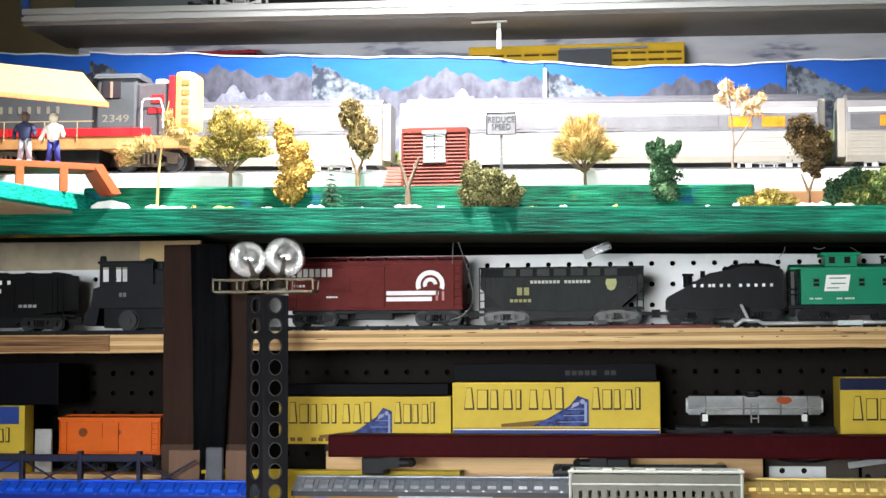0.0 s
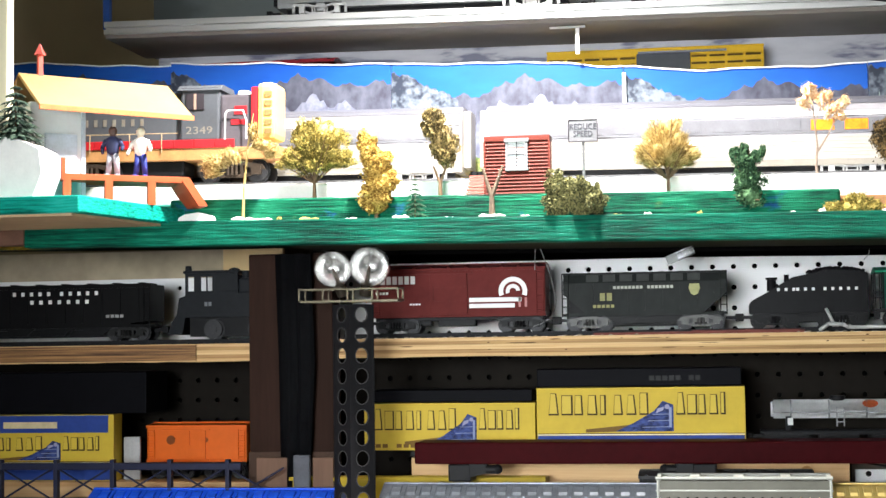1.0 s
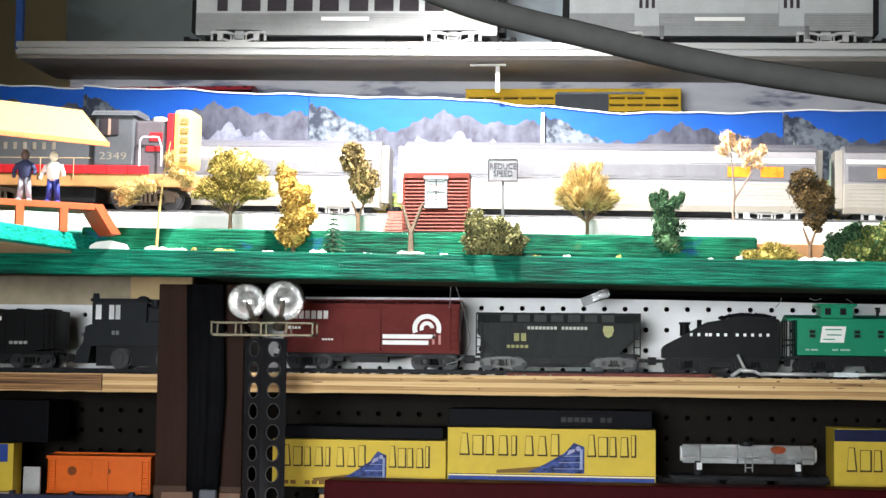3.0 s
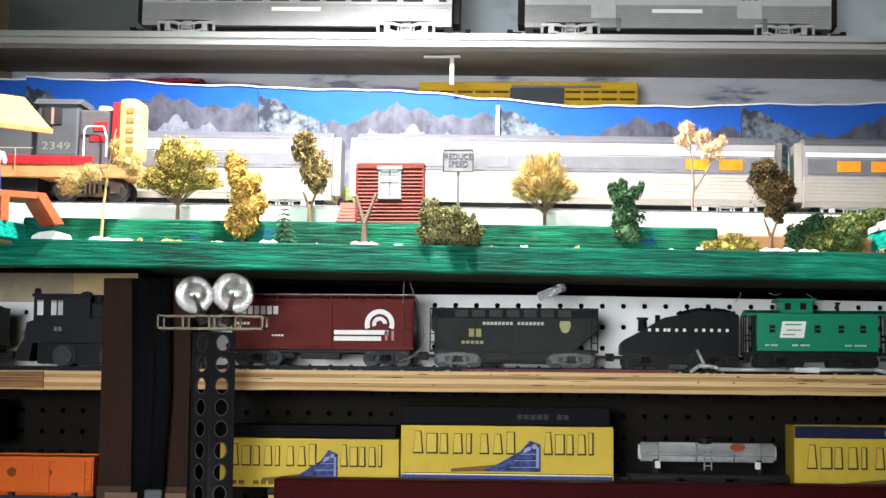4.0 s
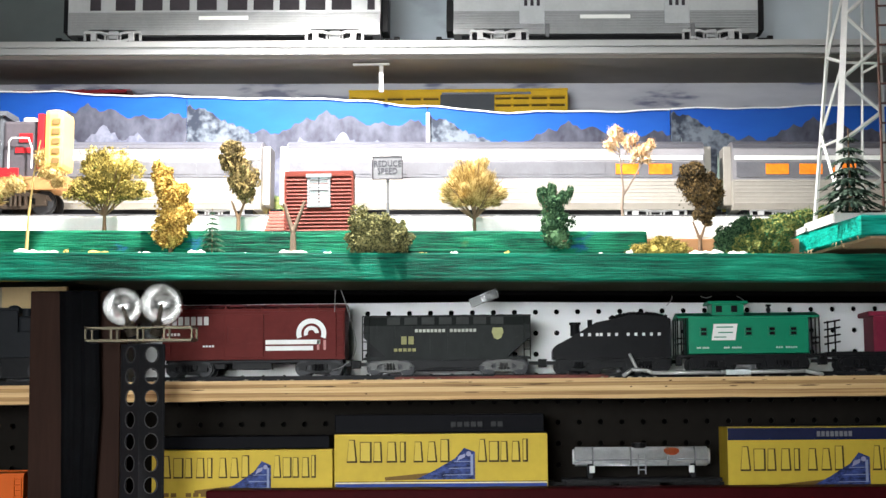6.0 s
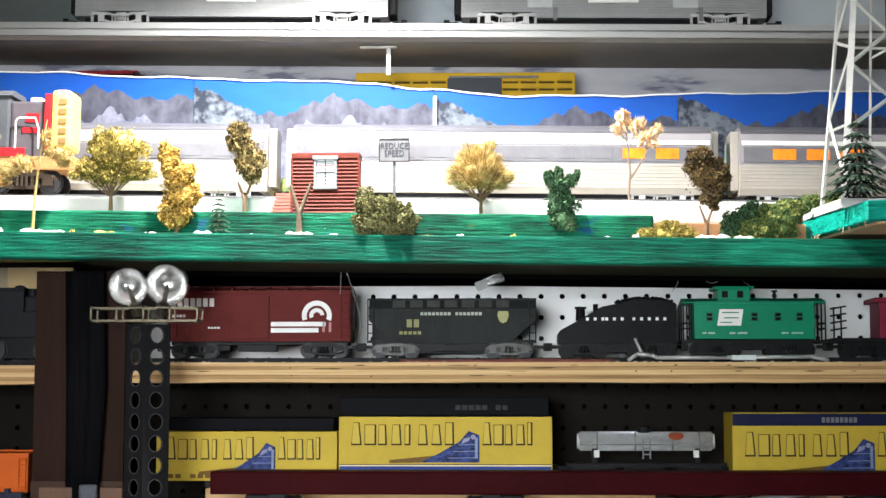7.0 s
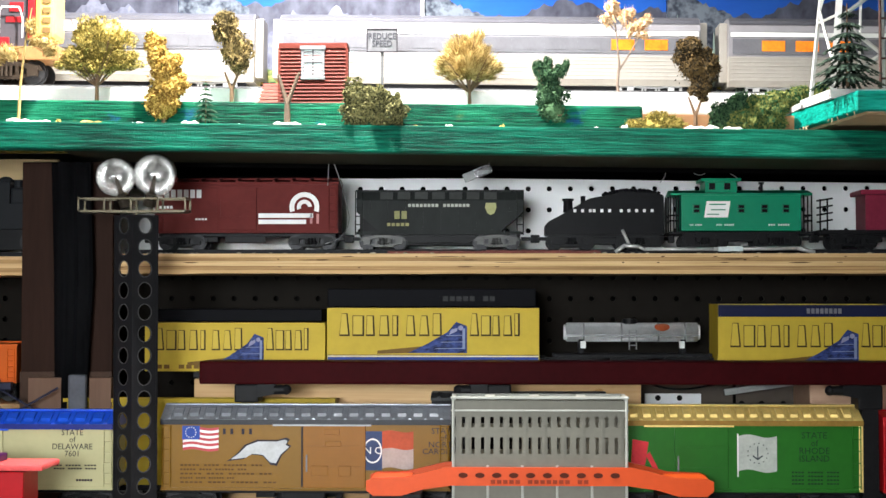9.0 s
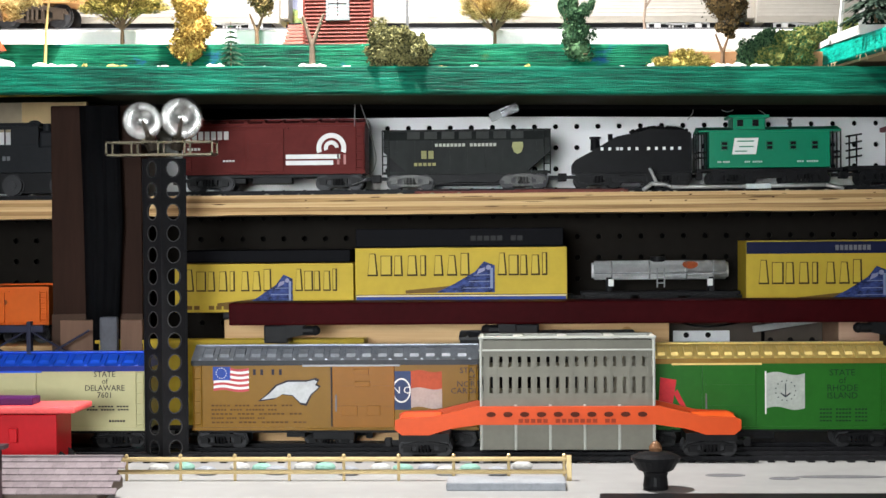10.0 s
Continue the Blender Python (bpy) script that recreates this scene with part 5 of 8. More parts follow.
for x in (-0.095, 0.085):
    t = truck(d, x, mat("brown truck", (0.035, 0.025, 0.018), 0.6), base=0.04)
    t.matrix_basis = pose(x + 0.012, 0, 0) @ Matrix.Diagonal((1.45, 1.1, 1.5, 1))
simple("fuel_tank", BLACK, d, (-0.045, 0.035, -0.02, 0.02, 0.008, 0.027), bevel=0.003)

# ---- station on its corner board ----
st = thing("station", "small white station with a cream orange roof", "model station", pose(-0.702, -0.172, 1.3885, 0, 0, 45) @ Matrix.Scale(1.028, 4))
SW = mat("station wall", (0.62, 0.65, 0.68), 0.6, var=0.06, scale=40)
CREAMR = mat("cream orange roof", (0.33, 0.215, 0.095), 0.6, var=0.1, scale=40)
simple("wall", SW, st, (-0.07, -0.012, -0.03, 0.033, -0.0136, 0.092), bevel=0.0008)
simple("corner_trim", mat("pale blue trim", (0.45, 0.52, 0.6), 0.6), st, (-0.015, -0.0105, -0.0315, -0.026, -0.0136, 0.09))
simple("door", MATS["pale blue trim"], st, (-0.055, -0.02, -0.0325, -0.0295, -0.0136, 0.06), bevel=0.0006)
bm = bmesh.new()
prism(bm, [(-0.062, 0.081), (-0.062, 0.085), (0.0, 0.126), (0.033, 0.104), (0.033, 0.1), (0.0, 0.122)], -0.072, 0.098, axis="x")
roof = part("roof", bm, CREAMR, st)
simple("eave_trim", mat("orange red trim", (0.6, 0.16, 0.06), 0.5), roof, (-0.073, 0.099, -0.0645, -0.0615, 0.0795, 0.0845))
bm = bmesh.new()
cuboid(bm, -0.051, -0.046, -0.0025, 0.0025, 0.115, 0.148)
bmesh.ops.create_cone(bm, cap_ends=True, segments=4, radius1=0.0065, radius2=0.0005, depth=0.012, matrix=Matrix.Translation((-0.0485, 0, 0.153)))
part("chimney", bm, mat("red chimney", (0.5, 0.1, 0.08), 0.6), roof)

pf = thing("platform", "red brown wooden station platform on posts", "model platform", pose(-0.655, -0.187, 1.387, 0, 0, 35) @ Matrix.Scale(1.035, 4))
simple("deck", DECK, pf, (-0.062, 0.062, -0.02, 0.03, 0.0115, 0.018), bevel=0.0006)
for x in (-0.058, -0.015, 0.03):
    simple("post", DECK, pf, (x - 0.004, x + 0.004, -0.02, -0.014, -0.0121, 0.0125))
bm = bmesh.new()
prism(bm, [(0.06, 0.018), (0.07, 0.018), (0.09, -0.012), (0.08, -0.012)], -0.02, 0.03)
part("ramp", bm, DECK, pf)
simple("end_post", DECK, pf, (-0.064, -0.06, -0.021, -0.016, 0.0115, 0.034))


def figure(label, x, y, z, shirt, trousers, skin, seed):
    """A plain painted lead figure in one mesh."""
    bm = bmesh.new()
    rnd = random.Random(seed)
    lathe(bm, [(0.0055, 0.0238), (0.0068, 0.027), (0.0085, 0.037), (0.0078, 0.0415), (0.0035, 0.0443), (0.003, 0.0455), (0.0048, 0.048), (0.0049, 0.0515), (0.0028, 0.0548)], 12)
    for v in bm.verts:
        v.co.y *= 0.72
    for side in (-1, 1):
        step = 0.0022 * side
        rod(bm, (side * 0.0028, 0, 0.0255), (side * 0.0046, step, 0.0025), 0.0037, 0.0028, 10)
        ball(bm, (side * 0.005, step - 0.002, 0.0018), 0.0031, 2, (1, 1.6, 0.6))
        elbow = (side * 0.0115, -0.001, 0.0325)
        wrist = (side * rnd.uniform(0.0095, 0.013), -0.005, 0.0265 + (0.003 if side > 0 else 0))
        rod(bm, (side * 0.0075, 0, 0.0405), elbow, 0.0027, 0.0024, 8)
        rod(bm, elbow, wrist, 0.0023, 0.0018, 8)
        ball(bm, wrist, 0.0022, 1)
    me = bpy.data.meshes.new("figurine")
    bm.to_mesh(me)
    bm.free()
    for m in (shirt, trousers, skin):
        me.materials.append(m)
    for p in me.polygons:
        zc = p.center.z
        p.material_index = 1 if zc < 0.0235 else 0 if zc < 0.0445 else 2
        p.use_smooth = True
    ob = new("figurine", me)
    ob.matrix_basis = pose(x, y, z)
    return tagged(ob, label, "figurine", "platform figurines")


figure("small painted figurine in dark navy on the platform", -0.662, -0.187, 1.4059, mat("navy paint", (0.03, 0.035, 0.08), 0.5), mat("grey paint", (0.3, 0.3, 0.34), 0.5), mat("dark cap", (0.1, 0.06, 0.05), 0.5), 1)
figure("small painted figurine in white and blue on the platform", -0.636, -0.172, 1.4059, mat("white paint", (0.75, 0.72, 0.66), 0.5), mat("deep blue paint", (0.03, 0.04, 0.2), 0.5), mat("pale top", (0.7, 0.6, 0.45), 0.5), 2)

# plaster block, column and house beside the station
bm = bmesh.new()
prism(bm, [(-0.97, 0.0), (-0.705, 0.0), (-0.695, 0.025), (-0.698, 0.05), (-0.718, 0.06), (-0.78, 0.071), (-0.97, 0.099)], -0.298, -0.25)
for v in bm.verts:
    v.co.z += 1.3747
tagged(part("plaster_block", bm, FOAM), "white plaster block on the green board", "plaster block")
bm = bmesh.new()
prism(bm, [(-0.606, 0.0), (-0.566, 0.0), (-0.569, 0.006), (-0.582, 0.0095), (-0.598, 0.0075), (-0.605, 0.004)], -0.138, -0.1215)
for v in bm.verts:
    v.co.z += 1.353 + L(-0.59)
tagged(part("plaster_chunk", bm, FOAM), "broken white plaster chunk beside the platform ramp", "plaster block")
bm = bmesh.new()
cuboid(bm, -0.766, -0.749, -0.262, -0.246, 1.43, 1.78, 0.002)
tagged(part("column", bm, mat("cream column", (0.78, 0.72, 0.5), 0.5, var=0.06)), "cream painted square column", "column")
yh = thing("toy_house", "yellow toy house front with a pale railing", "model house", pose(-0.852, -0.22, 1.447))
simple("wall", mat("yellow house wall", (0.72, 0.42, 0.03), 0.6, var=0.1), yh, (-0.12, 0.05, 0, 0.03, 0.0, 0.3), bevel=0.001)
bm = bmesh.new()
for k in range(12):
    x = -0.05 + 0.011 * k
    rod(bm, (x, -0.02, 0.045), (x, -0.02, 0.072), 0.0013, seg=6)
cuboid(bm, -0.06, 0.082, -0.023, -0.017, 0.072, 0.076)
cuboid(bm, -0.06, 0.082, -0.023, -0.017, 0.042, 0.045)
part("railing", bm, MATS["cream column"], yh)
simple("porch", mat("grey porch", (0.5, 0.47, 0.4), 0.6), yh, (-0.1, 0.083, -0.03, 0.0, 0.0, 0.04), bevel=0.001)
conifer("snow dusted dark fir beside the station", -0.732, -0.278, 1.4355, 0.066, 0.026, LPINE, 6, 8)

# ---- lattice tower on the corner board ----
tw = thing("lattice_tower", "white painted metal lattice tower with a brown ladder", "model tower", pose(0.312, -0.146, 1.3746))
TWH = mat("white tower metal", (0.62, 0.62, 0.6), 0.4, 0.2, var=0.1, scale=60)
FOOT = ((-0.02, -0.034), (0.03, -0.026), (0.02, 0.034), (-0.03, 0.026))


def leg(k, z):
    """A point on one of the four tapering legs."""
    q = 1 - 1.5 * (z - 0.009)
    return Vector((FOOT[k % 4][0] * q + 0.05 * z, FOOT[k % 4][1] * q, z))


for k in range(4):
    bm = bmesh.new()
    wide = (0.0048, 0.0024, 0.0018, 0.0022)[k]
    rod(bm, leg(k, 0.006), leg(k, 0.34), wide, wide * 0.85, 4)
    part("leg", bm, TWH, tw)
levels = [0.012, 0.046, 0.08, 0.113, 0.147, 0.18, 0.212, 0.243, 0.273, 0.303, 0.332]
for n, (z0, z1) in enumerate(zip(levels, levels[1:])):
    bm = bmesh.new()
    rod(bm, leg(n % 2, z0), leg((n + 1) % 2, z1), 0.0021, seg=4)
    part("brace", bm, TWH, tw)
sides = [0.03, 0.098, 0.163, 0.178, 0.245, 0.31]
for n, (z0, z1) in enumerate(zip(sides, sides[1:])):
    bm = bmesh.new()
    rod(bm, leg((0, 3)[n % 2], z0), leg((3, 0)[n % 2], z1), 0.0018, seg=4)
    part("brace", bm, TWH, tw)
for k, z in ((0, 0.163), (3, 0.085), (1, 0.163)):
    bm = bmesh.new()
    rod(bm, leg(k, z), leg(k + 1, z), 0.0014, seg=4)
    part("brace", bm, TWH, tw)
bm = bmesh.new()
prism(bm, [(-0.024, -0.042), (0.04, -0.042), (0.034, 0.05), (-0.036, 0.05)], 0.0, 0.009, axis="z")
part("foot_plate", bm, TWH, tw)
bm = bmesh.new()
prism(bm, [(-0.0372, 0.04), (-0.04, 0.09), (-0.03, 0.09), (-0.0365, 0.0495)], 0.0, 0.006, axis="z")
part("foot_tongue", bm, TWH, tw)
bm = bmesh.new()
for e in (0.0, 0.02):
    rod(bm, (0.026 + e, -0.036, 0.009), (0.029 + e * 0.9, -0.024, 0.34), 0.0017, 0.0014, 6)
lad = part("ladder", bm, mat("brown ladder", (0.1, 0.05, 0.04), 0.6), tw)
for k in range(16):
    z = 0.02 + 0.02 * k
    f = z / 0.34
    bm = bmesh.new()
    rod(bm, (0.026 + 0.003 * f, -0.036 + 0.012 * f, z), (0.046 + 0.001 * f, -0.036 + 0.012 * f, z), 0.0011, seg=6)
    part("rung", bm, MATS["brown ladder"], lad)
conifer("snow dusted dark green fir before the tower", 0.299, -0.212, 1.3837, 0.082, 0.031, LPINE, 12, 7)
bm = bmesh.new()
rnd = random.Random(77)
for k in range(26):
    f = rnd.random() ** 1.5
    x, y = 0.3 - 0.033 * (1 - f), -0.246 + 0.216 * (1 - f)
    z = 1.355
    rod(bm, (x - 0.0005, y, z), (x - 0.001 + rnd.uniform(-0.003, 0.004), y + rnd.uniform(-0.004, 0.004), z - rnd.uniform(0.002, 0.007)), 0.0007, 0.0002, 5)
part("splinter", bm, TANWOOD, bpy.data.objects["wing_east"])


# ---- upper shelf and rear shelf trains ----
US = 1.6295
for x, doors, kind in ((-0.3735, (), 0), (0.087, (-0.0877, 0.0857), 1)):
    length = 0.38 if kind == 0 else 0.364
    wins = []
    if kind == 0:
        wins = [(-0.1564, 0.013, 0.0445, 0.061, None)] + [(-0.1199 + 0.0331 * k, 0.024, 0.0445, 0.061, None) for k in range(4)] + [(0.0168 + 0.0316 * k, 0.024, 0.0445, 0.061, None) for k in range(5)] + [(0.179, 0.009, 0.0445, 0.061, None)]
    passenger_car("silver grey passenger car with dark windows" if kind == 0 else "silver grey baggage car with two doors", pose(x, 0.15, US + L(x), 0, -TILT, 0), length, 0.014, 0.11, 0.029, SILVER, SILVERLO, wins, DARKPRINT, TRUCKSILVER, SILVER, 0.042, doors, group="upper shelf cars", arch=0.0212)
# red car seen above the rear print, yellow slatted stock car
c = boxcar("dark red boxcar on the rear shelf", pose(-0.636, 0.21, 1.528 + L(-0.62)), 0.26, MAROON, mat("dark red roof", (0.3, 0.02, 0.03), 0.35), MAROON, z1=0.06, group="rear shelf cars")
c = thing("stock_car", "yellow slatted stock car with a dark door", "model stock car", pose(-0.092, 0.212, 1.514 + L(-0.09), 0, 0.3, 0), "rear shelf cars")
YS = mat("stock car yellow", (0.66, 0.4, 0.015), 0.45, var=0.12, scale=30)
bm = bmesh.new()
for k in range(6):
    z = 0.02 + 0.009 * k
    cuboid(bm, -0.134, 0.134, -0.0255, -0.023, z, z + 0.006)
for k in range(13):
    x = -0.134 + 0.268 * k / 12
    cuboid(bm, x - 0.0016, x + 0.0016, -0.0268, -0.0235, 0.018, 0.07)
cuboid(bm, -0.135, 0.135, -0.027, -0.022, 0.066, 0.074)
part("slatted_side", bm, YS, c)
simple("body", mat("stock car inside", (0.1, 0.06, 0.01), 0.7), c, (-0.132, 0.132, -0.0225, 0.025, 0.018, 0.072))
simple("roof", YS, c, (-0.136, 0.136, -0.0275, 0.0275, 0.0722, 0.0755), bevel=0.001)
simple("door", GREYL, c, (-0.022, 0.045, -0.0295, -0.0265, 0.02, 0.068), bevel=0.0006)
simple("door_rail", STEEL, c, (-0.02, 0.09, -0.031, -0.0275, 0.068, 0.0705))
running_gear(c, 0.268)

# ---- plywood shelf trains ----
SR = 1.2335
SY = 0.062
c = boxcar("oxide brown boxcar with a white emblem", pose(-0.322, SY, SR), 0.208, OXIDE, OXIDE, OXIDE, z0=0.0185, z1=0.077, door=(-0.033, 0.012), ribs=False, roof_ribs=10, group="freight cars on the shelf")
bars("lettering", WHITE, c, -0.101, -0.05, 0.058, 0.0095, "XXXXXXX", -0.0262)
bars("small_lettering", WHITE, c, -0.099, -0.083, 0.046, 0.003, "XXXX", -0.0262)
bars("small_lettering", WHITE, c, -0.058, -0.044, 0.033, 0.002, "XXXX", -0.0262)
bm = bmesh.new()
cuboid(bm, 0.012 + 0.002, 0.076, -0.0265, -0.0258, 0.0355, 0.0405)
cuboid(bm, 0.012 + 0.002, 0.068, -0.0265, -0.0258, 0.0285, 0.0335)
for r0, r1 in ((0.0115, 0.017), (0.004, 0.0085)):
    for k in range(18):
        a0, a1 = math.radians(-20 + 12.2 * k), math.radians(-20 + 12.2 * (k + 1))
        if r0 < 0.01 and k < 2:
            continue
        prism(bm, [(0.066 + r * math.cos(a), 0.0475 + r * math.sin(a)) for r, a in ((r0, a0), (r1, a0), (r1, a1), (r0, a1))], -0.0265, -0.0258)
part("emblem", bm, WHITE, c)
bars("small_lettering", mat("pale pink print", (0.45, 0.2, 0.19), 0.5), c, 0.072, 0.083, 0.029, 0.011, "X X", -0.0262)

c = hopper("weathered dark grey covered hopper car", pose(-0.103, SY, SR), 0.188, mat("weathered hopper grey", (0.024, 0.027, 0.026), 0.5, scale=22, second=(0.011, 0.012, 0.012), spec=0.06, stretch=(1, 1, 0.5)), sill=True, covered=True)
PALE = mat("pale green print", (0.4, 0.42, 0.36), 0.6)
bars("lettering", PALE, c, -0.036, 0.034, 0.0475, 0.0034, "XXXXXXXX XXXXXXX", -0.0281)
bars("small_lettering", mat("olive print", (0.28, 0.27, 0.12), 0.6), c, -0.052, -0.036, 0.034, 0.009, "XX", -0.0281)
bars("small_lettering", MATS["olive print"], c, -0.06, -0.034, 0.026, 0.0035, "XXXXX", -0.0281)
bm = bmesh.new()
prism(bm, [(0.051, 0.047), (0.0535, 0.0405), (0.0575, 0.0385), (0.0615, 0.0405), (0.064, 0.047), (0.063, 0.052), (0.052, 0.052)], -0.0287, -0.0276)
part("shield", bm, mat("shield yellow", (0.32, 0.32, 0.15), 0.6), c)

c = thing("tender", "black slope-back coal tender with white lettering", "model tender", pose(0.083, SY, SR), "freight cars on the shelf")
TB = mat("tender black", (0.006, 0.006, 0.007), 0.4, var=0.4, scale=40, spec=0.05)
bm = bmesh.new()
prism(bm, [(-0.067, 0.016), (0.066, 0.016), (0.066, 0.061), (0.056, 0.0635), (0.02, 0.0655), (0.008, 0.062), (0.0, 0.0605), (-0.018, 0.057), (-0.045, 0.041), (-0.064, 0.031), (-0.067, 0.027)], -0.024, 0.024)
bmesh.ops.bevel(bm, geom=bm.edges[:], offset=0.001, segments=2, affect="EDGES")
part("body", bm, TB, c)
rnd = random.Random(41)
bm = bmesh.new()
for _ in range(130):
    x = rnd.uniform(0.0, 0.062)
    ball(bm, (x, rnd.uniform(-0.021, 0.02), 0.0635 + 0.0035 * math.sin((x - 0.0) / 0.062 * 3.14)), rnd.uniform(0.002, 0.0038), 1, (1, 1, 0.7))
part("coal", bm, TB, c)
bm = bmesh.new()
rod(bm, (-0.041, -0.012, 0.042), (-0.041, -0.012, 0.055), 0.0055, 0.005, 12)
rod(bm, (-0.041, -0.012, 0.055), (-0.041, -0.012, 0.0575), 0.0066, 0.0066, 12)
rod(bm, (-0.024, -0.012, 0.05), (-0.024, -0.012, 0.0605), 0.0028, 0.0028, 8)
part("filler_hatch", bm, TB, c)
bars("lettering", WHITE, c, -0.036, 0.055, 0.0415, 0.0034, "X X XX X X  X X X X X", -0.0242)
running_gear(c, 0.128, floor=0.0165, w=0.022, inset=0.026, dark=True)

BLACKP = mat("black pane", (0.004, 0.004, 0.005), 0.3, spec=0.1)
c = thing("caboose", "bright green caboose with black end rails", "model caboose", pose(0.2355, SY, SR), "freight cars on the shelf")
bm = bmesh.new()
cuboid(bm, -0.067, 0.067, -0.024, 0.024, 0.0205, 0.061, 0.0008)
part("body", bm, GREENP, c)
bm = bmesh.new()
prism(bm, [(-0.0265, 0.0605), (-0.0265, 0.0625), (0, 0.0675), (0.0265, 0.0625), (0.0265, 0.0605)], -0.079, 0.079, axis="x")
part("roof", bm, GREENP, c)
cup = simple("cupola", GREENP, c, (-0.04, -0.004, -0.021, 0.021, 0.063, 0.0765), bevel=0.0008)
simple("cupola_roof", GREENP, cup, (-0.0445, 0.0005, -0.023, 0.023, 0.0765, 0.0798), bevel=0.001)
for x in (-0.032, -0.015):
    simple("window", BLACKP, cup, (x - 0.0035, x + 0.0035, -0.0218, -0.0205, 0.067, 0.0745))
for x in (-0.05, 0.0, 0.026, 0.05):
    w = simple("window", mat("window rim green", (0.0, 0.16, 0.08), 0.4), c, (x - 0.0042, x + 0.0042, -0.0252, -0.0238, 0.04, 0.0505))
    simple("pane", BLACKP, w, (x - 0.003, x + 0.003, -0.0258, -0.0248, 0.0412, 0.0446))
    simple("pane", BLACKP, w, (x - 0.003, x + 0.003, -0.0258, -0.0248, 0.0459, 0.0493))
def slanted(material, name, parent, y, *boxes):
    bm = bmesh.new()
    for x0, x1, z0, z1 in boxes:
        prism(bm, [(x + 0.16 * (z - 0.045), z) for x, z in ((x0, z0), (x1, z0), (x1, z1), (x0, z1))], y, y + 0.0006)
    return part(name, bm, material, parent)


emblem = slanted(WHITE, "emblem", c, -0.0247, (-0.04, -0.0135, 0.0355, 0.0538))
slanted(GREENP, "emblem_slot", emblem, -0.025, (-0.0365, -0.018, 0.0495, 0.0508), (-0.0335, -0.0175, 0.0435, 0.0447), (-0.0375, -0.024, 0.0385, 0.0396))
for x0, x1 in ((-0.058, -0.044), (-0.028, -0.008), (0.03, 0.054)):
    bars("lettering", mat("thin white print", (0.5, 0.6, 0.55), 0.5), c, x0, x1, 0.0262, 0.0019, "XXX XXXXX", -0.0242)
simple("smoke_jack", BLACK, c, (0.024, 0.027, -0.008, -0.005, 0.064, 0.074), (0.0228, 0.0282, -0.0092, -0.0038, 0.074, 0.0762))
for s in (-1, 1):
    deck = simple("end_platform", BLACK, c, (min(s * 0.066, s * 0.081), max(s * 0.066, s * 0.081), -0.024, 0.024, 0.0165, 0.0195))
    for x in (0.07, 0.079):
        for y in (-0.022, 0.0, 0.022):
            bm = bmesh.new()
            rod(bm, (s * x, y, 0.018), (s * x, y, 0.061), 0.0009, seg=6)
            part("rail_post", bm, BLACK, deck)
    for z in (0.032, 0.038):
        bm = bmesh.new()
        rod(bm, (s * 0.07, -0.022, z), (s * 0.079, -0.022, z), 0.0009, seg=6)
        rod(bm, (s * 0.079, -0.022, z), (s * 0.079, 0.022, z), 0.0009, seg=6)
        part("rail_bar", bm, BLACK, deck)
running_gear(c, 0.15, floor=0.02, w=0.022, inset=0.034, dark=True)

c = thing("work_caboose", "maroon work caboose with a dark flat deck", "model caboose", pose(0.432, SY, SR), "freight cars on the shelf")
simple("cab", mat("maroon cab", (0.2, 0.015, 0.04), 0.45), c, (-0.058, 0.05, -0.024, 0.024, 0.021, 0.061), bevel=0.001)
simple("roof", MATS["maroon cab"], c, (-0.064, 0.056, -0.0275, 0.0275, 0.061, 0.0665), bevel=0.0015)
simple("deck", BLACK, c, (-0.11, 0.1, -0.025, 0.025, 0.0165, 0.0215), bevel=0.0008)
rr = bmesh.new()
for x in (-0.108, -0.1):
    rod(rr, (x, -0.022, 0.02), (x, -0.022, 0.056), 0.001, seg=6)
for z in (0.03, 0.038, 0.046, 0.054):
    rod(rr, (-0.112, -0.022, z), (-0.094, -0.022, z + 0.003), 0.001, seg=6)
part("end_rail", rr, BLACK, c)
running_gear(c, 0.2, dark=True)

c = hopper("long black open hopper with white lettering", pose(-0.85, SY, SR - 0.003), 0.292, mat("hopper black", (0.0045, 0.0045, 0.005), 0.45, var=0.3, scale=30, spec=0.06), z0=0.0175, z1=0.0683, ribs=12, bays=4, cut=0.12, sill=True, gear=(0.012, 0.012, 0.012))
bars("lettering", WHITE, c, -0.032, 0.081, 0.056, 0.0048, "X X X X X  X X X X X", -0.0281)
bars("lettering", WHITE, c, -0.009, 0.069, 0.0458, 0.0048, "X X X X X X X", -0.0281)
for x0, z in ((-0.118, 0.05), (-0.118, 0.038), (0.09, 0.028), (-0.1, 0.028)):
    bars("small_lettering", mat("grey print", (0.3, 0.3, 0.3), 0.6), c, x0, x0 + 0.024, z, 0.0035, "XXXX", -0.0281)

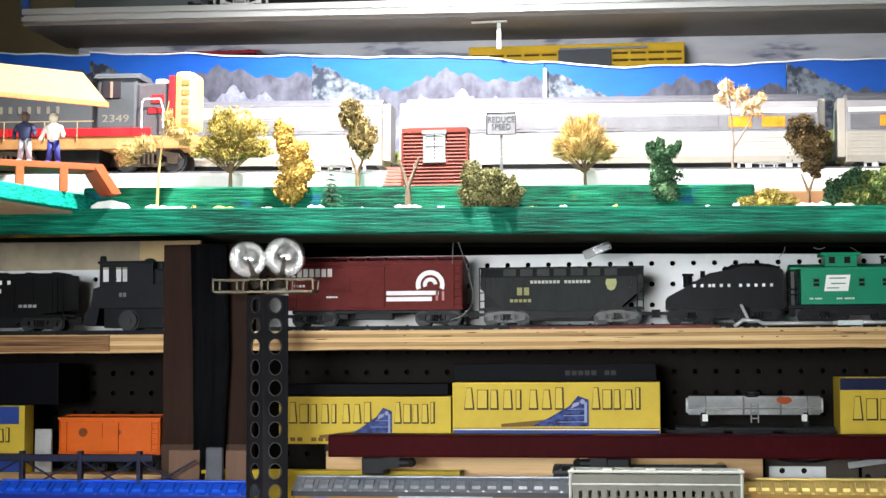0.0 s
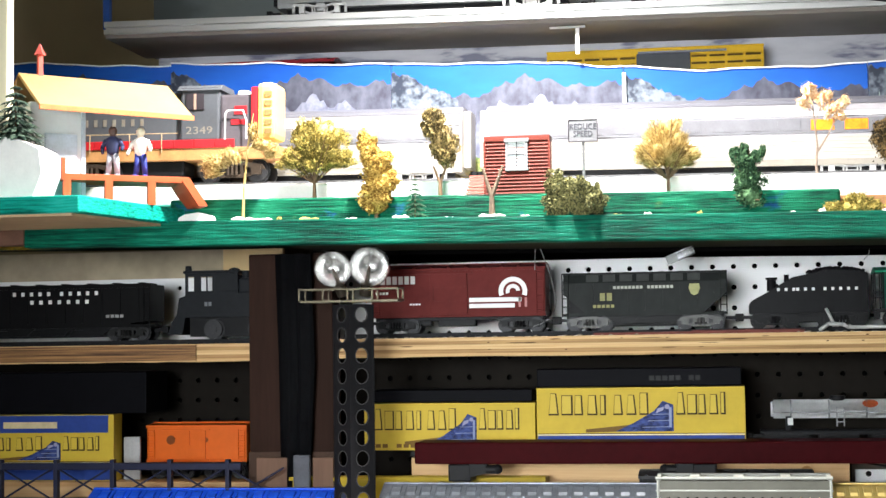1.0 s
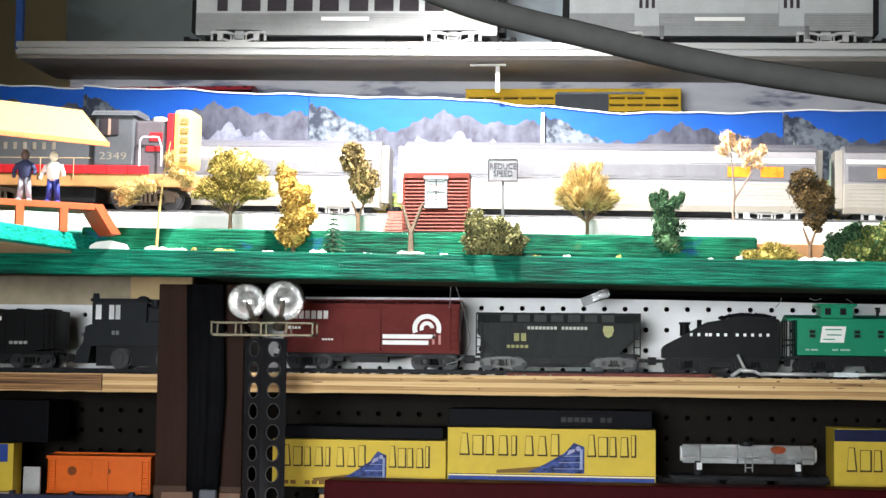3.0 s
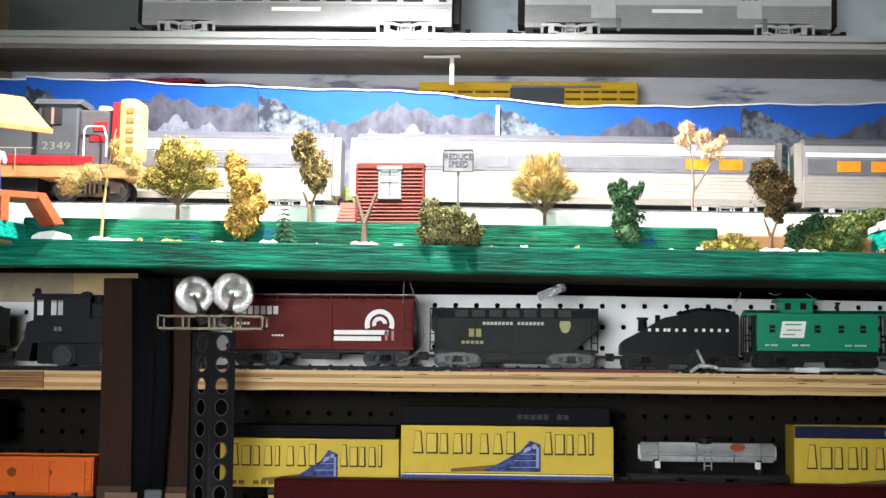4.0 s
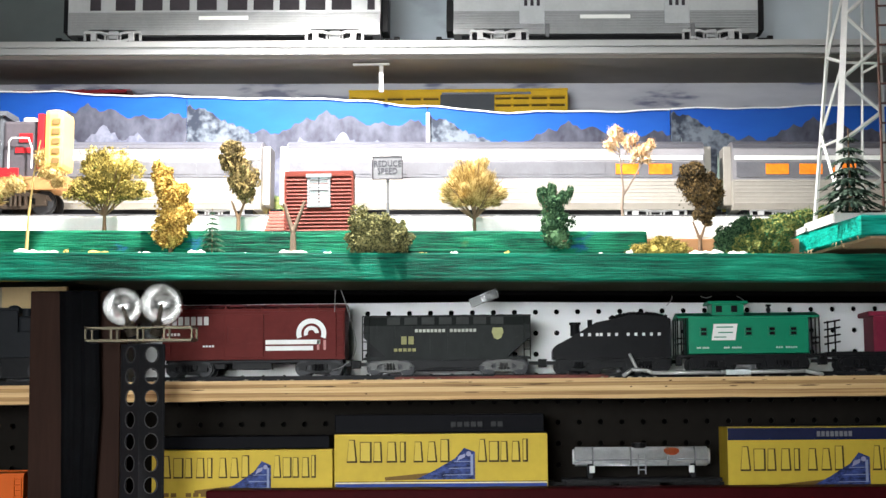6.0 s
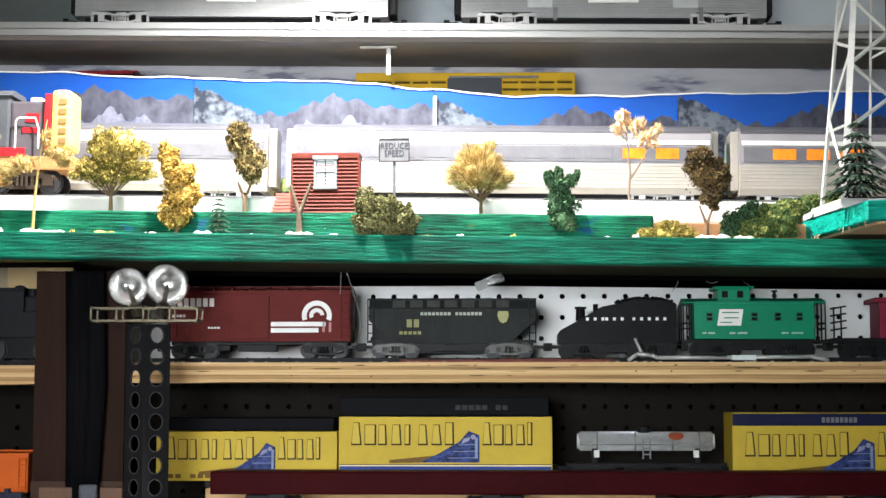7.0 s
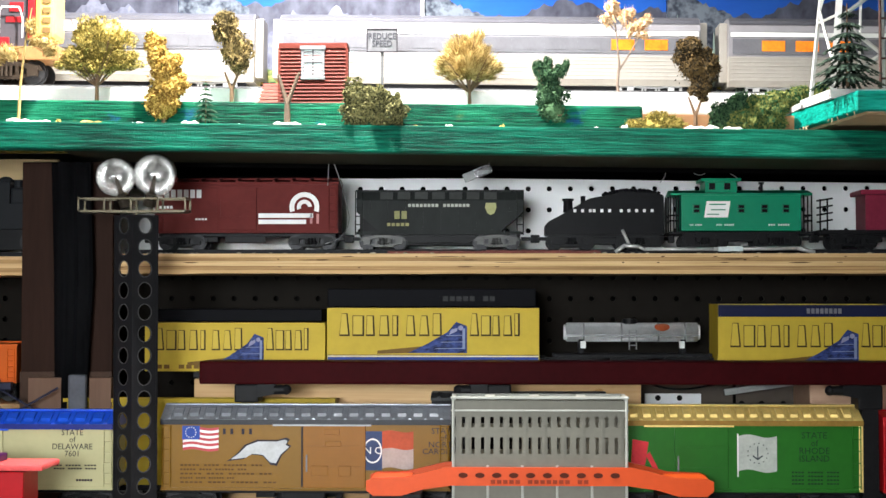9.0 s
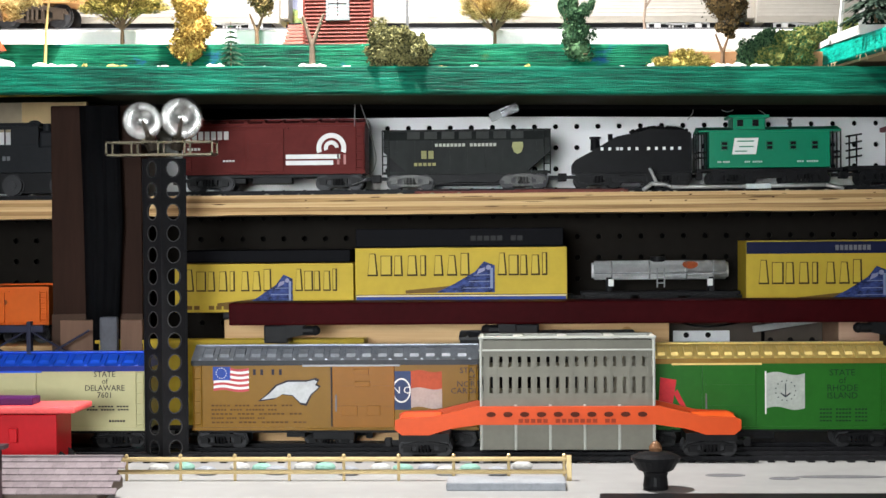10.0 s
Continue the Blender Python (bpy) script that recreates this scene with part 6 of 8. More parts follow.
c = thing("switcher", "dark grey toy centre-cab switcher locomotive", "model locomotive", pose(-0.605, SY, SR - 0.003), "freight cars on the shelf")
SWG = mat("switcher grey", (0.013, 0.0145, 0.017), 0.45, var=0.25, scale=30, spec=0.06)
bm = bmesh.new()
prism(bm, [(-0.076, 0.006), (-0.072, 0.02), (-0.065, 0.03), (-0.062, 0.05), (-0.052, 0.0535), (-0.03, 0.055), (0.08, 0.055), (0.08, 0.0265), (-0.054, 0.0265), (-0.058, 0.006)], -0.024, 0.024)
part("body", bm, SWG, c)
cab = simple("cab", SWG, c, (-0.055, 0.012, -0.022, -0.019, 0.053, 0.0585), (-0.055, 0.012, -0.022, -0.019, 0.076, 0.08), (-0.055, -0.0515, -0.022, -0.019, 0.058, 0.077), (-0.0437, -0.035, -0.022, -0.019, 0.058, 0.077), (-0.0205, 0.012, -0.022, -0.019, 0.058, 0.077), (0.008, 0.012, -0.02, 0.022, 0.054, 0.078), bevel=0.0006)
simple("corner_post", SWG, cab, (-0.055, -0.051, 0.018, 0.022, 0.054, 0.08))
simple("roof", SWG, cab, (-0.057, 0.014, -0.024, 0.024, 0.0798, 0.0835), bevel=0.0012)
bm = bmesh.new()
rod(bm, (-0.0275, -0.0205, 0.058), (-0.0275, -0.0205, 0.077), 0.0008, seg=6)
part("window_bar", bm, SWG, cab)
bm = bmesh.new()
rod(bm, (-0.051, -0.02, 0.083), (-0.051, -0.02, 0.0895), 0.0045, 0.0035, 12)
part("lamp_housing", bm, SWG, cab)
simple("hood", SWG, c, (0.012, 0.08, -0.02, 0.02, 0.054, 0.074), bevel=0.003)
bm = bmesh.new()
rod(bm, (0.018, -0.008, 0.073), (0.018, -0.008, 0.083), 0.005, seg=12)
ball(bm, (0.004, -0.01, 0.083), 0.006, 2, (1.3, 0.7, 0.7))
part("bell", bm, SWG, c)
bars("number", mat("dim print", (0.14, 0.15, 0.16), 0.6), c, -0.03, -0.02, 0.04, 0.005, "XX", -0.0243)
for x in (-0.02, 0.035):
    for s in (-1, 1):
        w = share("wheel", WHEEL, c, pose(x, s * 0.018, 0.0115, 0, 0, 0 if s < 0 else 180) @ Matrix.Scale(1.35, 4))
simple("underframe", BLACK, c, (-0.052, 0.078, -0.012, 0.015, 0.003, 0.0268))

# strips, rod and wires on the shelf
tagged(simple("rusty_strip", RUST, None, (-0.16, 0.076, 0.006, 0.014, 1.2277, 1.2306), (-0.05, 0.072, 0.016, 0.022, 1.2277, 1.2316), bevel=0.0006), "thin rust red metal strips lying on the shelf", "metal strip")
bm = bmesh.new()
pts = [(0.092, 1.2292), (0.102, 1.2365), (0.118, 1.2355), (0.124, 1.2325), (0.2, 1.2325), (0.292, 1.2335), (0.31, 1.2295)]
for a, b in zip(pts, pts[1:]):
    rod(bm, (a[0], 0.008, a[1]), (b[0], 0.008, b[1]), 0.0022, seg=8)
    ball(bm, (b[0], 0.008, b[1]), 0.0022, 1)
rod(bm, (0.108, 0.009, 1.236), (0.1, 0.012, 1.254), 0.0018, seg=8)
tagged(part("bent_rod", bm, mat("bright steel rod", (0.5, 0.5, 0.49), 0.4, 0.3), smooth=True), "bent grey metal rod lying along the shelf edge", "metal rod")
simple("tape", mat("pale tape", (0.6, 0.66, 0.66), 0.5), bpy.data.objects["bent_rod"], (0.205, 0.232, 0.0052, 0.0108, 1.2298, 1.2352))
bm = bmesh.new()
rnd = random.Random(50)
for _ in range(70):
    x = rnd.uniform(-0.44, 0.9)
    ball(bm, (x, rnd.uniform(0.004, 0.03), 1.2283), rnd.uniform(0.0008, 0.0022), 1, (1.6, 1, 0.6))
tagged(part("shelf_grit", bm, mat("grit", (0.3, 0.26, 0.2), 0.8, island=0.6)), "scattered crumbs and grit on the shelf", "grit", kind="stuff")


def wire(name, pts, r, material, label):
    cu = bpy.data.curves.new(name, "CURVE")
    cu.dimensions, cu.bevel_depth, cu.bevel_resolution = "3D", r, 2
    cu.materials.append(material)
    sp = cu.splines.new("BEZIER")
    sp.bezier_points.add(len(pts) - 1)
    for b, p in zip(sp.bezier_points, pts):
        b.co, b.handle_left_type, b.handle_right_type = p, "VECTOR" if len(pts) == 2 else "AUTO", "VECTOR" if len(pts) == 2 else "AUTO"
    return tagged(new(name, cu), label, "wire", "loose wires")


GREYWIRE = mat("pale wire", (0.25, 0.25, 0.25), 0.4)
wire("wire", [(-0.228, 0.03, 1.33), (-0.229, 0.03, 1.305)], 0.00045, GREYWIRE, "thin pale hanging wire loop")
wire("wire", [(-0.222, 0.03, 1.33), (-0.215, 0.03, 1.31), (-0.208, 0.032, 1.285), (-0.206, 0.034, 1.262), (-0.216, 0.03, 1.246), (-0.232, 0.03, 1.239)], 0.00045, GREYWIRE, "thin pale wire curling down behind the boxcar")
wire("wire", [(0.15, 0.05, 1.33), (0.152, 0.05, 1.318), (0.146, 0.05, 1.309)], 0.00045, GREYWIRE, "thin pale hanging wire")
wire("wire", [(0.215, 0.05, 1.333), (0.222, 0.05, 1.322), (0.232, 0.05, 1.315), (0.236, 0.05, 1.311)], 0.00045, GREYWIRE, "thin pale wire above the caboose")
wire("wire", [(0.178, 0.05, 1.333), (0.184, 0.05, 1.32), (0.196, 0.05, 1.319), (0.2, 0.05, 1.326)], 0.00045, GREYWIRE, "thin pale wire above the caboose")
ob = simple("plastic_clip", glass("clear plastic", (0.8, 0.82, 0.85), 0.2), None, (-0.016, 0.016, -0.003, 0.003, -0.005, 0.005), bevel=0.001)
ob.matrix_basis = pose(-0.06, 0.02, 1.318, 0, -22, 0)
tagged(ob, "clear plastic clip hanging under the board", "clip")
simple("tape_strip", mat("grey tape", (0.25, 0.26, 0.26), 0.5), ob, (-0.017, -0.004, -0.0042, -0.0032, -0.005, 0.0045))


# ---- boxes and cars on the lower step ----
YLET = mat("bright yellow print", (0.58, 0.42, 0.05), 0.5, var=0.06, scale=20)


def toy_box(label, x0, x1, z0, z1, y, band, top_band=False, tab=False, depth=0.07, top_mat=None, plate=False):
    b = thing("toy_box", label, "cardboard box", pose((x0 + x1) / 2, y, z0), "toy train boxes")
    w, h = (x1 - x0) / 2, z1 - z0
    bm = bmesh.new()
    cuboid(bm, -w, w, 0, depth, 0, h, 0.0007)
    part("carton", bm, YBOX, b)
    if band:
        simple("blue_band", BBOX, b, (-w + 0.001, w - 0.001, -0.0005, 0.0002, 0.001, band))
        simple("rule_line", WHITE, b, (-w + 0.001, w - 0.001, -0.0006, 0.0002, band + 0.0006, band + 0.0014))
        simple("rule_line", DARKPRINT, b, (-w + 0.001, w - 0.001, -0.0006, 0.0002, band + 0.0018, band + 0.0026))
    f0 = (band + 0.003) if band else 0.006
    f1 = h - (top_band or 0)
    if top_band:
        simple("blue_band", top_mat or BBOX, b, (-w + 0.0005, w - 0.007, -0.0005, 0.0002, h - top_band, h - 0.001))
        if plate:
            simple("label_tab", mat("pale label", (0.6, 0.5, 0.3), 0.6), b, (-0.042, 0.028, -0.0012, 0.0002, h - top_band * 0.75, h - top_band * 0.4))
        else:
            bars("lettering", mat("silver print", (0.16, 0.16, 0.18), 0.5), b, -0.02, 0.02, h - top_band * 0.75, top_band * 0.4, "XXXXXXXX", -0.0006)
    fh = f1 - band
    lh = fh * 0.37
    lz = f1 - fh * 0.17 - lh
    s = 2 * w / 0.237
    SHADOW = mat("olive black print", (0.05, 0.034, 0.008), 0.6)
    for x0b, n, step in ((-0.104 * s, 8, 0.0149 * s), (0.042 * s, 5, 0.0124 * s)):
        for nm, mm, g, dx, dz, t in (("letter_shadow", SHADOW, 0.0034 * s, 0.0006 * s, -0.0006 * s, 0.0006), ("letter_face", YLET, 0.0, 0.0, 0.0, 0.0009)):
            bm = bmesh.new()
            for i in range(n):
                a, c = x0b + i * step + dx - g * 0.4, x0b + i * step + step * (0.62, 0.7, 0.5, 0.6, 0.26, 0.56, 0.6, 0.52)[i % 8] + dx + g * 0.4
                lo, hi = lz + dz - g * 0.4, lz + lh * (1.0 if 0 < i < n - 1 else 1.12) + dz + g * 0.4
                q = (c - a) * (0.22, 0.0, 0.1, 0.12, 0.0, 0.16, 0.2, 0.05)[i % 8]
                prism(bm, [(a, lo), (c, lo), (c - q, hi), (a + q, hi)], 0.0002, -t)
            part(nm, bm, mm, b)
    # printed blue streamliner, drawn as a plain wedge
    eh = fh * 0.55
    e = bmesh.new()
    ex = 0.038 * s
    prism(e, [(ex - 0.066 * s, f0 + eh * 0.05), (ex, f0 + eh * 0.05), (ex, f0 + eh * 1.05), (ex - 0.012 * s, f0 + eh * 1.2), (ex - 0.022 * s, f0 + eh * 0.82), (ex - 0.045 * s, f0 + eh * 0.38)], 0.0002, -0.0011)
    part("printed_engine", e, mat("engine blue print", (0.045, 0.075, 0.26), 0.55, scale=110, second=(0.008, 0.012, 0.05), stretch=(1, 1, 2.5), hard=0.4), b)
    e = bmesh.new()
    for k in range(4):
        z = f0 + eh * (0.2 + 0.24 * k)
        prism(e, [(ex - (0.036 - 0.006 * k) * s, z), (ex - 0.002, z + 0.0004), (ex - 0.002, z + 0.0011), (ex - (0.034 - 0.006 * k) * s, z + 0.0007)], -0.001, -0.0014)
    cuboid(e, ex - 0.005 * s, ex - 0.002 * s, -0.0015, -0.001, f0 + eh * 0.2, f0 + eh * 0.95)
    part("engine_stripes", e, mat("pale blue print", (0.22, 0.26, 0.42), 0.55), b)
    e = bmesh.new()
    rod(e, (ex - 0.007 * s, -0.0016, f0 + eh * 0.98), (ex - 0.007 * s, -0.001, f0 + eh * 0.98), 0.0028 * s, seg=14)
    prism(e, [(ex - 0.02 * s, f0 + eh * 0.72), (ex - 0.011 * s, f0 + eh * 0.86), (ex - 0.011 * s, f0 + eh * 0.98), (ex - 0.018 * s, f0 + eh * 0.9)], -0.001, -0.0014)
    part("engine_front", e, mat("lilac print", (0.28, 0.28, 0.42), 0.55), b)
    e = bmesh.new()
    prism(e, [(ex - 0.1 * s, f0 + eh * 0.02), (ex - 0.05 * s, f0 + eh * 0.06), (ex - 0.05 * s, f0 + eh * 0.3), (ex - 0.1 * s, f0 + eh * 0.14)], 0.0002, -0.0008)
    part("printed_track", e, BROWNPRINT, b)
    if tab:
        simple("label_tab", mat("pale label", (0.6, 0.5, 0.3), 0.6), b, (w - 0.066, w - 0.012, -0.0012, 0.0002, f0 + 0.001, f0 + 0.006))
        bars("lettering", BROWNPRINT, b, -w + 0.004, 0.02, 0.003, 0.0045, "XXX XXXXXXX XX", -0.0004)
    return b


STEP = 1.096
toy_box("yellow and blue toy train box with faded print", -0.229, 0.0085, STEP, 1.1675, 0.025, 0.0165)
toy_box("longer yellow toy train box with a pale label", -0.435, -0.2315, STEP, 1.151, 0.03, 0.0, tab=True)
# This box's blue band is darkened in colour for the shade at its top.
toy_box("yellow toy train box, its blue upper band darkened for shade", 0.209, 0.446, STEP + 0.002, 1.1575 + 0.0145, 0.04, 0.0, top_band=0.0145, top_mat=mat("shaded blue card", (0.006, 0.009, 0.04), 0.6))
toy_box("yellow toy train box with a blue lid and blue base band", -0.95, -0.748, 1.06, 1.1405, 0.03, 0.021, top_band=0.022, depth=0.028, plate=True)
tagged(simple("dark_carton", mat("black carton", (0.003, 0.003, 0.0045), 0.5, spec=0.03), None, (-0.229, 0.005, 0.032, 0.1, 1.1685, 1.189), bevel=0.001), "black carton lying on the yellow box", "cardboard box")
simple("flap", MATS["black carton"], bpy.data.objects["dark_carton"], (-0.226, 0.002, 0.0312, 0.0318, 1.1805, 1.188))
bars("print", mat("dim grey print", (0.009, 0.009, 0.01), 0.5), bpy.data.objects["dark_carton"], -0.1, -0.04, 1.175, 0.006, "XXXXX XX", 0.0318)
tagged(simple("dark_carton", MATS["black carton"], None, (-0.43, -0.236, 0.04, 0.11, 1.152, 1.166), bevel=0.001), "flat black carton lying on a yellow box", "cardboard box")

tagged(simple("dark_carton", MATS["black carton"], None, (-0.99, -0.708, 0.035, 0.11, 1.1415, 1.192), bevel=0.001), "long black carton lying on the blue lidded box", "cardboard box")
for ob in [o for o in bpy.data.objects if o.name in ("dark_carton.001", "dark_carton.002")]:
    lo, hi = ob.data.vertices[0].co.copy(), max(v.co.z for v in ob.data.vertices)
    xs = [v.co.x for v in ob.data.vertices]
    y = min(v.co.y for v in ob.data.vertices)
    simple("flap", MATS["black carton"], ob, (min(xs) + 0.003, max(xs) - 0.003, y - 0.0008, y - 0.0002, hi - 0.0075, hi - 0.001))
setting(simple("wood_block", PINE, None, (-0.379, 0.122, 0.03, 0.13, 0.95, 1.0875), bevel=0.001), "long pale pine board under the boxes", "plank")
setting(simple("wood_block", mat("pinkish pine", (0.55, 0.36, 0.25), 0.55, scale=7, stretch=(0.5, 4, 14), second=(0.44, 0.26, 0.17)), None, (0.307, 0.72, 0.02, 0.13, 0.95, 1.0885), bevel=0.003), "pinkish pine block under the boxes", "plank")
setting(simple("step_shelf", BLACK, None, (-0.379, 0.72, 0.024, 0.135, 1.089, 1.0955), bevel=0.0006), "thin black step shelf under the boxes", "shelf")
setting(simple("wood_block", PINE, None, (-1.2, -0.567, 0.025, 0.13, 0.95, 1.0595), bevel=0.001), "pale pine board behind the flat car", "plank")
bm = bmesh.new()
rod(bm, (0.075, 0.0285, 1.0705), (0.075, 0.0298, 1.0705), 0.006, 0.007, 14)
setting(part("knot", bm, mat("wood knot", (0.4, 0.22, 0.08), 0.6)), "brown knot in the pine board", "knot")

c = thing("tank_car", "silver tank car with an orange patch", "model tank car", pose(0.1155, 0.075, STEP))
bm = bmesh.new()
rod(bm, (-0.0775, 0, 0.0415), (0.0775, 0, 0.0415), 0.0145, seg=64)
bmesh.ops.bevel(bm, geom=[e for e in bm.edges if abs(abs(e.verts[0].co.x) - 0.0775) < 1e-5 and abs(abs(e.verts[1].co.x) - 0.0775) < 1e-5], offset=0.003, segments=3, affect="EDGES")
tank = part("tank", bm, mat("dull silver tank", (0.82, 0.84, 0.85), 0.25, 0.15, spec=0.6, var=0.25, scale=40), c, smooth=True)
for x in (-0.055, -0.012, 0.03, 0.06):
    bm = bmesh.new()
    rod(bm, (x - 0.001, 0, 0.0415), (x + 0.001, 0, 0.0415), 0.0149, seg=32)
    part("band", bm, SILVERLO, tank)
bm = bmesh.new()
rows = [[bm.verts.new((0.034 + 0.0088 * math.cos(a) * q, -0.0149 * math.cos(0.5 * q * math.sin(a) + 0.62), 0.0415 + 0.0149 * math.sin(0.5 * q * math.sin(a) + 0.62))) for a in [6.2832 * i / 20 for i in range(20)]] for q in (1.0, 0.6, 0.25)]
for ra, rb in zip(rows, rows[1:]):
    for i in range(20):
        bm.faces.new((ra[i], ra[(i + 1) % 20], rb[(i + 1) % 20], rb[i]))
bm.faces.new(rows[-1])
bmesh.ops.solidify(bm, geom=bm.faces[:], thickness=0.0003)
part("orange_patch", bm, mat("faded orange print", (0.6, 0.14, 0.05), 0.5), tank)
bm = bmesh.new()
rod(bm, (-0.002, 0, 0.054), (-0.002, 0, 0.062), 0.009, 0.0085, 20)
part("dome", bm, BLACK, tank)
tank.matrix_basis = pose(0, 0, 0.0435) @ Matrix.Diagonal((1, 0.74, 0.74, 1)) @ pose(0, 0, -0.0415)
rr = bmesh.new()
for x in (-0.004, 0.004):
    rod(rr, (x, -0.0165, 0.024), (x, -0.0165, 0.046), 0.0008, seg=6)
for k in range(3):
    rod(rr, (-0.004, -0.0165, 0.029 + 0.007 * k), (0.004, -0.0165, 0.029 + 0.007 * k), 0.0006, seg=6)
part("ladder", rr, SILVER, c)
for x in (-0.056, 0.056):
    simple("saddle_block", WHITE, c, (x - 0.003, x + 0.003, -0.0135, -0.0105, 0.0255, 0.0335), bevel=0.0005)
rr = bmesh.new()
rod(rr, (-0.075, -0.0125, 0.04), (0.075, -0.0125, 0.04), 0.0007, seg=6)
part("handrail", rr, SILVERLO, c)
for x in (-0.058, 0.058):
    simple("saddle", DKGREY, c, (x - 0.003, x + 0.003, -0.01, 0.01, 0.018, 0.0355), bevel=0.0006)
simple("frame", DKGREY, c, (-0.09, 0.09, -0.014, 0.014, 0.0155, 0.0195), bevel=0.0006)
running_gear(c, 0.18, dark=True)

# maroon flat car on its own track before the boxes
c = thing("flat_car", "long maroon flat car with black trucks", "model flat car", pose(0.03, -0.045, 1.0605))
simple("deck", MAROON, c, (-0.385, 0.42, -0.027, 0.027, 0.0265, 0.0505), bevel=0.002)
for x, k, low in ((-0.336, 1, 0.0065), (-0.067, -1, 0.0), (0.324, -1, 0.0)):
    simple("truck", BLACK, c, (x - 0.013, x + 0.013, -0.018, 0.018, low, 0.026), bevel=0.002)
    bm = bmesh.new()
    prism(bm, [(x + k * 0.012, 0.012), (x + k * 0.032, 0.016), (x + k * 0.032, 0.0262), (x + k * 0.012, 0.0262)], -0.022, -0.014)
    rod(bm, (x + k * 0.03, -0.02, 0.0205), (x + k * 0.043, -0.02, 0.0205), 0.0052, 0.0048, 10)
    ball(bm, (x + k * 0.043, -0.02, 0.0205), 0.0056, 2)
    part("coupler", bm, BLACK, c)
for x0, x1 in ((-0.049, -0.025), (0.3455, 0.3625)):
    setting(simple("flat_car_riser", BLACK, None, (x0, x1, -0.062, -0.028, 0.949, 1.0605)), "black riser post under the maroon flat car", "riser")

# left: orange reefer, black stake flat car
c = boxcar("bright orange refrigerator car side", pose(-0.6525, 0.085, 1.0605), 0.127, ORANGEC, ORANGEC, ORANGEC, z0=0.0205, z1=0.066, door=(-0.012, 0.012), ribs=False, roof_ribs=0, rise=0.001, group="cars on the step")
for x in (-0.033, 0.012):
    bm = bmesh.new()
    rod(bm, (x, -0.0262, 0.047), (x, -0.0268, 0.047), 0.0055 if x < 0 else 0.003, seg=18)
    part("emblem", bm, mat("dark orange print", (0.2, 0.05, 0.01), 0.6), c)
c = thing("stake_car", "black flat car with tall stakes and a top rail", "model flat car", pose(-0.74, -0.02, 1.013))
simple("deck", BLACK, c, (-0.2, 0.17, -0.024, 0.024, 0.02, 0.03), bevel=0.001)
NAVY = mat("navy black rail", (0.012, 0.014, 0.035), 0.4, var=0.3)
simple("top_rail", NAVY, c, (-0.2, 0.176, -0.026, -0.018, 0.066, 0.074), bevel=0.0008)
for k in range(6):
    x = -0.19 + 0.07 * k
    simple("stake", NAVY, c, (x - 0.0025, x + 0.0025, -0.027, -0.018, 0.028, 0.078), bevel=0.0006)
    rr = bmesh.new()
    rod(rr, (x, -0.022, 0.03), (x + 0.066, -0.022, 0.068), 0.0012, seg=6)
    rod(rr, (x + 0.066, -0.022, 0.03), (x, -0.022, 0.068), 0.0012, seg=6)
    part("brace", rr, NAVY, c)
running_gear(c, 0.34)
setting(simple("stake_car_riser", BLACK, None, (-1.1, -0.567, -0.045, 0.0, 0.949, 1.013)), "black riser under the stake car", "riser")
tagged(simple("white_tag", mat("grey card", (0.4, 0.4, 0.4), 0.6), None, (-0.743, -0.722, 0.05, 0.054, 1.06, 1.112), bevel=0.001), "small white card standing between box and car", "card")

# clutter between the wood blocks
ws = tagged(simple("white_strip", PEGW, None, (0.133, 0.198, 0.1, 0.104, 1.03, 1.068), bevel=0.0006), "white scrap of pegboard leaning on the step", "scrap")
# Added boards, a lighter copy of the pegboard where it looks lit.
sb = tagged(simple("scrap_board", mat("grey brown hardboard", (0.12, 0.098, 0.08), 0.7, scale=9, second=(0.07, 0.055, 0.045)), None, (0.13, 0.236, 0.112, 0.116, 1.02, 1.0885), (0.24, 0.306, 0.109, 0.113, 1.02, 1.0885)), "lighter brown boards added where the pegboard looks lit behind the bar", "scrap")
HOLE = mat("dark peg hole", (0.006, 0.005, 0.005), 0.9)
for ob, x, z, y in ((ws, 0.148, 1.063, 0.1), (ws, 0.173, 1.063, 0.1), (sb, 0.246, 1.056, 0.109), (sb, 0.269, 1.056, 0.109), (sb, 0.294, 1.056, 0.109), (sb, 0.246, 1.08, 0.109)):
    bm = bmesh.new()
    rod(bm, (x, y - 0.0004, z), (x, y + 0.001, z), 0.0033, seg=14)
    part("peg_hole", bm, HOLE, ob)
ob = simple("metal_bar", ALU, None, (-0.045, 0.045, -0.003, 0.003, -0.0035, 0.0035), (-0.045, 0.045, -0.004, -0.003, -0.001, 0.001), bevel=0.0008)
ob.matrix_basis = pose(0.2635, 0.06, 1.0785, 0, -8.5, 0)
tagged(ob, "bright aluminium bar lying on the clutter", "metal bar")
wire("wire", [(0.125, 0.06, 1.084), (0.16, 0.05, 1.076), (0.2, 0.05, 1.08), (0.222, 0.06, 1.086)], 0.0012, BLACK, "black cable under the step shelf")


# ---- front table and its trains ----
TZ = 0.949
setting(simple("table_top", TABLE, None, (-1.3, 0.95, -0.62, 0.16, 0.915, TZ), bevel=0.002), "grey white painted train table", "table")
setting(simple("table_front", POSTWOOD, None, (-1.3, 0.95, -0.615, -0.6, 0.0, 0.914)), "brown board front below the table", "board")
track("tubular track for the state boxcars", -1.2, 0.9, -0.043, TZ, 0, DKGREY)
track("tubular track for the well car", -1.2, 0.9, -0.113, TZ, 0, DKGREY)

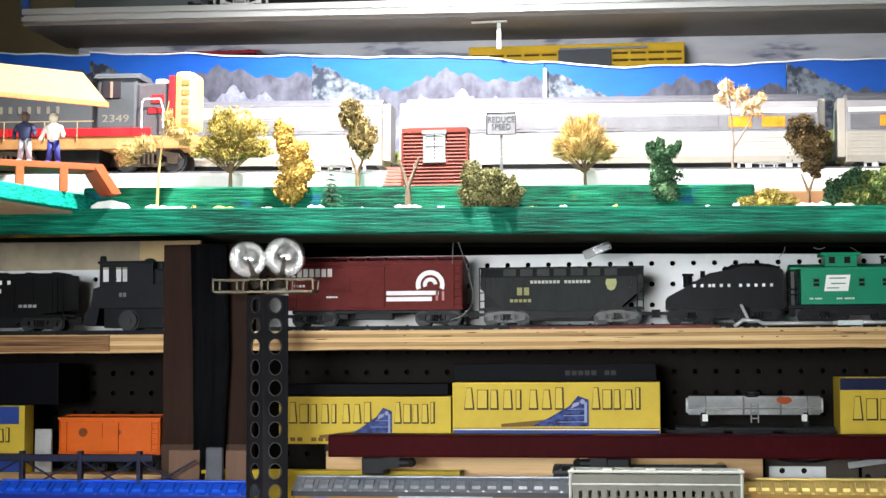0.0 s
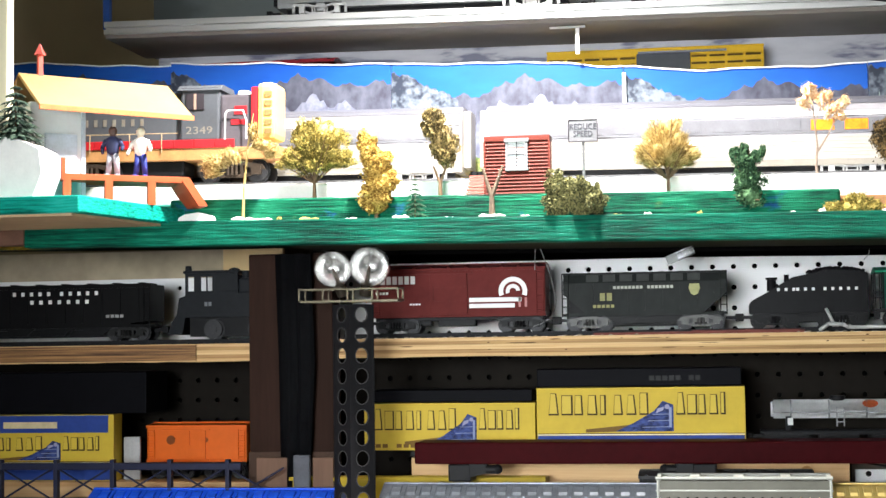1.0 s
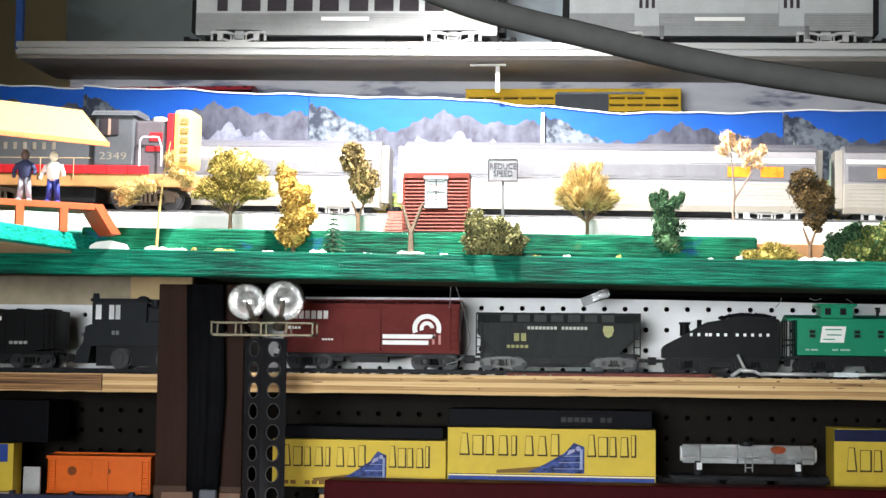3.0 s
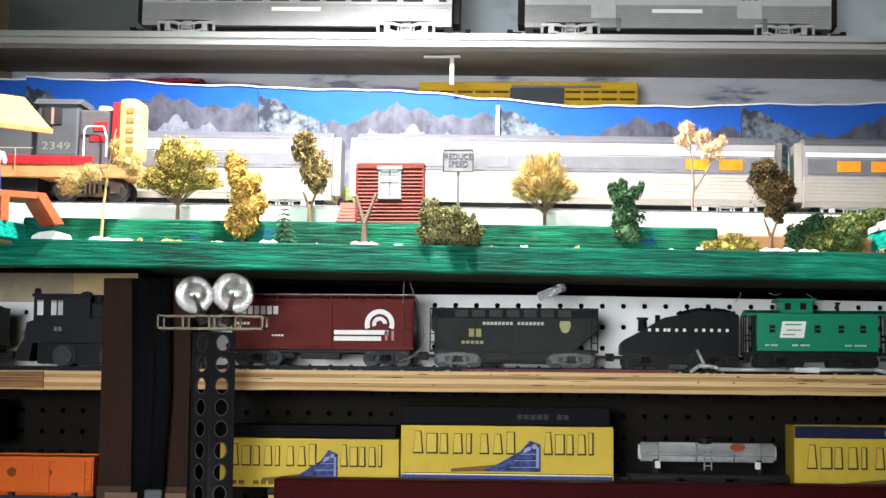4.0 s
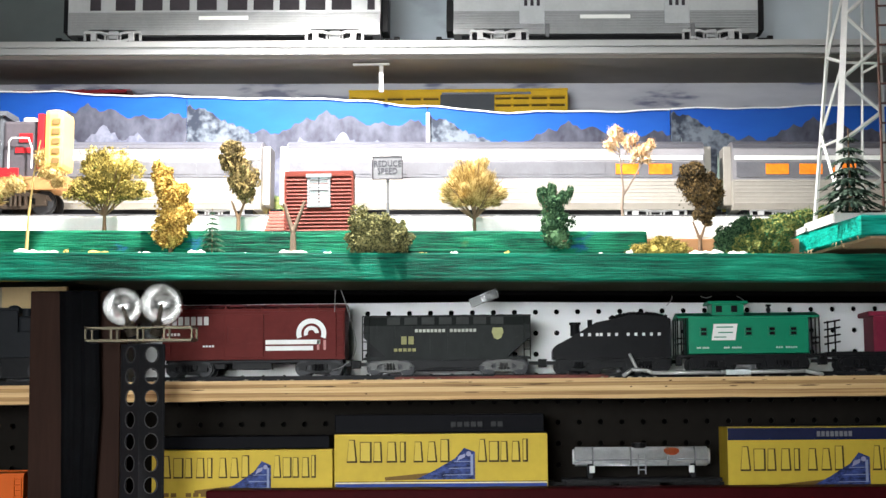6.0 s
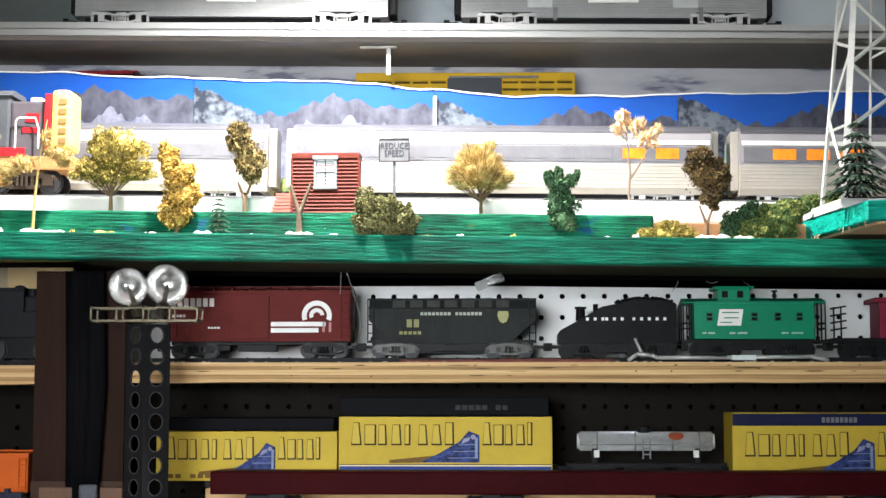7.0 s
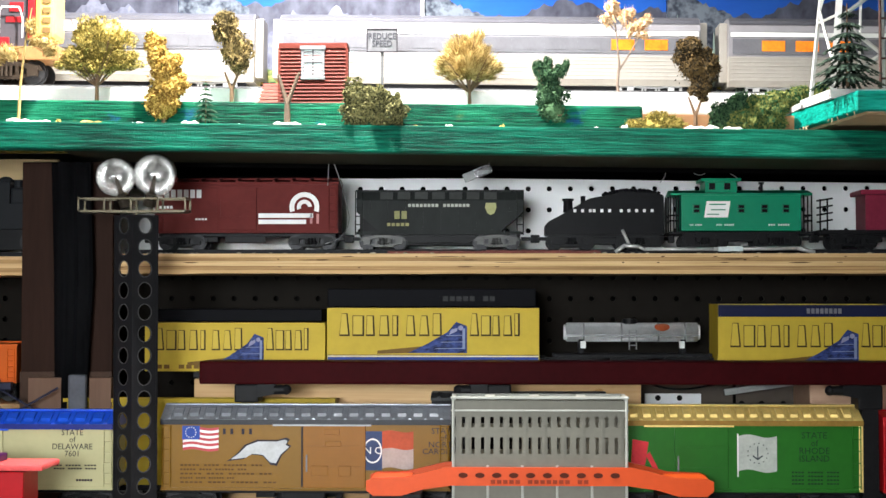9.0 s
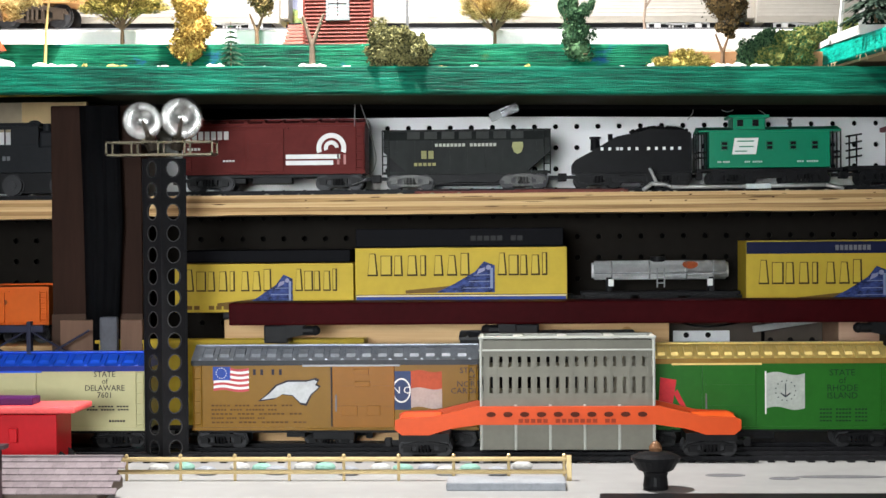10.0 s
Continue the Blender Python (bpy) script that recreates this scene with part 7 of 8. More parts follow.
RTB = TZ + 0.006
c = boxcar("mustard boxcar with a grey roof and state emblems", pose(-0.242, -0.043, RTB), 0.306, NCY, ROOFGREY, NCD, z0=0.02, z1=0.0955, w=0.028, door=(-0.002, 0.064), ribs=False, roof_ribs=18, group="state boxcars", rise=0.0135, trim=SILVERLO, pockets=True, eave=mat("shaded navy eave", (0.012, 0.013, 0.018), 0.35))
for x0, x1, z0, z1 in ((0.02, 0.0367, 0.079, 0.0852), (0.0215, 0.0382, 0.0665, 0.0722), (0.007, 0.0246, 0.0355, 0.0463), (0.0355, 0.0488, 0.0355, 0.0463)):
    simple("door_plate", NCD, c, (x0, x1, -0.0322, -0.0305, z0, z1), bevel=0.0005)
# Dark strip painted in for the shadow along the door's left edge.
simple("door_seam", DARKPRINT, c, (-0.0042, -0.0026, -0.0287, -0.0278, 0.024, 0.087))


def cloth(x0, x1, z0, z1, wave, y, seg=10):
    up = [(x0 + (x1 - x0) * i / seg, z1 + wave * math.sin(6.28 * i / seg)) for i in range(seg + 1)]
    down = [(x0 + (x1 - x0) * i / seg, z0 + wave * math.sin(6.28 * i / seg)) for i in range(seg + 1)]
    return down + up[::-1]


FY = -0.0282
RSTRIPE = mat("flag red print", (0.5, 0.07, 0.08), 0.5)
FBLUE = mat("flag blue print", (0.03, 0.07, 0.32), 0.5)
fx0, fx1, fz0, fz1 = -0.13, -0.092, 0.062, 0.0865
for k in range(9):
    b = bmesh.new()
    z = fz0 + (fz1 - fz0) * k / 9
    prism(b, cloth(fx0, fx1, z, z + (fz1 - fz0) / 9, 0.0012, FY), FY, FY - 0.0003)
    part("flag_stripe", b, RSTRIPE if k % 2 == 0 else WHITE, c)
b = bmesh.new()
cuboid(b, fx0 - 0.0006, fx0 + 0.018, FY - 0.0007, FY, fz0 + 0.0115, fz1 + 0.0015)
canton = part("flag_canton", b, FBLUE, c)
b = bmesh.new()
for k in range(13):
    a = 6.283 * k / 13
    cuboid(b, fx0 + 0.0085 + 0.0055 * math.cos(a) - 0.0005, fx0 + 0.0085 + 0.0055 * math.cos(a) + 0.0005, FY - 0.001, FY - 0.0006, fz0 + 0.019 + 0.0055 * math.sin(a) - 0.0005, fz0 + 0.019 + 0.0055 * math.sin(a) + 0.0005)
part("star_ring", b, WHITE, canton)
state = [(-0.079, 0.0525), (-0.07, 0.059), (-0.062, 0.067), (-0.05, 0.0715), (-0.03, 0.0715), (-0.022, 0.0735), (-0.0185, 0.072), (-0.021, 0.068), (-0.017, 0.066), (-0.02, 0.063), (-0.026, 0.058), (-0.031, 0.0485), (-0.037, 0.0495), (-0.045, 0.0575), (-0.056, 0.0585), (-0.063, 0.0545)]
b = bmesh.new()
cx, cz = sum(p[0] for p in state) / len(state), sum(p[1] for p in state) / len(state)
prism(b, [(cx + (x - cx) * 1.1, cz + (z - cz) * 1.2) for x, z in state], FY, FY - 0.0002)
outline = part("map_outline", b, DARKPRINT, c)
b = bmesh.new()
prism(b, state, FY, FY - 0.0004)
part("state_map", b, mat("map white print", (0.5, 0.51, 0.52), 0.5), outline)
for z, x1 in ((0.0455, -0.045), (0.041, -0.062), (0.0365, -0.035), (0.032, -0.075), (0.0275, -0.03)):
    bars("small_lettering", mat("brown fine print", (0.1, 0.045, 0.008), 0.6), c, -0.133, x1, z, 0.0018, "XXXXX XXXX XXXXXX XXX", FY)
for x in (-0.082, -0.062):
    bars("small_lettering", DARKPRINT, c, x - 0.006, x + 0.006, 0.079, 0.006, "X X", FY)
# state flag
b = bmesh.new()
prism(b, cloth(0.0615, 0.0815, 0.0415, 0.0825, 0.0, FY), FY, FY - 0.0004)
fl = part("state_flag", b, mat("dull blue print", (0.035, 0.055, 0.13), 0.5), c)
writing("letters", "N C", 0.0105, WHITE, fl, 0.0715, FY - 0.0006, 0.062)
b = bmesh.new()
for r0, r1 in ((0.0085, 0.0098),):
    for k in range(24):
        a0, a1 = 6.283 * k / 24, 6.283 * (k + 1) / 24
        prism(b, [(0.0715 + r * math.cos(a), 0.062 + 1.35 * r * math.sin(a)) for r, a in ((r0, a0), (r1, a0), (r1, a1), (r0, a1))], FY - 0.0004, FY - 0.0007)
part("ring", b, WHITE, fl)
for mm, z0, z1 in ((mat("flag orange red", (0.42, 0.075, 0.03), 0.5), 0.064, 0.0825), (mat("flag pale", (0.42, 0.34, 0.31), 0.5), 0.0435, 0.064)):
    b = bmesh.new()
    prism(b, cloth(0.0815, 0.1145, z0, z1, 0.0012, FY), FY, FY - 0.0004)
    part("flag_field", b, mm, fl)
writing("lettering", "STATE\nof\nNORTH\nCAROLINA", 0.0085, DARKPRINT, c, 0.146, FY - 0.0002, 0.072, 1.05)

c = boxcar("green boxcar with a gold roof and a white state flag", pose(0.203, -0.043, RTB), 0.28, RIG, GOLD, RIG, z0=0.02, z1=0.0955, w=0.028, door=(-0.056, 0.0), ribs=False, roof_ribs=20, group="state boxcars", rise=0.0135, trim=GOLD, pockets=True, eave=mat("shaded gold eave", (0.26, 0.15, 0.03), 0.4))
simple("corner_post", GOLD, c, (0.1365, 0.1408, -0.0298, -0.0275, 0.02, 0.0895), bevel=0.0006)
b = bmesh.new()
prism(b, cloth(0.011, 0.051, 0.042, 0.0785, 0.0018, FY), FY, FY - 0.0004)
fl = part("state_flag", b, mat("faded white print", (0.42, 0.45, 0.41), 0.5), c)
b = bmesh.new()
for k in range(13):
    a = 6.283 * k / 13
    cuboid(b, 0.031 + 0.0105 * math.cos(a) - 0.0006, 0.031 + 0.0105 * math.cos(a) + 0.0006, FY - 0.0006, FY, 0.0605 + 0.0105 * math.sin(a) - 0.0006, 0.0605 + 0.0105 * math.sin(a) + 0.0006)
rod(b, (0.031, FY - 0.0004, 0.054), (0.031, FY - 0.0004, 0.068), 0.0006, seg=6)
for s in (-1, 1):
    rod(b, (0.031, FY - 0.0004, 0.054), (0.031 + s * 0.005, FY - 0.0004, 0.058), 0.0007, seg=6)
part("anchor", b, mat("flag grey print", (0.05, 0.06, 0.07), 0.6), fl)
b = bmesh.new()
cuboid(b, 0.0095, 0.011, FY - 0.0005, FY, 0.036, 0.081)
part("flag_staff", b, WHITE, fl)
writing("lettering", "STATE\nof\nRHODE\nISLAND", 0.0095, mat("dark green print", (0.005, 0.035, 0.01), 0.5), c, 0.09, FY - 0.0002, 0.067)
b = bmesh.new()
prism(b, [(-0.102, 0.04), (-0.088, 0.04), (-0.083, 0.072), (-0.1, 0.075)], FY, FY - 0.0005)
prism(b, [(-0.086, 0.058), (-0.082, 0.062), (-0.073, 0.044), (-0.077, 0.041)], FY, FY - 0.0005)
part("red_map", b, mat("red map print", (0.55, 0.03, 0.04), 0.5), c)
for z in (0.04, 0.036, 0.032, 0.028):
    bars("small_lettering", MATS["dark green print"], c, 0.066, 0.116, z, 0.0016, "XXXX XXXXX XXXX", FY)

c = boxcar("cream boxcar with a bright blue roof", pose(-0.594, -0.043, RTB), 0.296, CREAM, BLUER, CREAM, z0=0.02, z1=0.09, w=0.028, door=(-0.03, 0.03), ribs=False, roof_ribs=16, group="state boxcars", rise=0.0125, trim=BLUER, pockets=True, eave=mat("shaded blue eave", (0.008, 0.02, 0.2), 0.35))
writing("lettering", "STATE\nof\nDELAWARE\n7601", 0.0088, DARKPRINT, c, 0.104, FY - 0.0002, 0.069, 0.95)
for z, a in ((0.045, 0.08), (0.0415, 0.084)):
    bars("small_lettering", DARKPRINT, c, a, 0.13, z, 0.0015, "XXXX XXXXX XXXX", FY)
bars("small_lettering", DARKPRINT, c, 0.108, 0.126, 0.029, 0.0022, "XXXXXX", FY)
c = boxcar("bright red boxcar beyond the green one", pose(0.505, -0.043, RTB), 0.28, RED, RED, RED, z0=0.02, z1=0.1, w=0.028, group="state boxcars")

# yellow gondola and black car behind
c = thing("gondola", "long yellow gondola behind the boxcars", "model gondola", pose(-0.375, 0.004, TZ), "cars behind the boxcars")
YG = mat("gondola yellow", (0.36, 0.25, 0.01), 0.5, var=0.2, scale=20)
bm = bmesh.new()
cuboid(bm, -0.16, 0.16, -0.02, -0.018, 0.025, 0.1185)
cuboid(bm, -0.16, 0.16, 0.012, 0.014, 0.025, 0.1185)
cuboid(bm, -0.16, -0.158, -0.02, 0.014, 0.025, 0.1185)
cuboid(bm, 0.158, 0.16, -0.02, 0.014, 0.025, 0.1185)
for k in range(9):
    cuboid(bm, -0.16 + 0.0395 * k, -0.158 + 0.0395 * k, -0.0225, -0.0195, 0.025, 0.1185)
cuboid(bm, -0.16, 0.16, -0.0235, -0.0175, 0.1155, 0.1195)
part("body", bm, YG, c)
simple("floor", BLACK, c, (-0.158, 0.158, -0.018, 0.012, 0.022, 0.027))
running_gear(c, 0.3, floor=0.022, w=0.02)
c = boxcar("dark car with a low rounded roof", pose(-0.015, 0.0, RTB), 0.19, DKGREY, mat("sooty roof", (0.03, 0.03, 0.032), 0.5), DKGREY, z0=0.02, z1=0.116, w=0.022, group="cars behind the boxcars")

# orange well car with a grey crate
c = thing("well_car", "orange depressed-centre well car", "model well car", pose(0.003, -0.113, RTB))
bm = bmesh.new()
prof = [(-0.175, 0.029), (-0.168, 0.0235), (-0.14, 0.0235), (-0.118, 0.03), (-0.09, 0.034), (0.09, 0.034), (0.118, 0.03), (0.14, 0.0235), (0.168, 0.0235), (0.175, 0.029), (0.175, 0.0385), (0.168, 0.0415), (0.136, 0.0425), (0.094, 0.0525), (-0.094, 0.0525), (-0.136, 0.0425), (-0.168, 0.0415), (-0.175, 0.0385)]
prism(bm, prof, -0.031, -0.027)
prism(bm, prof, 0.027, 0.031)
cuboid(bm, -0.17, -0.13, -0.03, 0.03, 0.032, 0.041)
cuboid(bm, 0.13, 0.17, -0.03, 0.03, 0.032, 0.041)
part("frame", bm, ORANGE, c)
bm = bmesh.new()
for k in range(10):
    rod(bm, (-0.077 + 0.017 * k, -0.0316, 0.0445), (-0.077 + 0.017 * k, -0.0308, 0.0445), 0.0048, seg=16)
for v in bm.verts:
    v.co.z = 0.0445 + (v.co.z - 0.0445) * 0.55
tagged(part("lightening_hole", bm, mat("dark orange hole", (0.07, 0.014, 0.006), 0.7), c), kind="stuff")
bars("lettering", mat("orange brown print", (0.22, 0.03, 0.01), 0.6), c, -0.05, 0.05, 0.036, 0.004, "XXXXX XXXXXXX XX", -0.0311)
for s in (-1, 1):
    truck(c, s * 0.145, BLACK)
    coupler(c, s * 0.17, s)
    simple("end_platform", BLACK, c, (min(s * 0.12, s * 0.172), max(s * 0.12, s * 0.172), -0.024, 0.024, 0.016, 0.024))

cr = thing("crate", "grey slotted plastic container on the orange car", "model container", pose(0.0035, -0.113, TZ + 0.014))
hx, hy, hz = 0.089, 0.026, 0.1155
for y0, y1 in ((-hy, -hy + 0.002), (hy - 0.002, hy)):
    simple("side_panel", GREYCRATE, cr, (-hx, hx, y0, y1, 0.0, 0.0576))
    simple("top_band", GREYCRATE, cr, (-hx, hx, y0, y1, 0.0948, hz - 0.004))
    simple("middle_band", GREYCRATE, cr, (-hx, hx, y0, y1, 0.0742, 0.0845))
    for k in range(18):
        x = -hx + 0.007 + (2 * hx - 0.014) * k / 17
        simple("slat", GREYCRATE, cr, (x - 0.0031, x + 0.0031, y0, y1, 0.0576, 0.0742), (x - 0.0031, x + 0.0031, y0, y1, 0.0845, 0.0948))
        if k % 2:
            simple("slat_ridge", GREYCRATE, cr, (x - 0.0008, x + 0.0008, y0 - 0.0007, y0, 0.0545, 0.098))
simple("end_wall", GREYCRATE, cr, (-hx, -hx + 0.0025, -hy, hy, 0, hz - 0.004), bevel=0.0005)
simple("end_wall", GREYCRATE, cr, (hx - 0.0025, hx, -hy, hy, 0, hz - 0.004), bevel=0.0005)
bm = bmesh.new()
for k in range(6):
    x = -hx + 0.0015 + (2 * hx - 0.003) * k / 5
    rod(bm, (x, -hy - 0.0012, 0.0), (x, -hy - 0.0012, 0.046 if 0 < k < 5 else hz - 0.003), 0.0016, seg=6)
RIM = mat("pale crate rim", (0.34, 0.35, 0.32), 0.4, var=0.15, scale=30)
part("rib", bm, RIM, cr)
simple("lid", RIM, cr, (-hx - 0.001, hx + 0.001, -hy - 0.0022, -hy + 0.004, hz - 0.0025, hz), (-hx - 0.001, hx + 0.001, -hy - 0.0018, -hy, hz - 0.015, hz - 0.0132), (-hx - 0.001, hx + 0.001, hy - 0.004, hy + 0.0015, hz - 0.005, hz), (-hx, -hx + 0.004, -hy, hy, hz - 0.004, hz), (hx - 0.004, hx, -hy, hy, hz - 0.004, hz), (-0.055, -0.045, -hy, hy, hz - 0.003, hz), (-0.01, 0.0, -hy, hy, hz - 0.003, hz), (0.038, 0.048, -hy, hy, hz - 0.003, hz), bevel=0.0006)
simple("load", mat("rusty load", (0.28, 0.16, 0.1), 0.7, scale=60, second=(0.6, 0.5, 0.3)), cr, (-0.08, 0.08, -0.012, 0.012, 0.002, 0.05), bevel=0.004)

# red switch engine at the side
c = thing("red_crane_car", "bright red toy locomotive cab with a flat roof", "model locomotive", pose(-0.545, -0.2, RTB))
simple("cab", RED, c, (-0.06, 0.048, -0.026, 0.026, 0.01, 0.055), bevel=0.0015)
simple("roof", mat("pale red roof", (0.75, 0.1, 0.1), 0.35), c, (-0.08, 0.068, -0.032, 0.032, 0.0565, 0.0625), bevel=0.002)
simple("roof_box", mat("dark purple", (0.06, 0.01, 0.07), 0.4), c, (-0.07, 0.02, -0.012, 0.016, 0.0625, 0.07), bevel=0.0015)
for x in (-0.028, 0.006):
    simple("bracket", RED, c, (x - 0.004, x + 0.004, -0.032, -0.026, 0.028, 0.042), bevel=0.001)
bars("small_lettering", WHITE, c, 0.02, 0.04, 0.012, 0.0022, "XXXX", -0.0262)
for x in (-0.035, 0.03):
    truck(c, x, BLACK, base=0.03)

# gabled house, brass railing, blocks and lantern in the foreground
h = thing("model_house", "small house with a pale shingled roof", "model house", pose(-0.505, -0.33, TZ))
bm = bmesh.new()
prism(bm, [(-0.045, 0.0), (0.045, 0.0), (0.045, 0.008), (0.0, 0.03), (-0.045, 0.008)], -0.08, 0.088, axis="x")
part("wall", bm, mat("dark house wall", (0.1, 0.075, 0.06), 0.6), h)
SHING = mat("pale pink shingle", (0.17, 0.14, 0.15), 0.6, var=0.25, scale=80, rnd=0.3)
rf = simple("roof", SHING, h, (-0.09, 0.1, -0.003, 0.003, 0.0335, 0.036))
bm = bmesh.new()
cuboid(bm, -0.0055, 0.0055, -0.004, 0.004, -0.0006, 0.0006)
SH = bpy.data.meshes.new("shingle")
bm.to_mesh(SH)
bm.free()
SH.materials.append(SHING)
for r in range(6):
    for k in range(17):
        f = (r + 0.5) / 6
        share("shingle", SH, rf, pose(-0.085 + 0.0112 * k + (0.0056 if r % 2 else 0), -0.05 * f, 0.0352 - 0.027 * f, 28, 0, 0))
bm = bmesh.new()
cuboid(bm, 0.0, 0.006, -0.06, -0.054, 0.0, 0.05)
cuboid(bm, -0.005, 0.011, -0.064, -0.05, 0.05, 0.0535)
part("porch_post", bm, mat("dark purple post", (0.05, 0.03, 0.035), 0.6), h)

fe = thing("brass_railing", "brass model railing with thin posts", "model railing", pose(-0.215, -0.25, TZ))
for z in (0.0085, 0.0205):
    bm = bmesh.new()
    rod(bm, (-0.225, 0, z), (0.217, 0, z), 0.0022, seg=8)
    part("rail", bm, BRASS, fe)
for k in range(9):
    bm = bmesh.new()
    rod(bm, (-0.207 + 0.0595 * k * 0.88, 0, 0), (-0.207 + 0.0595 * k * 0.88, 0, 0.0235), 0.0015, seg=8)
    ball(bm, (-0.207 + 0.0595 * k * 0.88, 0, 0.0238), 0.0022, 1)
    part("post", bm, BRASS, fe)
simple("end_post", BRASS, fe, (0.214, 0.219, -0.0025, 0.0025, 0, 0.024), bevel=0.0006)
tagged(simple("white_block", mat("pale block", (0.26, 0.275, 0.3), 0.6), None, (-0.112, -0.003, -0.31, -0.27, TZ, 0.9565), bevel=0.001), "pale flat block on the table", "block")
rnd = random.Random(60)
for k in range(16):
    x = -0.4 + 0.024 * k + rnd.uniform(-0.006, 0.006)
    bm = bmesh.new()
    ball(bm, (0, 0, 0.004), 0.009, 2, (1.2, 0.8, 0.6))
    ob = part("table_scrap", bm, (mat("white scrap", (0.4, 0.4, 0.39), 0.7), mat("teal scrap", (0.2, 0.36, 0.3), 0.7), MATS["pale block"])[k % 3])
    ob.matrix_basis = pose(x, -0.2 + rnd.uniform(-0.03, 0.02), TZ)
    tagged(ob, "pale crumpled scrap behind the railing", "scrap", "table scraps")
lp = thing("black_lantern", "small black lamp base on the table", "model lamp", pose(0.079, -0.30, TZ))
bm = bmesh.new()
lathe(bm, [(0.011, 0.0), (0.0115, 0.004), (0.0105, 0.012), (0.0115, 0.016), (0.016, 0.018), (0.022, 0.027), (0.0225, 0.03), (0.016, 0.033), (0.006, 0.035)], 24)
part("base", bm, BLACK, lp)
bm = bmesh.new()
lathe(bm, [(0.0055, 0.034), (0.006, 0.038), (0.004, 0.042), (0.0015, 0.044)], 14)
part("finial", bm, mat("brown finial", (0.12, 0.06, 0.03), 0.5), lp)
tagged(simple("black_slab", BLACK, None, (0.025, 0.5, -0.42, -0.36, TZ, 0.9555), bevel=0.002), "flat black plastic slab on the table", "slab")
for k, (x, y, w) in enumerate(((0.152, -0.22, 0.02), (0.26, -0.23, 0.045), (0.205, -0.24, 0.015))):
    bm = bmesh.new()
    ball(bm, (0, 0, 0), 1.0, 2, (w, 0.008, 0.0012))
    ob = part("paint_patch", bm, mat("dark grey patch", (0.12, 0.12, 0.13), 0.6))
    ob.matrix_basis = pose(x, y, TZ + 0.0004)
    tagged(ob, "dark worn patch on the table paint", "stain", "table stains")

# ---- floodlight tower of perforated girders ----
ft = thing("floodlight_tower", "black perforated girder tower with two clear bulbs", "model light tower", pose(-0.418, -0.094, TZ, 0, 0, -42))
GIRD = mat("black girder steel", (0.016, 0.016, 0.018), 0.4, 0.3, var=0.3, scale=60)


# Hole rims in a lighter colour that paints in the glint of the bevel.
bm = bmesh.new()
for i in range(16):
    a0, a1 = 2 * math.pi * (i + 0.5) / 16, 2 * math.pi * (i + 1.5) / 16
    inner = [(0.0081 * math.cos(a), 0.0081 * math.sin(a)) for a in (a0, a1)]
    outer = [(0.0089 * math.cos(a), 0.0089 * math.sin(a)) for a in (a1, a0)]
    prism(bm, inner + outer, -0.0005, 0.0002)
HOLERIM = bpy.data.meshes.new("hole_rim")
bm.to_mesh(HOLERIM)
bm.free()
HOLERIM.materials.append(mat("glinting hole edge", (0.09, 0.09, 0.092), 0.3, 0.5, var=0.6, scale=90))


def girder(parent, m):
    """One face of the angle girder, with round holes cut through."""
    w, top, n, hr = 0.0285, 0.316, 14, 0.0084
    bm = bmesh.new()
    for k in range(n):
        z0, z1 = top * k / n, top * (k + 1) / n
        cz, seg = (z0 + z1) / 2, 16
        for y in (0.0, 0.0016):
            ring = [bm.verts.new((hr * math.cos(2 * math.pi * (i + 0.5) / seg), y, cz + hr * math.sin(2 * math.pi * (i + 0.5) / seg))) for i in range(seg)]
            out = []
            for i in range(seg):
                a = 2 * math.pi * (i + 0.5) / seg
                q = min((w / 2) / max(1e-6, abs(math.cos(a))), ((z1 - z0) / 2) / max(1e-6, abs(math.sin(a))))
                out.append(bm.verts.new((q * math.cos(a), y, cz + q * math.sin(a))))
            for i in range(seg):
                j = (i + 1) % seg
                bm.faces.new((ring[i], out[i], out[j], ring[j]))
            corner = {1: (1, 1), 5: (-1, 1), 9: (-1, -1), 13: (1, -1)}
            for i in range(seg):
                j = (i + 1) % seg
                p, q = out[i].co, out[j].co
                if abs(p.x - q.x) > 1e-6 and abs(p.z - q.z) > 1e-6:
                    sx, sz = (1 if p.x + q.x > 0 else -1), (1 if p.z + q.z > 2 * cz else -1)
                    bm.faces.new((out[i], bm.verts.new((sx * w / 2, y, cz + sz * (z1 - z0) / 2)), out[j]))
            if y == 0.0:
                first = ring
            else:
                for i in range(seg):
                    j = (i + 1) % seg
                    bm.faces.new((first[i], first[j], ring[j], ring[i]))
    for s in (-1, 1):
        cuboid(bm, min(s * w / 2, s * (w / 2 + 0.0022)), max(s * w / 2, s * (w / 2 + 0.0022)), -0.0008, 0.0024, 0, top)
    bmesh.ops.recalc_face_normals(bm, faces=bm.faces)
    g = part("girder", bm, GIRD, parent)
    g.matrix_basis = m
    for k in range(n):
        share("hole_rim", HOLERIM, g, pose(0, 0, top * (k + 0.5) / n))
    return g


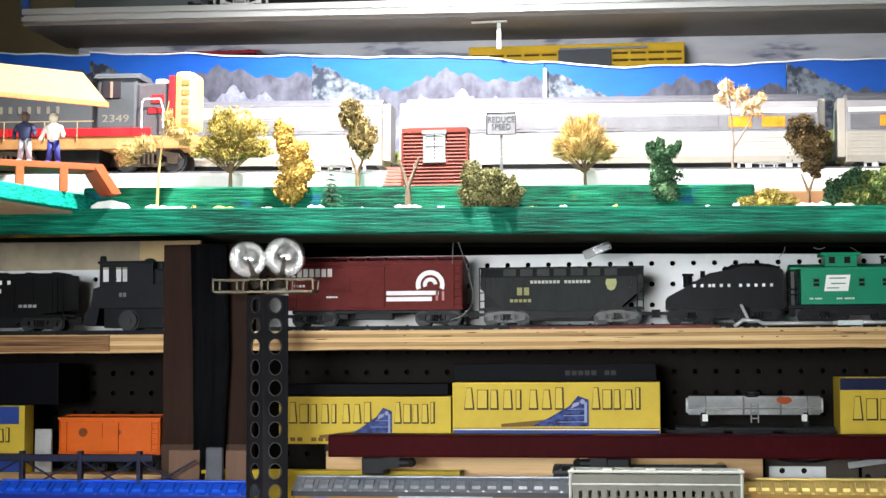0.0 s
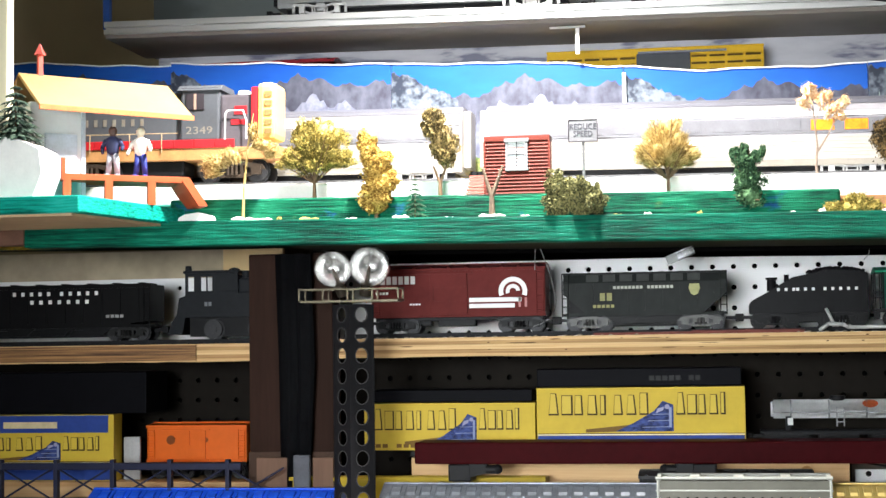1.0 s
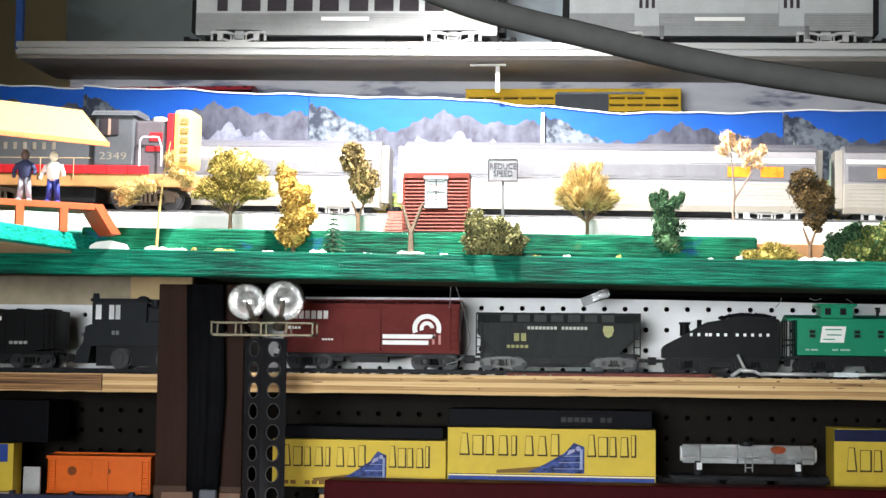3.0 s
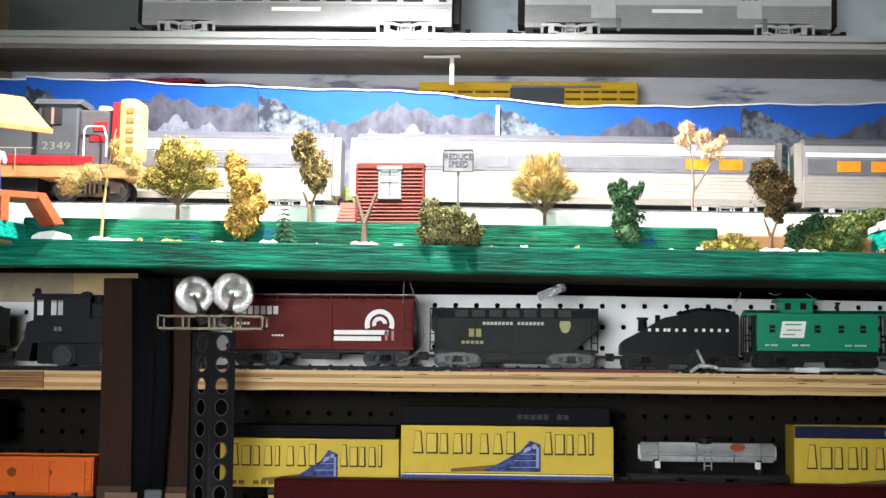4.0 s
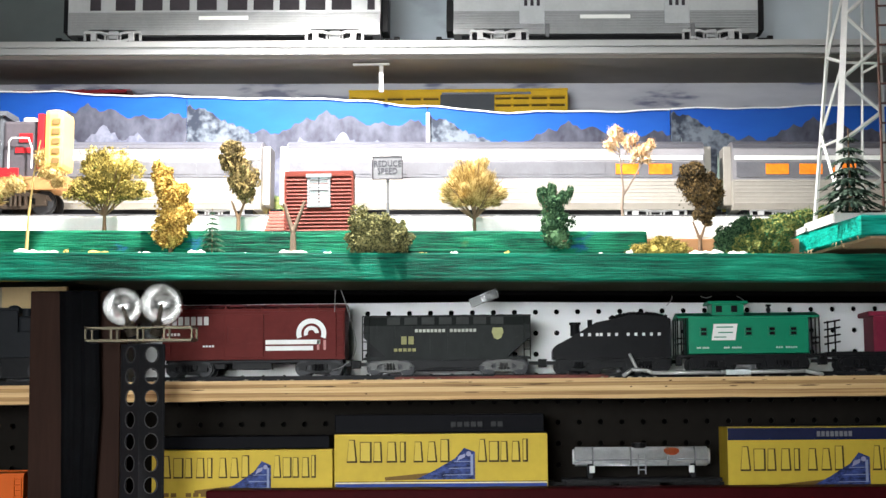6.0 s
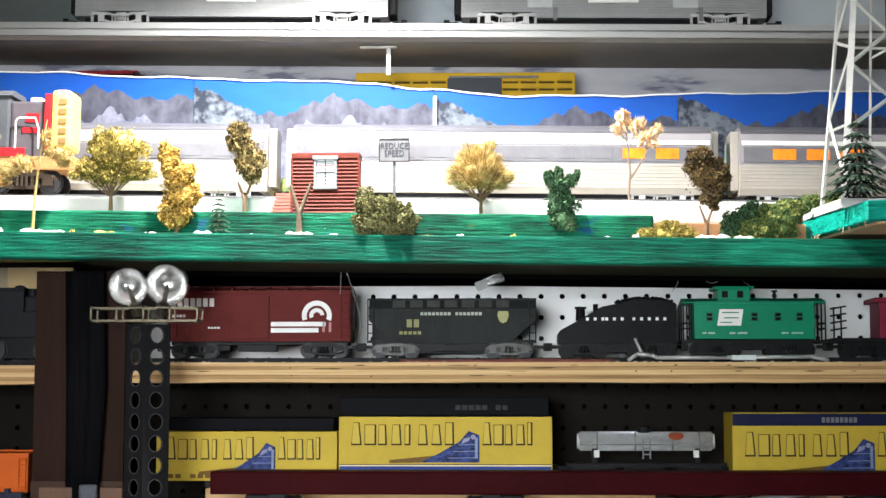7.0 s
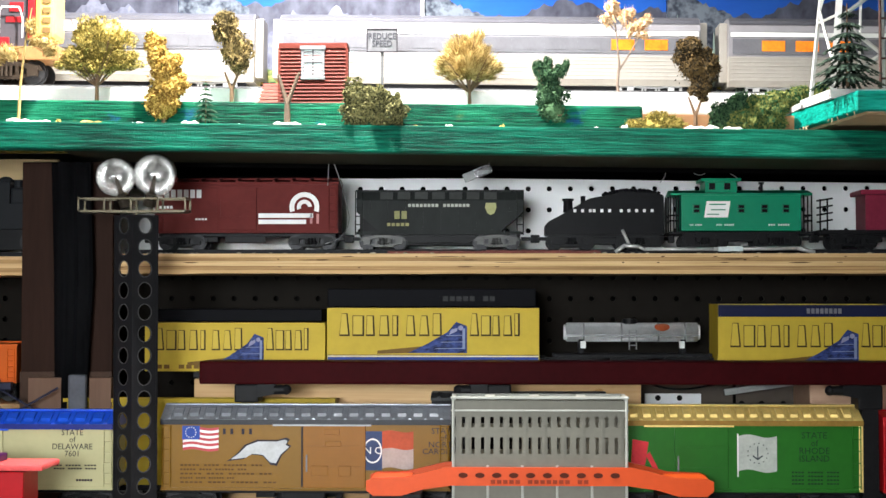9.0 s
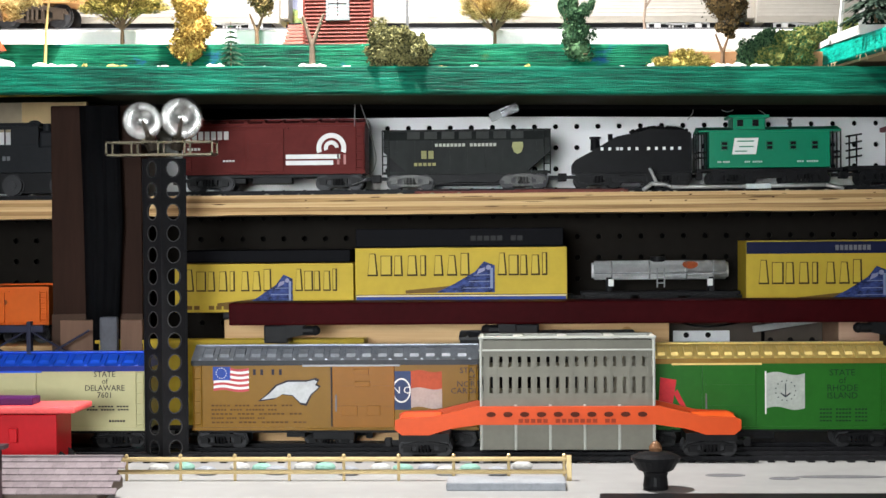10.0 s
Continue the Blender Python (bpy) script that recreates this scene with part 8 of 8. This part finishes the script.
girder(ft, pose(0.0, -0.0155, 0))
girder(ft, pose(0.0155, 0.0, 0, 0, 0, 90))
simple("base_plate", GIRD, ft, (-0.03, 0.03, -0.03, 0.03, 0.0, 0.004), bevel=0.001)
tray = simple("lamp_tray", BRASS, ft, (-0.001, 0.001, -0.001, 0.001, 0.318, 0.319))
tray.matrix_basis = pose(0, 0, 0, 0, 0, 42)
TRM = mat("dull brass tray", (0.07, 0.06, 0.04), 0.4, 0.6, var=0.2)
bm = bmesh.new()
for z in (0.3195, 0.3325):
    cuboid(bm, -0.059, 0.055, -0.0145, -0.0125, z, z + 0.0013)
    cuboid(bm, -0.059, 0.055, 0.0125, 0.0145, z, z + 0.0018)
    cuboid(bm, -0.059, -0.057, -0.0145, 0.0145, z, z + 0.0018)
    cuboid(bm, 0.053, 0.055, -0.0145, 0.0145, z, z + 0.0018)
for x in (-0.058, -0.031, -0.003, 0.025, 0.054):
    for y in (-0.0135, 0.0135):
        cuboid(bm, x - 0.0009, x + 0.0009, y - 0.001, y + 0.001, 0.3195, 0.334)
cuboid(bm, -0.057, 0.053, -0.012, 0.012, 0.3185, 0.3195)
part("railing", bm, TRM, tray)
BULB = glass("clear bulb glass", (1, 1, 1), 0.01)
BULBSHINE = mat("bulb reflections", (0.88, 0.87, 0.83), 0.2, 0.93, var=0.45, scale=45, bump=1.0, fine=3)
for x, r, z, tilt in ((-0.0225, 0.0212, 0.3565, -16), (0.0195, 0.0232, 0.3585, 16)):
    bm = bmesh.new()
    prof = [(0.007, -r - 0.004), (0.0075, -r * 0.97)] + [(r * math.sin(a), -r * math.cos(a)) for a in [0.42 + 0.19 * i for i in range(14)]] + [(0.0006, r)]
    lathe(bm, prof, 32)
    inner = bmesh.new()
    lathe(inner, [(max(0.0004, q * 0.985), z * 0.985) for q, z in prof], 32)
    bmesh.ops.reverse_faces(inner, faces=inner.faces[:])
    tmp = bpy.data.meshes.new("inner_glass")
    inner.to_mesh(tmp)
    inner.free()
    bm.from_mesh(tmp)
    bpy.data.meshes.remove(tmp)
    bl = part("bulb", bm, BULB, ft, "clear glass bulb", smooth=True)
    bl.matrix_basis = pose(x * 0.743, x * 0.669, z) @ pose(0, 0, 0, 0, 0, 42) @ pose(0, 0, 0, 22, tilt, 0)
    bl.visible_shadow = False
    bm = bmesh.new()
    lathe(bm, [(0.0068, -r - 0.012), (0.0068, -r + 0.001), (0.003, -r + 0.003), (0.0024, -r * 0.3), (0.0012, 0.0)], 14)
    part("socket", bm, mat("dark socket", (0.05, 0.04, 0.03), 0.5, 0.5), bl)
    # bright shell added at the back, in place of the clear bulb's reflections
    bm = bmesh.new()
    q = r * 0.97
    bmesh.ops.create_uvsphere(bm, u_segments=32, v_segments=18, radius=q)
    bmesh.ops.delete(bm, geom=[v for v in bm.verts if v.co.y < -q * 0.2], context="VERTS")
    part("reflector", bm, BULBSHINE, bl, smooth=True)

# ---- cable that hangs near the viewer ----
wire("hanging_cable", [(-0.1535, -1.5102, 1.3659), (-0.0835, -1.5102, 1.3094), (-0.0395, -1.5102, 1.2944), (0.007, -1.5102, 1.2851), (0.0565, -1.5102, 1.2804), (0.1465, -1.5102, 1.2959), (0.2065, -1.5102, 1.3459)], 0.0025, mat("dark grey cable", (0.045, 0.045, 0.043), 0.8, spec=0.03), "thick dark grey cable hanging across the view")

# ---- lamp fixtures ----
# Added stand and shade for the unseen front light.
fl = thing("front_light_stand", "unseen floor lamp added as source of the front light", "floor lamp", pose(-0.5, -2.64, 0.0, 0, 0, -11))
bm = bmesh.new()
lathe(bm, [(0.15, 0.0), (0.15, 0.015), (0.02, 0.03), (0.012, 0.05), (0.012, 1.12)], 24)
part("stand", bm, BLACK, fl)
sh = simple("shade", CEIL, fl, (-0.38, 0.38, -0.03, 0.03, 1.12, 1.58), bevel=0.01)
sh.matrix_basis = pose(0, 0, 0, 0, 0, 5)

fx = thing("ceiling_light", "flat white ceiling light panel", "ceiling light", pose(0.3, -0.98, 2.4))
simple("housing", CEIL, fx, (-0.65, 0.65, -0.2, 0.2, 0.0, 0.05), bevel=0.005)
# Unseen lamp; the shade's rim is placed to cut light towards the upper shelf.
cl = thing("clamp_lamp", "unseen clamp lamp, its shade added to keep light off the upper cars", "clamp lamp", pose(-0.27, -0.245, 1.812))
bm = bmesh.new()
lathe(bm, [(0.02, 0.09), (0.03, 0.07), (0.075, 0.0), (0.077, 0.0), (0.034, 0.074), (0.022, 0.095)], 24)
part("shade", bm, ALU, cl)
simple("stem", STEEL, cl, (-0.006, 0.006, -0.006, 0.006, 0.09, 0.637))
